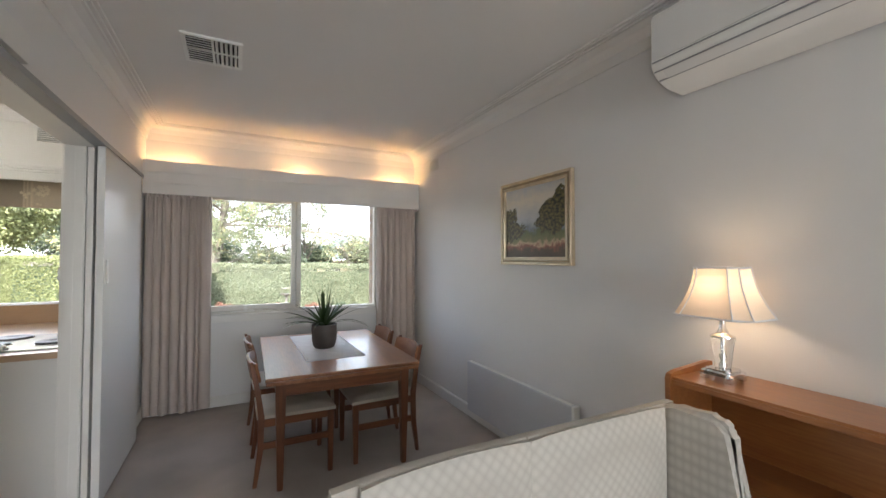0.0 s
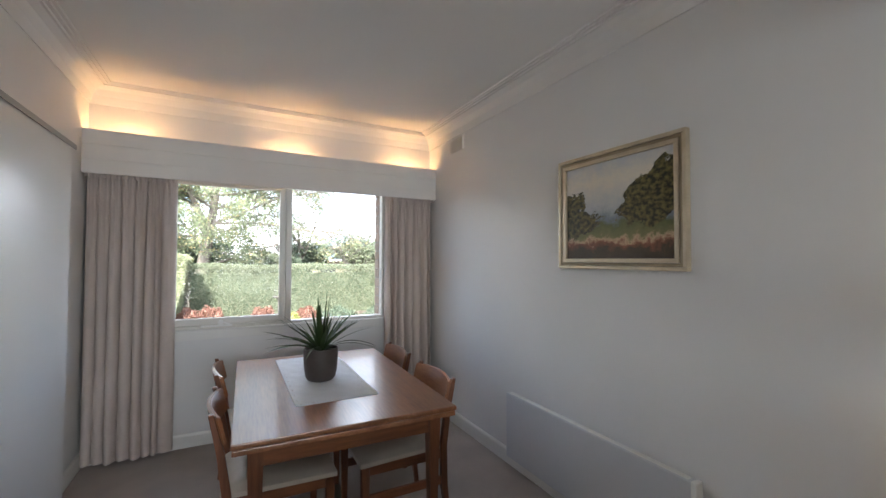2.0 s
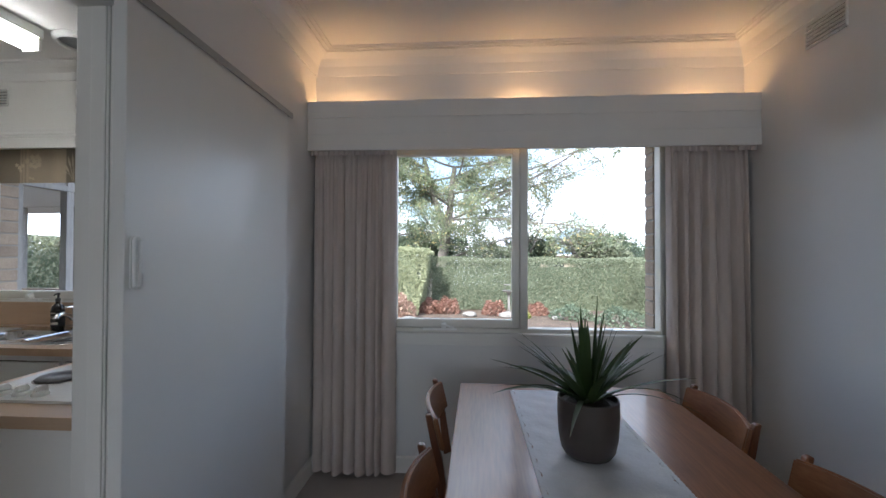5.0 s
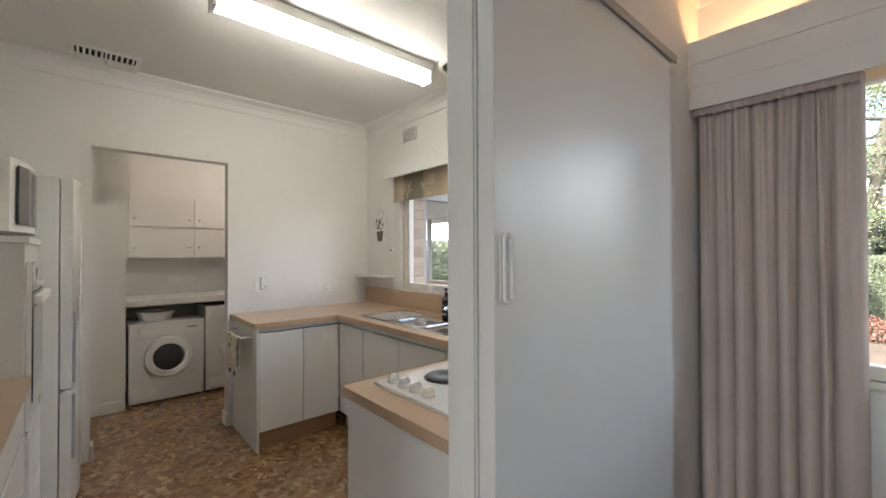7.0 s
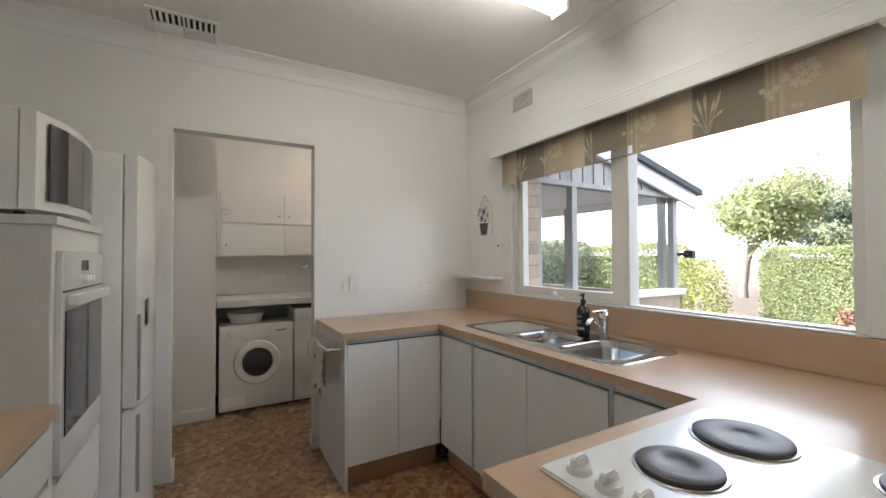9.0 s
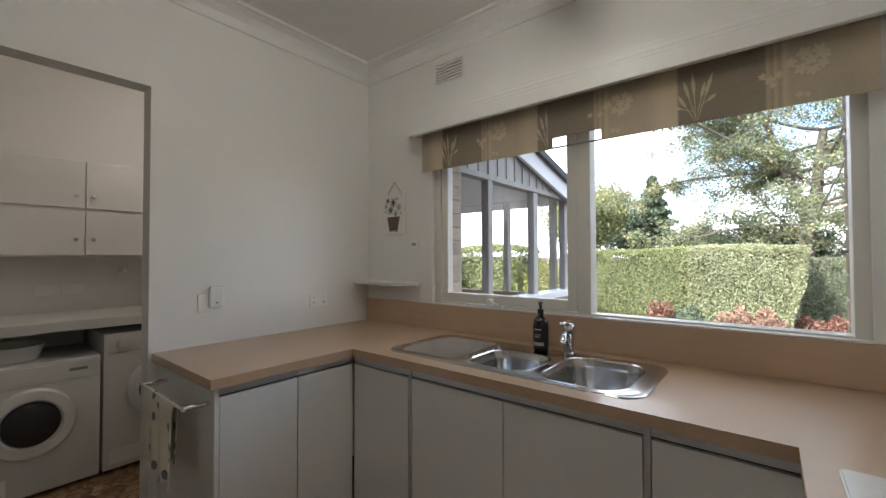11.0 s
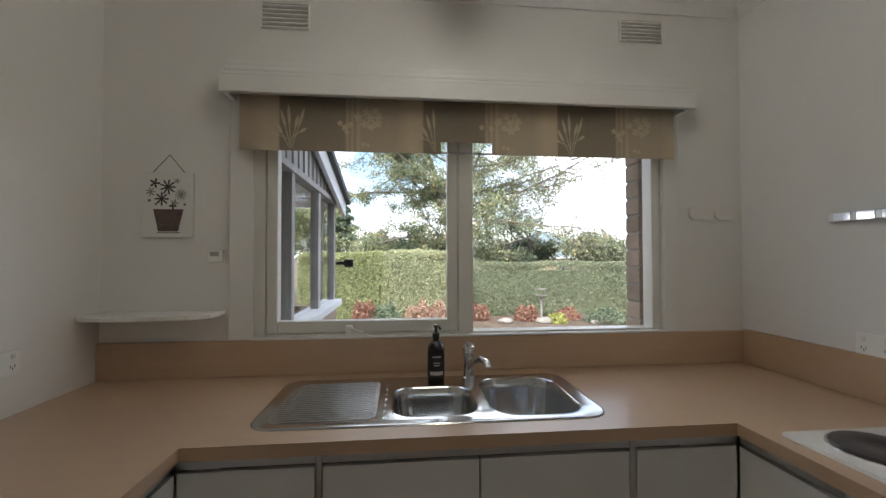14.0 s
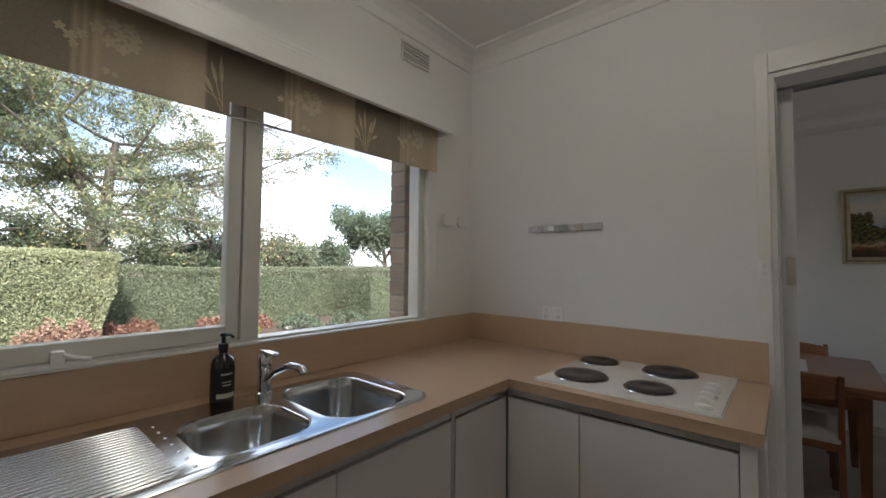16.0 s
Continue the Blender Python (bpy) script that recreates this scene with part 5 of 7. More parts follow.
def blind_material():
    m, n, l, p = nodes_of("patterned_blind_cloth")
    co, sp = n.new("ShaderNodeTexCoord"), n.new("ShaderNodeSeparateXYZ")
    l.new(co.outputs["Object"], sp.inputs["Vector"])
    ad, md = n.new("ShaderNodeMath"), n.new("ShaderNodeMath")
    ad.operation, ad.inputs[1].default_value = "ADD", 10.0 + 0.135
    md.operation, md.inputs[1].default_value = "MODULO", 0.585
    dv = n.new("ShaderNodeMath")
    dv.operation, dv.inputs[1].default_value = "DIVIDE", 0.585
    l.new(sp.outputs["X"], ad.inputs[0])
    l.new(ad.outputs[0], md.inputs[0])
    l.new(md.outputs[0], dv.inputs[0])
    ramp = n.new("ShaderNodeValToRGB")
    ramp.color_ramp.interpolation = "LINEAR"
    stops = [(0.0, 0.26), (0.44, 0.27), (0.455, 0.44), (0.475, 0.33), (0.49, 0.46), (0.51, 0.34), (0.53, 0.47), (0.56, 0.39), (0.80, 0.40), (0.90, 0.48), (0.985, 0.48), (1.0, 0.26)]
    el = ramp.color_ramp.elements
    while len(el) < len(stops):
        el.new(0.5)
    for e, (pos, v) in zip(el, stops):
        e.position, e.color = pos, (v * 1.5, v * 1.3, v * 1.0, 1)
    l.new(dv.outputs[0], ramp.inputs["Fac"])
    weave, mx = n.new("ShaderNodeTexNoise"), n.new("ShaderNodeMixRGB")
    weave.inputs["Scale"].default_value = 420
    l.new(co.outputs["Object"], weave.inputs["Vector"])
    mx.blend_type, mx.inputs["Fac"].default_value = "OVERLAY", 0.3
    l.new(ramp.outputs["Color"], mx.inputs["Color1"])
    l.new(weave.outputs["Fac"], mx.inputs["Color2"])
    l.new(mx.outputs["Color"], p.inputs["Base Color"])
    p.inputs["Roughness"].default_value = 0.85
    tl, ms = n.new("ShaderNodeBsdfTranslucent"), n.new("ShaderNodeMixShader")
    l.new(mx.outputs["Color"], tl.inputs["Color"])
    ms.inputs["Fac"].default_value = 0.5
    l.new(p.outputs["BSDF"], ms.inputs[1])
    l.new(tl.outputs["BSDF"], ms.inputs[2])
    l.new(ms.outputs["Shader"], n["Material Output"].inputs["Surface"])
    return m


BL = (-2.835, -0.972, 1.805, 2.06)
bd = thing("roller_blind", (-1.9, 4.68, 1.9), "taupe striped roller blind with pale flower print, mostly raised", "blind")
PULL = (-2.02, -1.80)
bm = bmesh.new()
for a, b, z in ((BL[0], PULL[0], BL[2]), (PULL[1], BL[1], BL[2]), (PULL[0], PULL[1], BL[2] + 0.05)):
    box(bm, a, 4.679, z, b, 4.682, BL[3])
part("cloth", bm, blind_material(), bd)
part("bottom_bar", boxes((PULL[0], 4.676, BL[2], PULL[1], 4.685, BL[2] + 0.008), r=0.002), "cladding", bd, "exposed pull bar")
part("roller", cone(bmesh.new(), BL[0], 4.69, 2.075, 0.02, 0.02, BL[1] - BL[0], 16, "x"), "plastic", bd)
M["petal"] = surf("pale_print", (0.74, 0.66, 0.50), 0.9, vary=0.06, grain=0.1, grain_scale=300)
pn_, pl2_ = M["petal"].node_tree.nodes, M["petal"].node_tree.links
pt_, pm_ = pn_.new("ShaderNodeBsdfTranslucent"), pn_.new("ShaderNodeMixShader")
pt_.inputs["Color"].default_value, pm_.inputs["Fac"].default_value = (0.74, 0.66, 0.50, 1), 0.4
pl2_.new(pn_["Principled BSDF"].outputs["BSDF"], pm_.inputs[1])
pl2_.new(pt_.outputs["BSDF"], pm_.inputs[2])
pl2_.new(pm_.outputs["Shader"], pn_["Material Output"].inputs["Surface"])
rb = random.Random(8)


def on_blind(x, z):
    return BL[0] + 0.012 < x < BL[1] - 0.012 and not (PULL[0] - 0.01 < x < PULL[1] + 0.01 and z < BL[2] + 0.085)


for i in range(5):
    band = -1.885 + 0.592 * (i - 2)
    blooms = [(0.165 + 0.042 * math.cos(a) * (1.25 if k % 2 else 0.8), 1.944 + 0.033 * math.sin(a), rb.uniform(0.017, 0.021)) for k, a in ((k, k * 2 * math.pi / 7 + 0.3) for k in range(7))]
    blooms += [(0.165, 1.946, 0.019), (0.06, 1.905, 0.016), (0.04, 1.922, 0.013), (0.082, 1.918, 0.014), (0.068, 1.885, 0.011), (0.135, 1.838, 0.011), (0.155, 1.833, 0.009)]
    for fx, fz, fr in blooms:
        x = band + fx
        if not (on_blind(x - fr, fz - fr) and on_blind(x + fr, fz - fr)):
            continue
        spin = rb.uniform(0, 6)
        bm = bmesh.new()
        rad = [(a, fr * (0.45 + 0.55 * abs(math.cos(2.5 * a + spin)))) for a in (2 * math.pi * j / 30 for j in range(30))]
        prism(bm, [(x + r * math.cos(a), fz + r * math.sin(a)) for a, r in rad], "y", 4.6774 + 0.0004 * rb.random(), 4.6788)
        part("printed_flower", bm, "petal", bd)
    for sx, sz, tx, tz in ((0.43, 1.815, 0.375, 1.925), (0.435, 1.815, 0.425, 2.0), (0.44, 1.815, 0.49, 1.985), (0.425, 1.85, 0.35, 1.885), (0.44, 1.86, 0.50, 1.90), (0.432, 1.83, 0.395, 1.975), (0.44, 1.84, 0.465, 1.955)):
        xa, xb = band + sx, band + tx
        if not (on_blind(xa, sz) and on_blind(xb, sz)):
            continue
        dx, dz = xb - xa, tz - sz
        ln = math.hypot(dx, dz)
        nx, nz = -dz / ln, dx / ln
        bm = bmesh.new()
        outline = [(xa + dx * t + nx * w, sz + dz * t + nz * w) for t, w in ((0, 0.0012), (0.5, 0.0015), (0.62, 0.0055), (0.8, 0.0065), (1, 0.0), (0.8, -0.0065), (0.62, -0.0055), (0.5, -0.0015), (0, -0.0012))]
        prism(bm, outline, "y", 4.6776, 4.6788)
        part("printed_leaf", bm, "petal", bd)

# small things on the kitchen walls
sh = thing("corner_shelf", (-3.1, 4.65, 1.14), "small white curved corner shelf on the wall", "shelf")
bm = bmesh.new()
prism(bm, [(KL + 0.002, YN - 0.002), (KL + 0.002, 4.62), (KL + 0.04, 4.585), (KL + 0.1, 4.575), (-2.98, 4.60), (-2.92, 4.635), (-2.905, YN - 0.002)], "z", 1.135, 1.150)
part("board", bm, "gloss", sh)
part("cleat", boxes((KL + 0.004, YN - 0.014, 1.12, -2.93, YN - 0.002, 1.1345)), "gloss", sh)

art = thing("hanging_plaque", (-3.13, YN, 1.58), "white plaque with a printed flowerpot hung from a string", "wall plaque")
part("board", boxes((-3.225, YN - 0.02, 1.452, -3.03, YN - 0.002, 1.715), r=0.003), "gloss", art)
M["ink"] = surf("dark_ink", (0.045, 0.04, 0.042), 0.7, vary=0.15)
M["ink2"] = surf("grey_green_ink", (0.28, 0.30, 0.27), 0.7, vary=0.1)
M["terra"] = surf("faded_purple_brown_ink", (0.14, 0.095, 0.085), 0.7, vary=0.2, scale=40)
bm = bmesh.new()
prism(bm, [(-3.18, 1.565), (-3.065, 1.565), (-3.085, 1.475), (-3.16, 1.475)], "y", YN - 0.0215, YN - 0.0204)
part("printed_pot", bm, "terra", art)
part("printed_shadow", boxes((-3.165, YN - 0.0212, 1.468, -3.078, YN - 0.0204, 1.473)), "ink2", art)
word = bpy.data.curves.new("lettering", "FONT")
word.body, word.size, word.align_x, word.extrude = "GARDEN", 0.021, "CENTER", 0.0003
wo = new("lettering_curve", word)
bpy.context.view_layer.update()
wm = bpy.data.meshes.new_from_object(wo.evaluated_get(bpy.context.evaluated_depsgraph_get()))
bpy.data.objects.remove(wo)
wb = bmesh.new()
wb.from_mesh(wm)
bmesh.ops.transform(wb, matrix=pose(-3.122, YN - 0.0222, 1.482, 90, 0, 0), verts=wb.verts)
part("lettering", wb, "ink", art)
for fx, fz, fr, mt, pet in ((a, b, c * 1.25, d, e) for a, b, c, d, e in ((-3.125, 1.655, 0.027, "ink", 9), (-3.148, 1.607, 0.024, "ink", 8), (-3.075, 1.625, 0.022, "ink2", 12), (-3.175, 1.67, 0.017, "ink", 5), (-3.19, 1.635, 0.016, "ink2", 7), (-3.10, 1.59, 0.014, "ink2", 5), (-3.105, 1.578, 0.012, "ink", 4), (-3.195, 1.60, 0.006, "ink", 6), (-3.17, 1.585, 0.005, "ink", 6), (-3.06, 1.585, 0.005, "ink", 6), (-3.09, 1.68, 0.010, "ink2", 5))):
    bm = bmesh.new()
    prism(bm, [(fx + fr * (0.6 + 0.4 * math.cos(pet * a)) * math.cos(a), fz + fr * (0.6 + 0.4 * math.cos(pet * a)) * math.sin(a)) for a in (2 * math.pi * j / 48 for j in range(48))], "y", YN - 0.0215, YN - 0.0204)
    part("printed_flower", bm, mt, art)
part("string", tube(bmesh.new(), [(-3.19, YN - 0.01, 1.714), (-3.127, YN - 0.005, 1.79), (-3.065, YN - 0.01, 1.714)], 0.0018, 6), "stone", art)

th = thing("wall_thermometer", (-2.94, YN, 1.37), "small white digital thermometer on the wall", "thermometer")
part("case", boxes((-2.972, YN - 0.018, 1.352, -2.91, YN - 0.001, 1.402), r=0.004), "plastic", th)
part("display", boxes((-2.962, YN - 0.0195, 1.375, -2.928, YN - 0.0182, 1.393)), "grey", th)


def power_point(x, y, z, axis, gangs, label):
    root = thing("power_point", (x, y, z), label, "power point", "white electrical fittings")
    w, h = 0.116, 0.074

    def b(a0, z0, a1, z1, d0, d1):
        if axis == "+x":
            return boxes((x + d0, y + a0, z + z0, x + d1, y + a1, z + z1), r=0.0015)
        return boxes((x - d1, y + a0, z + z0, x - d0, y + a1, z + z1), r=0.0015)
    part("plate", b(-w / 2, -h / 2, w / 2, h / 2, 0.0005, 0.009), "plastic", root)
    for s in (-1, 1):
        part("switch", b(s * 0.034 - 0.006, 0.012, s * 0.034 + 0.006, 0.026, 0.0092, 0.013), "enamel", root)
        for q in (-1, 0, 1):
            part("slot", b(s * 0.034 + q * 0.007 - 0.0012, -0.02 + (0.004 if q else -0.004), s * 0.034 + q * 0.007 + 0.0012, -0.011 + (0.004 if q else -0.004), 0.0091, 0.0098), "dark", root)


power_point(KL, 4.34, 1.045, "+x", 2, "white double power point above the worktop")
power_point(KR, 4.203, 1.068, "-x", 2, "white double power point above the cooktop")
ph = thing("phone_point", (KL, 3.73, 1.09), "white intercom handset bracket beside the laundry opening", "wall bracket")
part("plate", boxes((KL + 0.0005, 3.672, 1.04, KL + 0.012, 3.735, 1.125), r=0.003), "plastic", ph)
part("cradle", boxes((KL + 0.0125, 3.715, 1.06, KL + 0.045, 3.775, 1.165), r=0.008), "enamel", ph)
part("button", cone(bmesh.new(), KL + 0.0452, 3.745, 1.085, 0.006, 0.005, 0.003, 12, "x"), "grey", ph)

kr = thing("knife_rack", (KR, 4.13, 1.51), "magnetic steel knife rack on the wall", "knife rack")
part("bar", boxes((KR - 0.02, 3.945, 1.494, KR - 0.002, 4.335, 1.528), r=0.004), "satin", kr)
for i in range(4):
    part("magnet", boxes((KR - 0.0225, 4.26 - 0.075 * i, 1.497, KR - 0.0203, 4.315 - 0.075 * i, 1.525), r=0.001), "chrome", kr)
hk = thing("cup_hook_rail", (-0.75, YN, 1.57), "white double-lobed wall hook board", "hook board")
for a, b in ((-0.865, -0.745), (-0.739, -0.615)):
    bm = bmesh.new()
    prism(bm, loop_rr(a, 1.54, b, 1.605, 0.03), "y", YN - 0.016, YN - 0.001)
    part("lobe", bm, "kwall", hk)
sw = thing("light_switch", (KR - 0.018, 3.34, 1.30), "white architrave light switch by the doorway", "light switch")
part("plate", boxes((KR - 0.026, 3.325, 1.275, KR - 0.0185, 3.355, 1.345), r=0.002), "plastic", sw)
for q in (1.285, 1.315):
    part("rocker", boxes((KR - 0.030, 3.334, q, KR - 0.0262, 3.346, q + 0.014), r=0.001), "enamel", sw)

# towel on its rail at the end panel
tr = thing("towel_rail", (-3.0, 3.48, 0.78), "chrome towel rail on the cabinet end panel", "towel rail")
part("bar", tube(bmesh.new(), [(-3.25, 3.425, 0.785), (-2.80, 3.425, 0.785)], 0.006, 10), "chrome", tr, smooth=True)
for xa in (-3.24, -2.81):
    part("bracket", tube(bmesh.new(), [(xa, 3.507, 0.785), (xa, 3.42, 0.785)], 0.009, 10), "chrome", tr, smooth=True)


def towel_material():
    m, n, l, p = nodes_of("printed_tea_towel")
    co, vo, ramp = n.new("ShaderNodeTexCoord"), n.new("ShaderNodeTexVoronoi"), n.new("ShaderNodeValToRGB")
    vo.inputs["Scale"].default_value = 15
    l.new(co.outputs["Object"], vo.inputs["Vector"])
    ramp.color_ramp.interpolation = "CONSTANT"
    ramp.color_ramp.elements[0].color, ramp.color_ramp.elements[1].color = (0.17, 0.19, 0.24, 1), (0.72, 0.67, 0.54, 1)
    ramp.color_ramp.elements[1].position = 0.27
    l.new(vo.outputs["Distance"], ramp.inputs["Fac"])
    l.new(ramp.outputs["Color"], p.inputs["Base Color"])
    p.inputs["Roughness"].default_value = 0.9
    return m


def towel_f(u, v):
    x = -3.17 + 0.29 * u
    k = v * 2 - 1
    y = 3.425 + 0.011 * math.copysign(1, k) * min(1, abs(k) * 8) + 0.008 * math.sin(u * 17) * abs(k)
    ln = 0.30 if k < 0 else 0.22
    return (x + 0.015 * abs(k) * math.sin(u * 5), y, 0.7935 - ln * max(0, abs(k) - 0.04) - 0.02 * u * abs(k))


tt = thing("tea_towel", (-3.05, 3.455, 0.6), "cream tea towel with blue floral print over the rail", "towel")
part("cloth", slab(bmesh.new(), towel_f, 18, 30, 0.003), towel_material(), tt, smooth=True)

# ceiling light and round exhaust grille
fl = thing("fluorescent_light", (-1.93, 3.7, CEIL), "long fluorescent batten light, switched on", "ceiling light")
part("housing", boxes((-1.985, 3.05, 2.545, -1.875, 4.34, CEIL - 0.0005), r=0.004), "plastic", fl)
bm = bmesh.new()
prism(bm, [(-1.975, 2.544), (-1.968, 2.488), (-1.955, 2.474), (-1.905, 2.474), (-1.892, 2.488), (-1.885, 2.544)], "y", 3.075, 4.315)
part("diffuser", bm, "fluoro", fl, "glowing ribbed diffuser")
for ya in (3.055, 4.3155):
    part("end_cap", boxes((-1.98, ya, 2.468, -1.88, ya + 0.019, 2.5445), r=0.004), "plastic", fl)
ex = thing("exhaust_grille", (-1.78, 4.5, CEIL), "round white exhaust fan grille in the ceiling", "exhaust fan")
part("ring", lathe(bmesh.new(), [(0.145, 0), (0.14, -0.02), (0.12, -0.028), (0.112, -0.02), (0.112, -0.002)], -1.78, 4.48, CEIL - 0.0005, 40), "plastic", ex, smooth=True)
# black disc in place of the shade behind the bars
part("mesh_backing", lathe(bmesh.new(), [(0.111, -0.004), (0.111, -0.006), (0.004, -0.006)], -1.78, 4.48, CEIL - 0.0005, 32), "dark", ex)
for i in range(-7, 8):
    d = 0.0145 * i
    hw = math.sqrt(max(0.0001, 0.109 ** 2 - d * d))
    part("grille_bar", boxes((-1.78 - hw, 4.48 + d - 0.0014, CEIL - 0.014, -1.78 + hw, 4.48 + d + 0.0014, CEIL - 0.0085)), "grey", ex)

# south run: low bench, oven tower, fridge
base = thing("drawer_cabinet", (-1.5, 2.2, 0), "cream drawer cabinet with aluminium channels", "cabinet", "kitchen base cabinets")
FY = 2.462
part("body", boxes((-2.128, KS + 0.002, 0.13, -0.95, FY - 0.02, 0.84)), "cab", base)
for z0, z1 in ((0.135, 0.46), (0.485, 0.645), (0.67, 0.812)):
    for xa, xb in ((-2.126, -1.54), (-1.536, -0.952)):
        part("drawer_front", boxes((xa, FY - 0.018, z0, xb, FY, z1), r=0.0015), "cab", base)
    part("finger_channel", boxes((-2.126, FY - 0.0185, z1 + 0.003, -0.952, FY - 0.004, z1 + 0.022)), "alu", base)
part("kickboard", boxes((-2.126, FY - 0.08, 0, -0.952, FY - 0.065, 0.13)), "kick", base)
one("side_worktop", boxes((-2.128, KS + 0.002, 0.8415, -0.94, FY + 0.018, TOP), r=0.003), "laminate", "beech laminate worktop beside the oven tower", "worktop", smooth=False)

ov = thing("oven_tower", (-2.4, 2.2, 0), "white cabinet tower with a built-in wall oven", "oven cabinet")
part("carcass", boxes((-2.685, KS + 0.002, 0.13, -2.13, FY - 0.002, 1.40), r=0.001), "cab", ov)
part("top_board", boxes((-2.69, KS + 0.002, 1.401, -2.126, FY + 0.01, 1.428), r=0.003), "cab", ov)
oven = part("oven_body", boxes((-2.66, FY - 0.0015, 0.655, -2.16, FY + 0.016, 1.325), r=0.003), "enamel", ov, "white wall oven front")
part("oven_glass", boxes((-2.635, FY + 0.0162, 0.76, -2.185, FY + 0.020, 1.14), r=0.006), "smoke", oven, "dark oven door glass")
part("oven_handle", boxes((-2.64, FY + 0.0205, 1.155, -2.18, FY + 0.048, 1.19), r=0.008), "plastic", oven)
part("panel_gap", boxes((-2.66, FY + 0.0161, 1.197, -2.16, FY + 0.0175, 1.203)), "dark", oven)
part("clock_display", boxes((-2.44, FY + 0.0161, 1.26, -2.36, FY + 0.018, 1.295)), "smoke", oven)
for kx in (-2.44, -2.40, -2.36):
    part("oven_knob", cone(bmesh.new(), kx, FY + 0.0161, 1.232, 0.014, 0.011, 0.018, 16, "y"), "plastic", oven)
for z0, z1 in ((0.14, 0.36), (0.385, 0.63)):
    part("tower_drawer", boxes((-2.66, FY - 0.0015, z0, -2.16, FY + 0.012, z1), r=0.0015), "cab", ov)
    part("finger_channel", boxes((-2.66, FY - 0.0015, z1 + 0.002, -2.16, FY + 0.008, z1 + 0.022)), "alu", ov)
part("kickboard", boxes((-2.685, FY - 0.08, 0, -2.13, FY - 0.065, 0.1295)), "kick", ov)
hook = thing("adhesive_hook", (-2.13, 2.33, 1.37), "small white adhesive hook on the tower side", "hook")
part("pad", boxes((-2.1295, 2.315, 1.345, -2.125, 2.337, 1.395), r=0.002), "plastic", hook)
part("prong", tube(bmesh.new(), [(-2.1255, 2.326, 1.375), (-2.112, 2.326, 1.365), (-2.108, 2.326, 1.378)], 0.004, 8), "plastic", hook)

mw = thing("microwave_oven", (-2.4, 2.3, 1.43), "white microwave oven with dark glass door on the tower", "microwave")
part("case", boxes((-2.66, 2.03, 1.443, -2.155, 2.38, 1.742), r=0.008), "plastic", mw, smooth=True)
bm = bmesh.new()
prism(bm, [(-2.66, 2.381), (-2.155, 2.381), (-2.16, 2.415), (-2.28, 2.452), (-2.42, 2.465), (-2.56, 2.458), (-2.66, 2.44)], "z", 1.447, 1.738)
part("front_frame", bm, "plastic", mw)
bm = bmesh.new()
prism(bm, [(-2.50, 2.4665), (-2.42, 2.4685), (-2.28, 2.459), (-2.195, 2.438), (-2.195, 2.433), (-2.28, 2.454), (-2.42, 2.463), (-2.50, 2.461)], "z", 1.475, 1.712)
part("door_glass", bm, "smoke", mw, "dark microwave door glass")
bm = bmesh.new()
prism(bm, [(-2.635, 2.4495), (-2.51, 2.4665), (-2.51, 2.461), (-2.635, 2.444)], "z", 1.475, 1.712)
part("control_panel", bm, "grey", mw)
for zz in range(4):
    for yy in range(12):
        part("side_slot", boxes((-2.1549, 2.125 + 0.0155 * yy, 1.50 + 0.058 * zz, -2.1541, 2.128 + 0.0155 * yy, 1.535 + 0.058 * zz)), "grey", mw)
for fx in (-2.62, -2.2):
    for fy in (2.09, 2.37):
        part("foot", cone(bmesh.new(), fx, fy, 1.4285, 0.014, 0.012, 0.0148, 10), "black", mw)

fr = thing("fridge", (-3.0, 2.25, 0), "tall white two-door fridge freezer beside the laundry opening", "fridge")
part("cabinet", boxes((-3.30, KS + 0.01, 0.03, -2.70, 2.535, 1.752), r=0.006), "plastic", fr)


def fridge_door(z0, z1):
    bm = bmesh.new()
    pts = [(-3.30, 2.54), (-2.70, 2.54), (-2.70, 2.585)] + [(-2.70 - 0.6 * t, 2.585 + 0.035 * math.sin(math.pi * t)) for t in (0.1, 0.25, 0.4, 0.5, 0.6, 0.75, 0.9)] + [(-3.30, 2.585)]
    prism(bm, pts, "z", z0, z1)
    bmesh.ops.bevel(bm, geom=[e for e in bm.edges if abs(e.verts[0].co.z - e.verts[1].co.z) < 1e-5], offset=0.006, segments=2, affect="EDGES")
    d = part("door", bm, "enamel", fr, "glossy white fridge door", True)
    return d


lo_d, up_d = fridge_door(0.06, 0.655), fridge_door(0.665, 1.752)
part("recessed_grip", boxes((-2.735, 2.586, 0.69, -2.712, 2.600, 1.06), r=0.004), "grey", up_d)
part("recessed_grip", boxes((-2.735, 2.586, 0.30, -2.712, 2.600, 0.63), r=0.004), "grey", lo_d)
part("energy_sticker", boxes((-2.87, 2.6106, 1.0, -2.80, 2.6125, 1.12)), "ink2", up_d)

# laundry beyond the opening
LX = -4.37


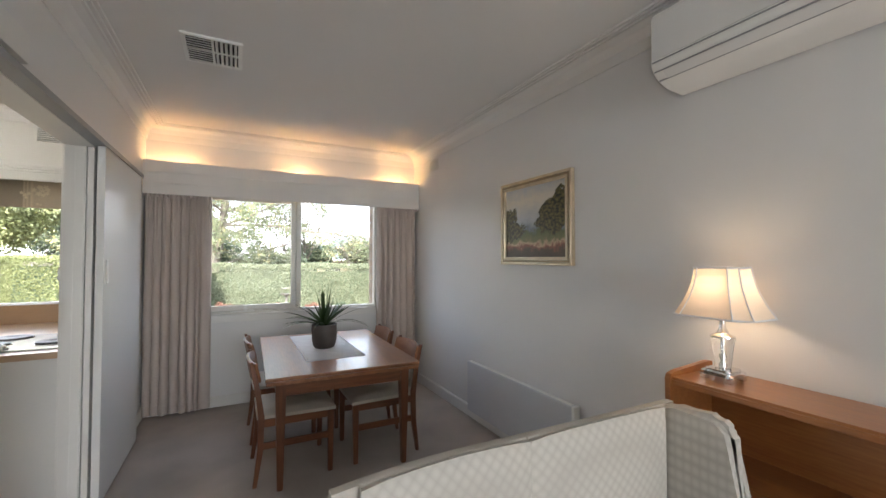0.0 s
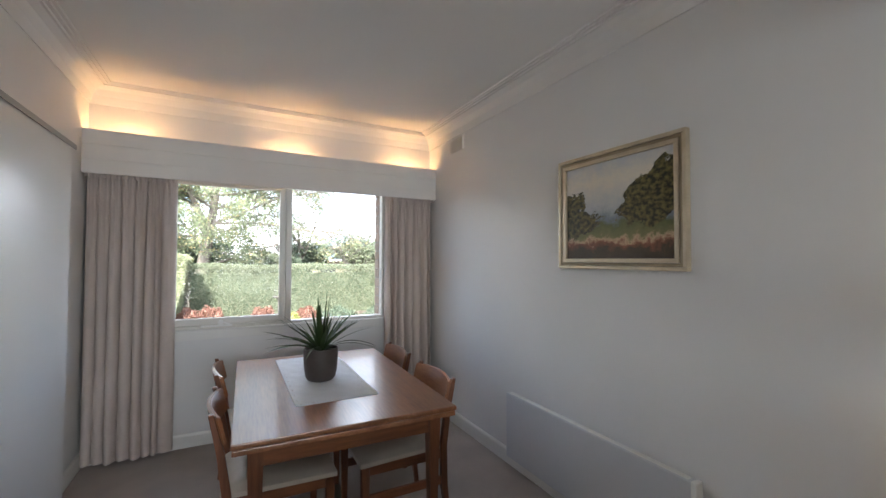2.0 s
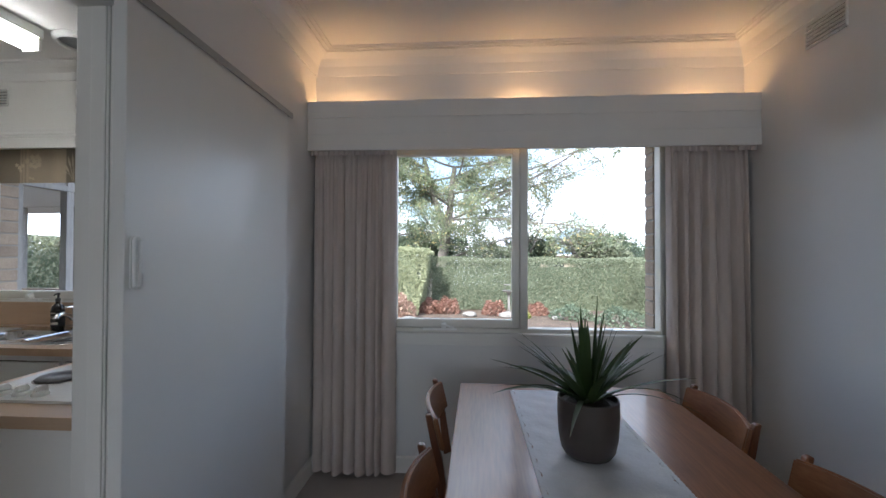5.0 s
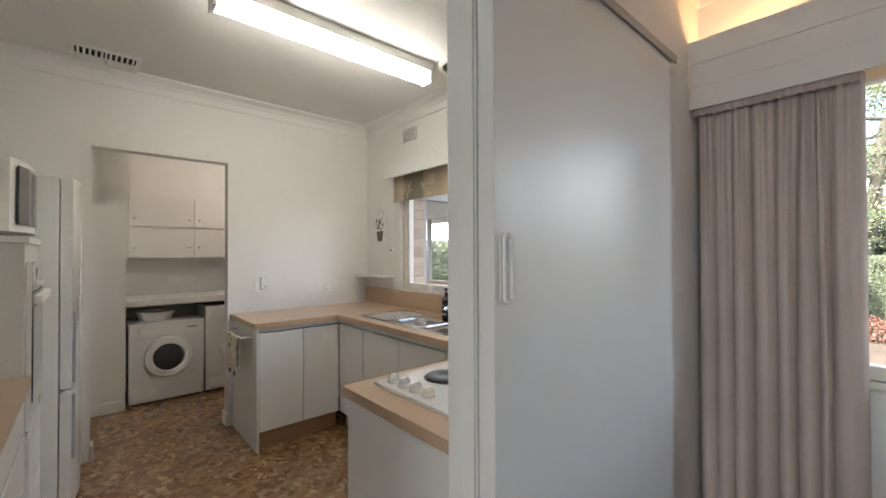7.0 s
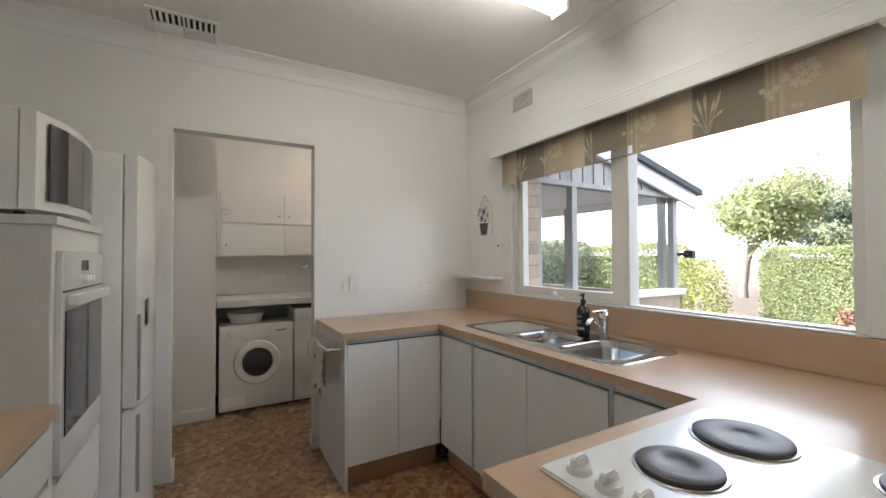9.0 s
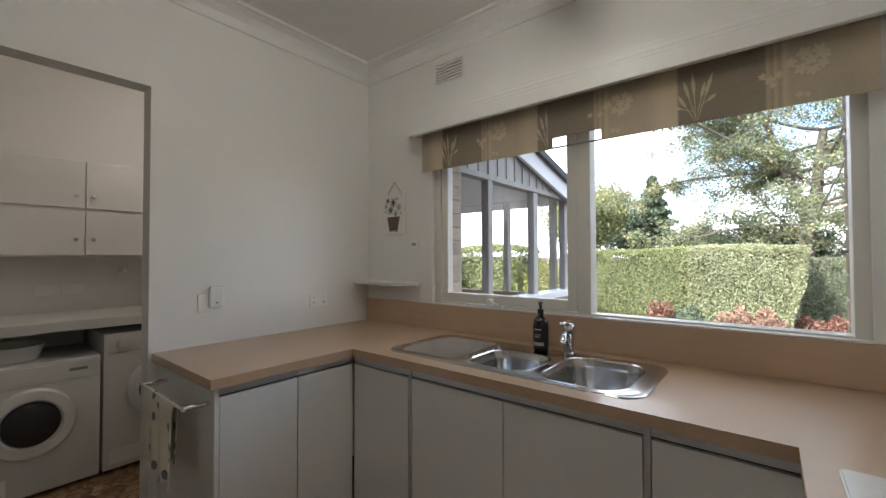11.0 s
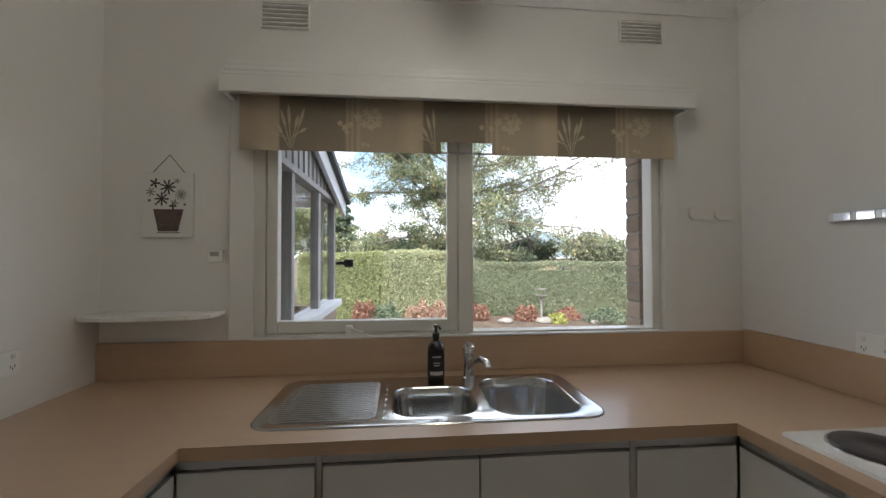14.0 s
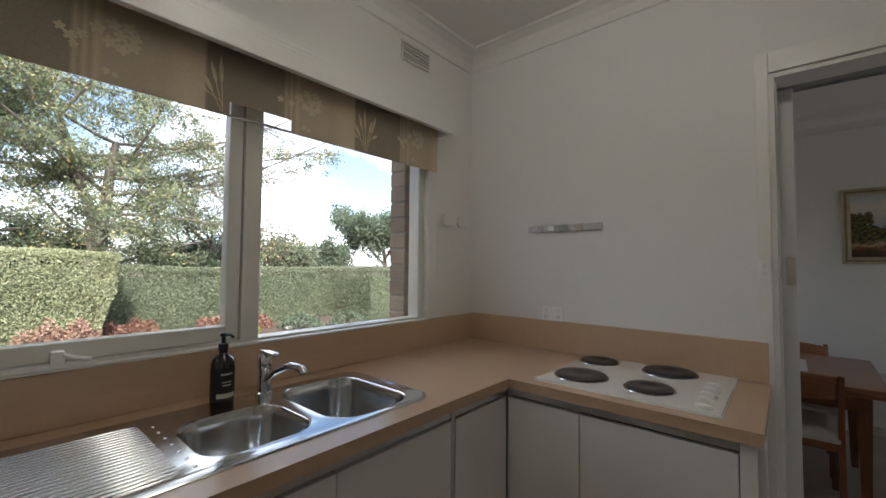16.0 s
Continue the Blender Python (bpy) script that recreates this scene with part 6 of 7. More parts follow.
def front_loader(name, y0, y1, h, label, dial_low):
    d = thing(name, (LX - 0.28, (y0 + y1) / 2, 0), label, "washing machine" if dial_low else "dryer")
    part("case", boxes((LX - 0.55, y0, 0.02, LX, y1, h), r=0.008), "enamel", d, smooth=True)
    for fy in (y0 + 0.04, y1 - 0.04):
        for fx in (LX - 0.5, LX - 0.05):
            part("foot", cone(bmesh.new(), fx, fy, 0, 0.02, 0.02, 0.0205, 10), "black", d)
    cy, cz = (y0 + y1) / 2, h * 0.56
    part("door_ring", lathe_x(LX + 0.0005, cy, cz, [(0.186, 0), (0.186, 0.012), (0.176, 0.026), (0.13, 0.032), (0.122, 0.018)]), "plastic", d, smooth=True)
    part("door_glass", lathe_x(LX + 0.0005, cy, cz, [(0.124, 0.012), (0.112, 0.03), (0.066, 0.042), (0.004, 0.045)]), "smoke", d, "dark round door glass", True)
    part("control_strip", boxes((LX + 0.0003, y0 + 0.01, h - 0.115, LX + 0.004, y1 - 0.01, h - 0.018), r=0.001), "plastic", d)
    part("badge", boxes((LX + 0.0042, y1 - 0.14, h - 0.07, LX + 0.0052, y1 - 0.06, h - 0.055)), "grey", d)
    part("dial", lathe_x(LX + 0.0042, y0 + 0.09, h - 0.065, [(0.026, 0), (0.024, 0.012), (0.004, 0.014)]), "plastic", d, smooth=True)
    part("kick_flap", boxes((LX + 0.0003, y0 + 0.03, 0.05, LX + 0.003, y0 + 0.20, 0.14), r=0.001), "plastic", d)
    return d


def lathe_x(x, y, z, prof, n=36):
    bm = bmesh.new()
    rings = [[bm.verts.new((x + h, y + r * math.cos(2 * math.pi * i / n), z + r * math.sin(2 * math.pi * i / n))) for i in range(n)] for r, h in prof]
    for a, b in zip(rings, rings[1:]):
        for i in range(n):
            bm.faces.new((a[i], a[(i + 1) % n], b[(i + 1) % n], b[i]))
    bm.faces.new(rings[-1])
    return bm


front_loader("tumble_dryer", 2.918, 3.50, 0.728, "low white front-loading dryer under the laundry bench", False)
front_loader("washing_machine", 3.512, 4.10, 0.842, "white front-loading washing machine under the laundry bench", True)
basin_ = thing("plastic_basin", (-4.6, 3.15, 0.73), "white plastic basin resting on the dryer", "basin")
part("bowl", lathe(bmesh.new(), [(0.10, 0.0), (0.12, 0.004), (0.15, 0.085), (0.156, 0.09), (0.15, 0.088), (0.118, 0.01), (0.004, 0.008)], -4.55, 3.13, 0.7285, 30), "plastic", basin_, smooth=True)
one("laundry_bench", boxes((-4.945, 2.90, 0.888, LX + 0.012, 4.195, 0.946), r=0.003), "cab", "white laminate laundry bench over the machines", "worktop", smooth=False)
lc = thing("laundry_cupboard", (-4.8, 3.5, 1.3), "white two-row laundry wall cupboard with small knobs", "cupboard")
part("carcass", boxes((-4.948, 2.90, 1.312, -4.67, 4.195, 1.95)), "gloss", lc)
for z0, z1 in ((1.325, 1.60), (1.625, 1.925)):
    for y0, y1, kys in ((2.93, 3.462, (2.97, 3.42)), (3.468, 4.17, (3.505, 4.1))):
        dr = part("cupboard_door", boxes((-4.6695, y0, z0, -4.652, y1, z1), r=0.002), "gloss", lc)
        for ky in kys:
            part("knob", lathe_x(-4.652, ky, z0 + 0.10 if z0 < 1.5 else z0 + 0.075, [(0.008, 0), (0.012, 0.01), (0.010, 0.018), (0.003, 0.02)], 14), "chrome", dr, smooth=True)
tapl = thing("laundry_tap", (-4.94, 3.62, 1.2), "chrome laundry tap on the wall", "tap")
part("body", lathe_x(-4.9495, 3.72, 1.205, [(0.028, 0), (0.026, 0.006), (0.014, 0.012), (0.014, 0.05), (0.02, 0.055), (0.018, 0.075), (0.004, 0.077)], 18), "chrome", tapl, smooth=True)
pl_ = thing("laundry_power_point", (-4.95, 3.4, 1.1), "white power points above the laundry bench", "power point", "white electrical fittings")
for ya in (3.27, 3.40):
    part("plate", boxes((-4.9495, ya, 1.06, -4.941, ya + 0.115, 1.13), r=0.002), "plastic", pl_)
# fitting added for the unseen laundry lamp; its shape is assumed
lb = thing("laundry_ceiling_light", (-3.9, 3.9, CEIL), "round ceiling light, switched on, assumed out of view in the laundry", "ceiling light")
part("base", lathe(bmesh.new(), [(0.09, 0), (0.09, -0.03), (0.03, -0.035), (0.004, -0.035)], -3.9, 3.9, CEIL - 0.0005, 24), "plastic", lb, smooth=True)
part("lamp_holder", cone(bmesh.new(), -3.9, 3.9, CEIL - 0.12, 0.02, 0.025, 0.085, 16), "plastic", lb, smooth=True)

# ---------------------------------------------------------------- outside
GZ = -0.4
fixed("ground", boxes((-400, -400, GZ - 0.5, 400, 900, GZ)), "soilbed", "dark mulched garden ground reaching into the distance", "ground")
# unseen slab over the whole house, added to stop sun and sky leaking in
fixed("roof_1", boxes((-6.0, -5.4, 2.72, 3.2, 5.45, 2.9)), "gutter", "plain unseen house roof with eaves, added to keep stray light out", "roof")
fixed("eave_lining", boxes((-2.75, YN + 0.27, 2.5, 3.2, 5.45, 2.53)), "fascia", "white eave lining outside the windows", "eave")
fixed("wall_outer_west", boxes((-6.0, -4.6, -0.5, -5.12, YN + 0.1, 2.71)), "mortar", "plain outer wall beyond the laundry", "wall")
fixed("wall_outer_south", boxes((-5.11, -4.6, -0.5, KR - 0.005, 0.55, 2.71)), "mortar", "plain walls closing the house", "wall")
BY0, BY1 = YN + 0.13, YN + 0.24
skin = holed(-0.735, XR + 0.2, GZ, 2.5, DIN[0] - 0.005, DIN[1] - 0.03, DIN[2] - 0.05, DIN[3], BY0, BY1)
for row in holed(-3.4, -0.735, GZ, 2.5, KIT[0] + 0.01, KIT[1] - 0.03, KIT[2] - 0.06, KIT[3], BY0, BY1), :
    tmp = bpy.data.meshes.new("tmp")
    row.to_mesh(tmp)
    row.free()
    skin.from_mesh(tmp)
    bpy.data.meshes.remove(tmp)
brickwall = fixed("wall_brick", skin, "mortar", "cream brick outer skin of the house", "wall")
mesh_brick = None
for xc, z0, z1 in ((KIT[1] - 0.03, 0.98, 2.0), (DIN[1] - 0.03, 0.80, 2.04), (KIT[0] + 0.01, 0.98, 2.0)):
    zc, course = z0, 0
    while zc < z1:
        s = 1 if xc > KIT[0] + 0.1 else -1
        bm = bmesh.new()
        box(bm, -0.004, 0, 0, 0.105, BY1 - BY0 + 0.008, 0.075, 0.003, 1)
        if s < 0:
            bmesh.ops.scale(bm, vec=(-1, 1, 1), verts=bm.verts)
        bmesh.ops.translate(bm, vec=(xc - s * 0.003, BY0 - 0.004, zc), verts=bm.verts)
        part("brick", bm, "brick", brickwall)
        zc += 0.086
        course += 1


def leaves(name, points, normals, size, material, parent=None, seed=0, flat=0.5):
    """Many small leaf blades as one mesh."""
    rng = np.random.RandomState(seed)
    p = np.asarray(points, dtype=float)
    k = len(p)
    nrm = np.asarray(normals, dtype=float) * flat + rng.normal(size=(k, 3)) * (1 - flat)
    nrm /= np.linalg.norm(nrm, axis=1)[:, None] + 1e-9
    ref = rng.normal(size=(k, 3))
    a = np.cross(nrm, ref)
    a /= np.linalg.norm(a, axis=1)[:, None] + 1e-9
    b = np.cross(nrm, a)
    s = size * rng.uniform(0.6, 1.35, size=(k, 1))
    verts = np.stack([p - a * s, p - b * s * 0.42 + nrm * s * 0.1, p + a * s, p + b * s * 0.42 + nrm * s * 0.1], axis=1).reshape(-1, 3)
    base = PLACE[parent.name] if parent else Vector((0, 0, 0))
    verts -= np.array(base)
    mesh = bpy.data.meshes.new(name)
    mesh.from_pydata(verts.tolist(), [], np.arange(4 * k).reshape(k, 4).tolist())
    mesh.materials.append(M[material])
    ob = new(name, mesh)
    ob.parent = parent
    PLACE[ob.name] = base
    return ob


def hedge(x0, y0, x1, y1, top, material, label, per_m2, size, seed, name="hedge", batter=0.0):
    """Clipped hedge: a dark inner mass under a skin of small leaves, with softly rounded shoulders."""
    rng = np.random.RandomState(seed)
    root = thing(name, ((x0 + x1) / 2, (y0 + y1) / 2, GZ), label, "hedge", "clipped garden hedges")
    core = bmesh.new()
    box(core, x0 + 0.28, y0 + 0.28, GZ, x1 - 0.28, y1 - 0.28, top - 0.28)
    part("core", core, "conifer", root)
    h = top - GZ
    pts, nrm = [], []

    def bulge(a, b):
        return 0.045 * np.sin(a * 2.1 + seed) + 0.03 * np.sin(b * 3.4 + a * 1.3) + 0.018 * np.sin(a * 9 + b * 7 + seed)

    def shoulder(v):
        # how far the face leans back near the top
        return 0.16 * np.clip((v - 0.82) / 0.18, 0, 1) ** 2

    for axis, area in (("front", (x1 - x0) * h), ("top", (x1 - x0) * (y1 - y0)), ("left", (y1 - y0) * h), ("right", (y1 - y0) * h)):
        k = int(area * per_m2)
        u, v, d = rng.rand(k), rng.rand(k), np.abs(rng.normal(size=k)) * 0.05
        if axis == "front":
            x, z = x0 + u * (x1 - x0), GZ + v * h
            x = x + batter * (v - 0.5) * u
            p = np.stack([x, y0 + d + shoulder(v) - bulge(x, z), z], 1)
            n = (0, -1, 0.25)
        elif axis == "top":
            x, y = x0 + u * (x1 - x0), y0 + v * (y1 - y0)
            edge = np.minimum(np.minimum(x - x0, x1 - x), np.minimum(y - y0, y1 - y))
            p = np.stack([x + batter * 0.5 * u, y, top - d + bulge(x, y) * 0.7 - 0.10 * np.clip(1 - edge / 0.18, 0, 1) ** 2], 1)
            n = (0, 0, 1)
        else:
            y, z = y0 + u * (y1 - y0), GZ + v * h
            o = (d + shoulder(v) - bulge(y, z)) * (1 if axis == "left" else -1)
            p = np.stack([(x0 if axis == "left" else x1 + batter * (v - 0.5)) + o, y, z], 1)
            n = (-1 if axis == "left" else 1, 0, 0.25)
        pts.append(p)
        nrm += [n] * k
    leaves("foliage", np.concatenate(pts), nrm, size, material, root, seed, 0.45)


hedge(-4.9, 13.6, -2.55, 15.2, 1.5, "hedge_g", "tall yellow-green clipped hedge block", 3200, 0.026, 1)
hedge(-2.7, 13.55, -0.75, 15.2, 1.53, "hedge_l", "tall clipped hedge block with its sunlight put into pale leaves", 3200, 0.026, 6, batter=0.35)
hedge(-0.95, 14.9, 6.6, 16.0, 1.22, "hedge", "long dense clipped green hedge", 3000, 0.026, 2)
hedge(5.35, 13.0, 8.2, 14.95, 1.22, "hedge", "clipped hedge corner at the garden edge", 2400, 0.027, 3)
hedge(-12.5, 12.0, -6.2, 13.4, 1.6, "hedge_g", "clipped hedge behind the sunroom", 700, 0.05, 4)
hedge(-9.4, 5.5, -8.2, 12.0, 1.7, "hedge", "clipped side hedge beyond the sunroom", 700, 0.05, 7)


def shrub(x, y, r, h, material, label, seed, n=700, size=0.045):
    root = thing("shrub", (x, y, GZ), label, "shrub", "garden shrubs")
    rng = np.random.RandomState(seed)
    st = bmesh.new()
    for i in range(5):
        a = rng.rand() * 6.28
        tube(st, [(x, y, GZ), (x + 0.5 * r * math.cos(a), y + 0.5 * r * math.sin(a), GZ + 0.6 * h)], 0.012, 5, 0.005)
    part("stem", st, "bark", root)
    d = rng.normal(size=(n, 3))
    d /= np.linalg.norm(d, axis=1)[:, None]
    d[:, 2] = np.abs(d[:, 2])
    rad = 0.72 + 0.32 * rng.rand(n, 1) + 0.10 * np.sin(d[:, :1] * 7 + seed)
    p = d * rad * np.array([[r, r, h]]) + np.array([[x, y, GZ]])
    leaves("foliage", p, d, size, material, root, seed, 0.4)


for i, (sx, sy, sr, shh, mt, lb) in enumerate((
        (-3.12, 12.9, 0.36, 0.72, "redleaf", "small red-leaved garden shrub"), (-2.58, 12.85, 0.40, 0.66, "conifer", "round clipped dark green shrub"),
        (-1.75, 12.9, 0.42, 0.66, "redpale", "low pinkish-red garden shrub"), (-1.3, 12.95, 0.40, 0.66, "redpale", "low pinkish-red garden shrub"),
        (-0.62, 14.2, 0.34, 0.44, "redleaf", "low red-leaved garden shrub"), (-0.1, 14.25, 0.38, 0.46, "redleaf", "low red-leaved garden shrub"),
        (1.25, 14.0, 0.38, 0.40, "redleaf", "small red-leaved garden shrub"), (1.95, 13.5, 0.28, 0.26, "hedge_y", "small golden garden shrub"), (2.5, 14.1, 0.32, 0.34, "redleaf", "small red-leaved garden shrub"),
        (3.3, 13.4, 0.55, 0.36, "conifer", "low spreading green shrub"), (4.3, 12.6, 0.6, 0.42, "conifer", "low spreading green shrub"), (-5.6, 12.3, 0.7, 1.75, "hedge_y", "tall golden-leaved garden shrub"))):
    shrub(sx, sy, sr, shh, mt, lb, 30 + i, int(900 * max(1, shh * 2)))

for i, (sx, sy, ss) in enumerate(((0.55, 13.6, 0.15), (1.6, 13.5, 0.17), (2.9, 13.2, 0.12), (-1.0, 12.4, 0.18))):
    bm = bmesh.new()
    bmesh.ops.create_icosphere(bm, subdivisions=3, radius=1)
    for v in bm.verts:
        v.co *= 1 + 0.18 * noise.noise(v.co * 1.6 + Vector((i * 7, 0, 0)))
    bmesh.ops.transform(bm, matrix=Matrix.Translation((sx, sy, GZ + ss * 0.35)) @ Matrix.Diagonal((ss * 1.4, ss, ss * 0.6, 1)), verts=bm.verts)
    one("garden_stone", bm, "stone", "rounded pale stone in the garden bed", "stone", "garden stones")
BX, BY = 1.68, 14.0
bb = thing("bird_bath", (BX, BY, GZ), "pale grey stone bird feeder table on a pedestal", "bird bath")
part("pedestal", lathe(bmesh.new(), [(0.10, 0), (0.10, 0.03), (0.045, 0.06), (0.035, 0.35), (0.045, 0.60), (0.07, 0.64)], BX, BY, GZ, 16), "stone", bb, smooth=True)
part("dish", lathe(bmesh.new(), [(0.06, 0.64), (0.17, 0.67), (0.19, 0.70), (0.17, 0.70), (0.05, 0.67)], BX, BY, GZ, 24), "stone", bb, smooth=True)
for s in (-1, 1):
    part("post", tube(bmesh.new(), [(BX + 0.12 * s, BY, GZ + 0.70), (BX + 0.12 * s, BY, GZ + 0.86)], 0.009, 6), "stone", bb)
part("canopy", boxes((BX - 0.15, BY - 0.09, GZ + 0.86, BX + 0.15, BY + 0.09, GZ + 0.878), r=0.005), "stone", bb)


def tree(name, x, y, height, spread, n_leaf, size, material, label, seed, bare=0.0, trunk_r=0.2, first=0.25, category="tree", droop=0.0, reach=1.0):
    """Tapered trunk with forking limbs; leaves cluster on the twigs."""
    rng = random.Random(seed)
    root = thing(name, (x, y, GZ), label, category)
    wood = bmesh.new()
    tips = []

    def grow(p, d, length, r, level):
        pts = [p]
        steps = 5
        for i in range(steps):
            d = (d + Vector((rng.uniform(-1, 1), rng.uniform(-1, 1), rng.uniform(-0.5, 0.9) - droop)) * 0.20).normalized()
            pts.append(pts[-1] + d * length / steps)
        tube(wood, pts, r, 6 if level else 10, r * 0.55)
        if level >= 2:
            tips.extend(pts[2:])
        if level == 4:
            return
        kids = (5, 4, 3, 3)[level]
        for i in range(kids):
            t = pts[rng.randint(2, steps)] if level else pts[max(2, steps - i // 2)]
            a = rng.uniform(0, 6.283)
            out_v = Vector((math.cos(a), math.sin(a), rng.uniform(0.05, 0.7) - droop))
            nd = (d * 0.55 + out_v * spread).normalized()
            grow(t, nd, length * rng.uniform(0.55, 0.8) * (reach if level == 0 else 1.0), r * (0.52 if level else 0.5), level + 1)
    grow(Vector((x, y, GZ)), Vector((0.08, 0, 1)), height * (first + 0.12), trunk_r, 0)
    part("trunk", wood, "bark", root, smooth=True)
    nr = np.random.RandomState(seed)
    tips = np.array([tuple(t) for t in tips])
    keep = tips[nr.rand(len(tips)) >= bare]
    if n_leaf and len(keep):
        pick = keep[nr.randint(0, len(keep), n_leaf)]
        p = pick + nr.normal(size=(n_leaf, 3)) * 0.20 * height / 6
        p[:, 2] -= np.abs(nr.normal(size=n_leaf)) * 0.05 * height
        leaves("crown", p, nr.normal(size=(n_leaf, 3)), size, material, root, seed, 0.3)
    return root


def spreading_tree(x, y, seed, n_leaf, size, material, label):
    """Leaning trunk, long level limbs and fine twigs; leaves thin out towards the eastern side."""
    rng = random.Random(seed)
    root = thing("tree", (x, y, GZ), label, "tree")
    wood = bmesh.new()
    twigs = []

    def run(p, d, length, r0, r1, bend, lift, steps):
        pts = [p]
        for _ in range(steps):
            d = (d + Vector((rng.uniform(-1, 1), rng.uniform(-1, 1), rng.uniform(-1, 1) + lift)) * bend).normalized()
            pts.append(pts[-1] + d * length / steps)
        return pts, d

    stem, up = run(Vector((x, y, GZ)), Vector((0.16, 0, 1)), 5.2, 0.24, 0.1, 0.07, 0.4, 10)
    tube(wood, stem, 0.25, 12, 0.09)
    fork, _ = run(stem[5], Vector((-0.5, -0.15, 1)), 4.2, 0.12, 0.05, 0.09, 0.5, 8)
    tube(wood, fork, 0.14, 10, 0.05)
    starts = [stem[k] for k in (3, 4, 4, 5, 5, 6, 6, 7, 7, 8, 8, 9, 10, 10)] + [fork[k] for k in (2, 3, 4, 5, 6, 7, 8, 8)]
    boughs = [(p, i * 2.399 + rng.uniform(-0.3, 0.3), rng.uniform(0.05, 0.55), rng.uniform(3.2, 6.6), 13) for i, p in enumerate(starts)]
    # long boughs that reach out to the east
    boughs += [(stem[6], -0.12, 0.22, 7.4, 19), (stem[7], 0.1, 0.34, 7.0, 18), (stem[8], -0.25, 0.18, 6.6, 18), (stem[9], 0.0, 0.28, 7.2, 18)]
    for p, a, rise, reach_m, n_side in boughs:
        limb, _ = run(p, Vector((math.cos(a), math.sin(a) * 0.8, rise)).normalized(), reach_m, 0.07, 0.02, 0.13, 0.12, 9)
        tube(wood, limb, 0.05, 7, 0.012)
        for _ in range(n_side):
            q = limb[rng.randint(2, 9)]
            b = rng.uniform(0, 6.283)
            side, _ = run(q, Vector((math.cos(b), math.sin(b), rng.uniform(-0.45, 0.5))).normalized(), rng.uniform(0.8, 1.9), 0.02, 0.006, 0.22, -0.05, 6)
            tube(wood, side, 0.016, 5, 0.005)
            for _ in range(5):
                g = side[rng.randint(1, 6)]
                c = rng.uniform(0, 6.283)
                twig, _ = run(g, Vector((math.cos(c), math.sin(c), rng.uniform(-0.6, 0.4))).normalized(), rng.uniform(0.35, 0.8), 0.006, 0.002, 0.25, -0.1, 4)
                tube(wood, twig, 0.0075, 4, 0.003)
                share = 1.0 if twig[0].x < x + 1.0 else max(0.3, 1 - 0.3 * (twig[0].x - x - 1.0))
                if rng.random() < share:
                    twigs.append(twig)
    part("trunk", wood, "bark", root, smooth=True)
    nr = np.random.RandomState(seed)
    t = np.array([[tuple(v) for v in tw] for tw in twigs])
    pick, seg, f = nr.randint(0, len(t), n_leaf), nr.randint(0, 4, n_leaf), nr.rand(n_leaf, 1)
    p = t[pick, seg] * (1 - f) + t[pick, seg + 1] * f + nr.normal(size=(n_leaf, 3)) * 0.11
    p[:, 2] -= np.abs(nr.normal(size=n_leaf)) * 0.05
    leaves("crown", p, nr.normal(size=(n_leaf, 3)), size, material, root, seed, 0.3)
    return root


spreading_tree(-0.75, 17.6, 5, 95000, 0.045, "autumn", "large spreading tree with green and yellowing leaves")
tree("tree", 4.75, 18.2, 4.6, 1.1, 1500, 0.05, "autumn", "small half-bare forked tree with few leaves", 14, 0.55, 0.07, 0.18, reach=1.3)
tree("tree", 2.6, 19.4, 5.4, 1.0, 3500, 0.05, "autumn", "slender bare-branched tree behind the hedge", 15, 0.5, 0.09, 0.3)


def conifer(x, y, h, r, n, material, label, seed, name="conifer_tree", base=0.3):
    root = thing(name, (x, y, GZ), label, "tree")
    part("trunk", cone(bmesh.new(), x, y, GZ, 0.16, 0.03, h * 0.95, 10), "bark", root, smooth=True)
    rng = np.random.RandomState(seed)
    t = rng.rand(n) ** 0.7
    layer = 0.82 + 0.18 * np.sin(t * 58 + 2.0 * np.sin(t * 9))
    a = rng.rand(n) * 6.283
    lump = 0.75 + 0.2 * np.sin(a * 5 + t * 23 + seed) + 0.2 * rng.rand(n)
    rad = r * ((1 - t) ** 0.8 + 0.05) * layer * lump * (0.45 + 0.55 * rng.rand(n) ** 0.35)
    p = np.stack([x + rad * np.cos(a), y + rad * np.sin(a), GZ + base + t * (h - base) - 0.12 * rad], 1)
    d = np.stack([np.cos(a), np.sin(a), 0.3 + 0 * a], 1)
    leaves("crown", p, d, 0.11, material, root, seed, 0.35)


tree("leafy_tree", -8.6, 21.5, 6.6, 0.8, 22000, 0.085, "hedge_g", "tall dense green garden tree", 41, 0.0, 0.16, 0.24)
tree("leafy_tree", -6.3, 25.5, 5.4, 0.8, 9000, 0.10, "conifer", "grey-green tree beyond the hedge", 42, 0.1, 0.12, 0.24)
conifer(-5.6, 24.5, 5.6, 1.9, 9000, "conifer", "dark layered conifer beyond the hedge", 43)
tree("pine_tree", 15.6, 24.0, 7.2, 0.85, 22000, 0.10, "conifer", "broad dark pine beyond the hedge", 44, 0.0, 0.2, 0.26)
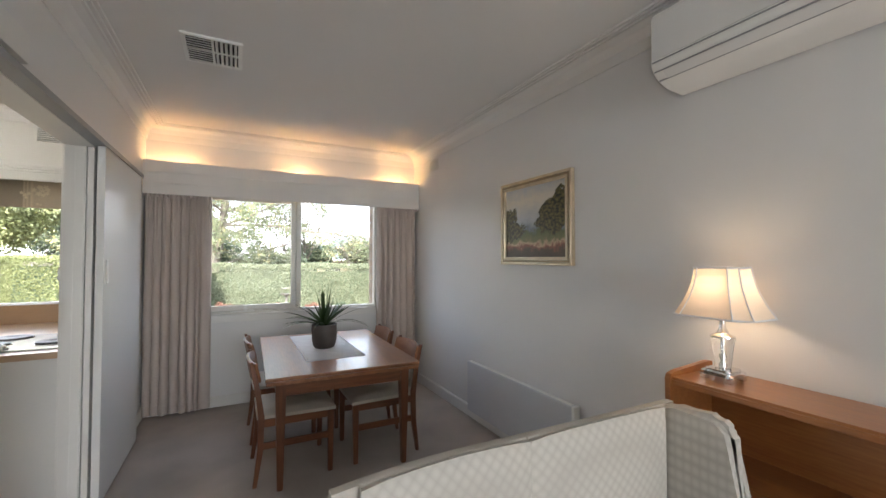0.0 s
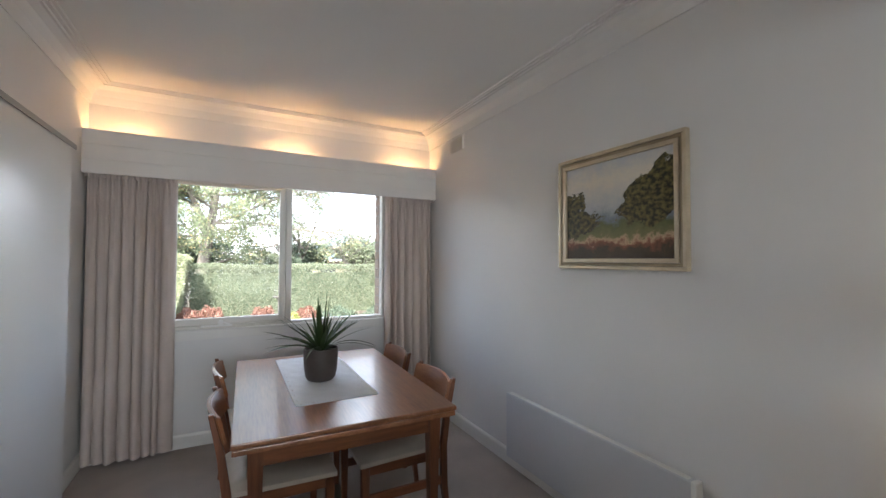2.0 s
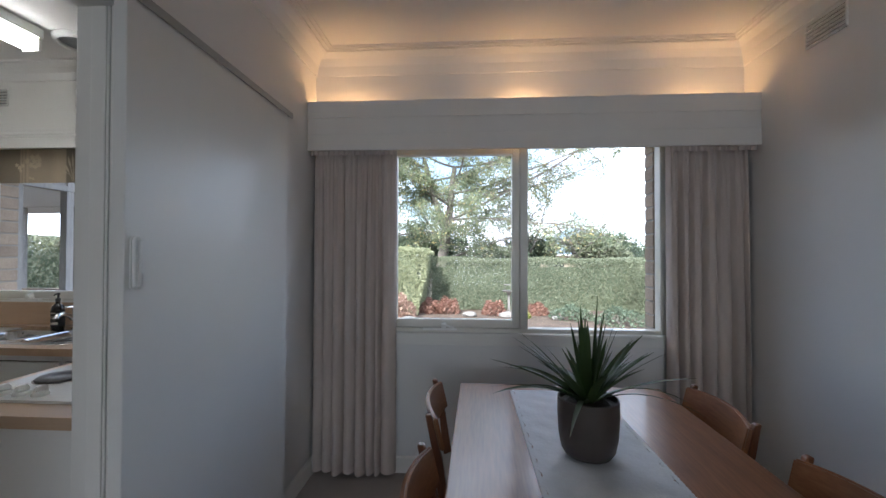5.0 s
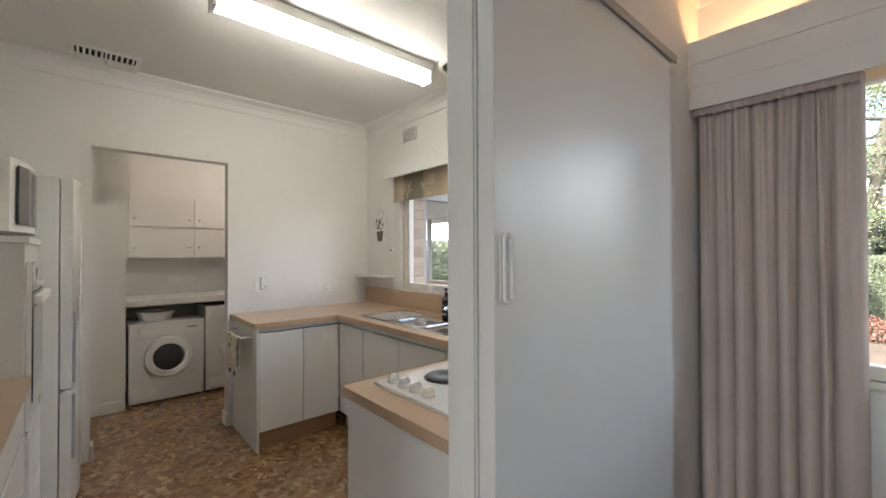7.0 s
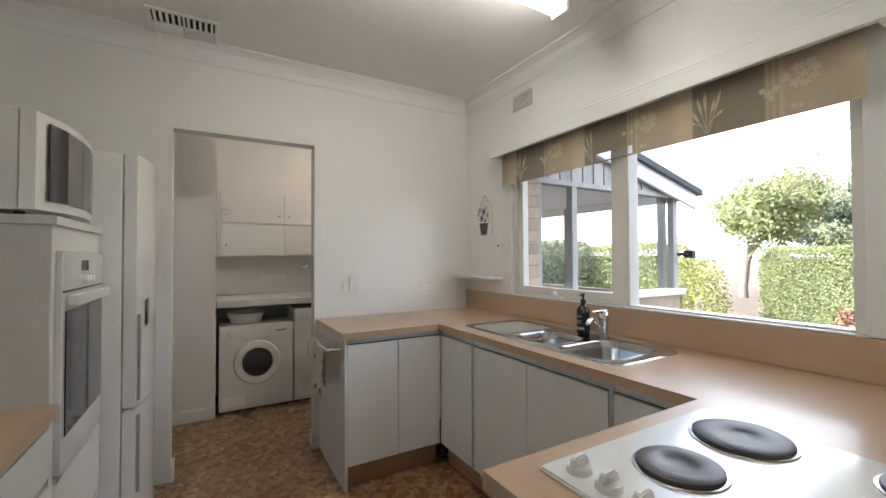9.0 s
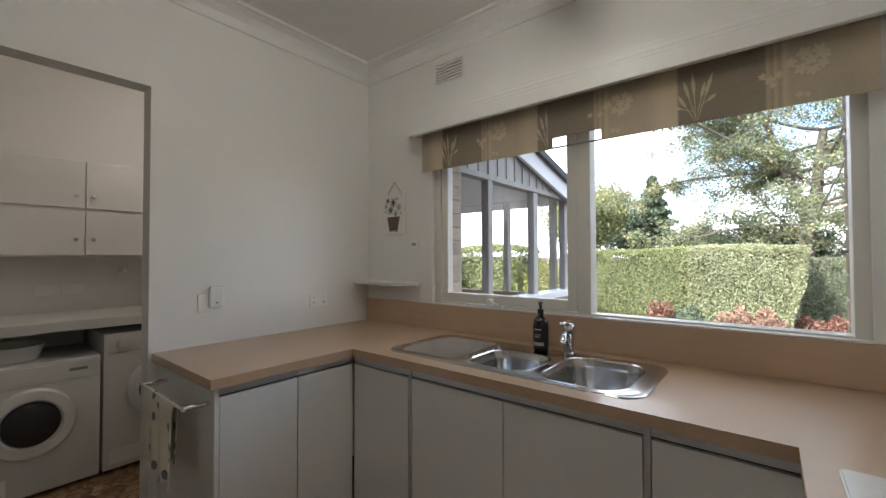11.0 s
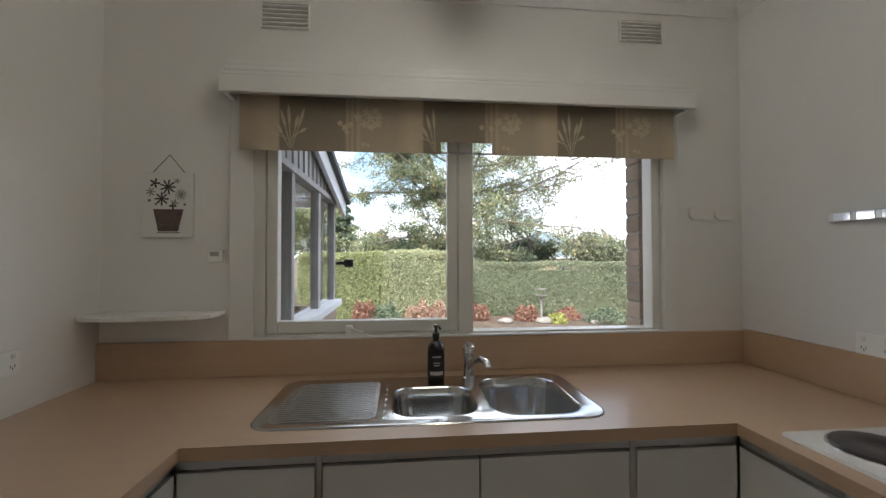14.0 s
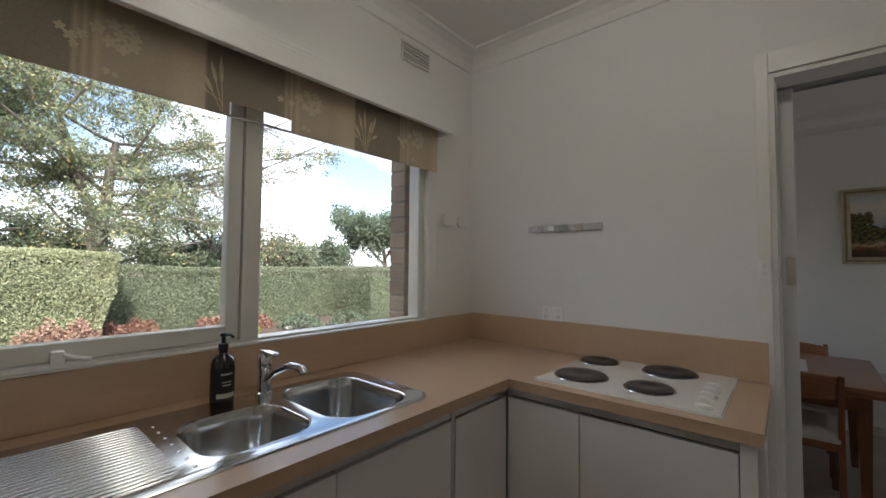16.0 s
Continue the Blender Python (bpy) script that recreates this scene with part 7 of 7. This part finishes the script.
for i, (bx, by, bh) in enumerate(((2.0, 18.6, 2.9), (-1.6, 20.0, 3.9), (0.9, 18.4, 3.3), (10.0, 23.0, 4.4), (12.4, 25.0, 4.2), (-3.2, 20.5, 3.6), (-2.4, 18.4, 3.0), (0.2, 20.5, 3.8), (5.6, 19.2, 3.8), (7.2, 20.5, 3.7), (3.4, 20.5, 3.9))):
    tree("bushy_tree", bx, by, bh, 0.9, 8000, 0.07, ("conifer", "conifer", "hedge")[i % 3], "bushy undergrowth beyond the hedge", 50 + i, 0.0, 0.06, 0.22)

nb = thing("neighbouring_house", (9, 34, GZ), "neighbouring house with a grey-blue hipped metal roof", "house")
part("wall", boxes((5.0, 30.5, GZ, 12.4, 37, 1.35)), "brick", nb)
bm = bmesh.new()
vs = [bm.verts.new(p) for p in ((4.5, 30.0, 1.35), (12.9, 30.0, 1.35), (12.9, 37.5, 1.35), (4.5, 37.5, 1.35), (8.2, 33.7, 3.35), (9.4, 33.7, 3.35))]
for f in ((0, 1, 5, 4), (1, 2, 5), (2, 3, 4, 5), (3, 0, 4), (3, 2, 1, 0)):
    bm.faces.new([vs[i] for i in f])
part("roof", bm, "roof", nb)
part("gutter", boxes((4.42, 29.9, 1.27, 12.98, 29.99, 1.38)), "fascia", nb)
for wx in (6.0, 8.6, 11.0):
    part("window", boxes((wx, 30.47, 0.2, wx + 1.1, 30.499, 1.1)), "smoke", nb)

# sunroom wing that projects beside the kitchen window
sr = thing("sunroom_wing", (-4.0, 6.0, GZ), "glazed sunroom wing with grey board cladding and white barge board", "sunroom")
SX, SY0, SY1 = -2.80, YN + 0.245, 6.82
part("lower_wall", boxes((SX - 0.1, SY0, GZ, SX, SY1, 0.93), (-5.5, SY1 - 0.1, GZ, SX - 0.1, SY1, 0.93)), "brick", sr)
part("sill", boxes((SX - 0.11, SY0, 0.931, SX + 0.05, SY1 + 0.02, 0.985), r=0.005), "fascia", sr)
for ya, yb in ((SY0, SY0 + 0.05), (5.36, 5.42), (6.08, 6.16), (SY1 - 0.07, SY1)):
    part("window_mullion", boxes((SX - 0.07, ya, 0.986, SX - 0.01, yb, 1.86), r=0.003), "cladding", sr)
part("window_head", boxes((SX - 0.08, SY0, 1.861, SX, SY1, 1.90)), "cladding", sr)
for ya, yb in ((SY0 + 0.05, 5.36), (5.42, 6.08), (6.16, SY1 - 0.07)):
    part("pane", boxes((SX - 0.045, ya, 0.986, SX - 0.04, yb, 1.86)), "glass", sr, "window glass reflecting the garden").visible_shadow = False


def roof_z(y):
    return 2.13 - 0.25 * (y - 5.96)


yb = SY0
while yb < SY1 - 0.02:
    bm = bmesh.new()
    ye = min(yb + 0.125, SY1)
    prism(bm, [(yb, 1.901), (ye, 1.901), (ye, roof_z(ye) - 0.03), (yb, roof_z(yb) - 0.03)], "x", SX - 0.05, SX - 0.012)
    part("board", bm, "cladding", sr)
    part("batten", boxes((SX - 0.0119, ye - 0.012, 1.905, SX - 0.001, ye, roof_z(ye) - 0.04)), "cladding", sr)
    yb = ye + 0.004
bm = bmesh.new()
prism(bm, [(SY0, roof_z(SY0) - 0.09), (7.06, roof_z(7.06) - 0.09), (7.06, roof_z(7.06) + 0.05), (SY0, roof_z(SY0) + 0.05)], "x", SX + 0.02, SX + 0.05)
part("barge_board", bm, "fascia", sr, "white sloping barge board")
bm = bmesh.new()
prism(bm, [(SY0, roof_z(SY0) + 0.051), (7.1, roof_z(7.1) + 0.051), (7.1, roof_z(7.1) + 0.11), (SY0, roof_z(SY0) + 0.11)], "x", -5.5, SX + 0.09)
part("roof", bm, "gutter", sr)
bm = bmesh.new()
prism(bm, [(SY0, roof_z(SY0) - 0.03), (SY1 + 0.15, roof_z(SY1 + 0.15) - 0.03), (SY1 + 0.15, roof_z(SY1 + 0.15) + 0.04), (SY0, roof_z(SY0) + 0.04)], "x", -5.5, SX + 0.019)
part("soffit", bm, "fascia", sr)
for xa in (-5.5, -4.9, -4.2, -3.5, SX - 0.17):
    part("window_mullion", boxes((xa, SY1 - 0.08, 0.931, xa + 0.06, SY1 - 0.02, 1.9)), "cladding", sr)
for xa in (-5.44, -4.84, -4.14, -3.44):
    part("pane", boxes((xa, SY1 - 0.052, 0.935, xa + 0.62 if xa < -3.5 else SX - 0.17, SY1 - 0.048, 1.9)), "glass", sr).visible_shadow = False
for ya in (SY0, 5.36, 6.1, SY1 - 0.16):
    part("window_mullion", boxes((-5.56, ya, 0.931, -5.501, ya + 0.07, 1.9)), "cladding", sr)
part("lower_wall", boxes((-5.6, SY0, GZ, -5.5, SY1, 0.93)), "brick", sr)
part("window_head", boxes((-5.56, SY0, 1.901, -5.501, SY1, 2.1), (-5.5, SY1 - 0.08, 1.901, SX - 0.1, SY1 - 0.02, 1.98)), "cladding", sr)
part("floor", boxes((-5.5, SY0, GZ + 0.001, SX - 0.1, SY1 - 0.1, 0.02)), "stone", sr)
part("wall_bracket", boxes((SX, SY1 - 0.04, 1.30, SX + 0.14, SY1 - 0.02, 1.33), (SX + 0.08, SY1 - 0.06, 1.28, SX + 0.16, SY1, 1.35), r=0.004), "black", sr)
fixed("pavement", boxes((-2.75, YN + 0.25, GZ, 3.3, 6.3, GZ + 0.05)), "stone", "pale concrete path along the house", "path")
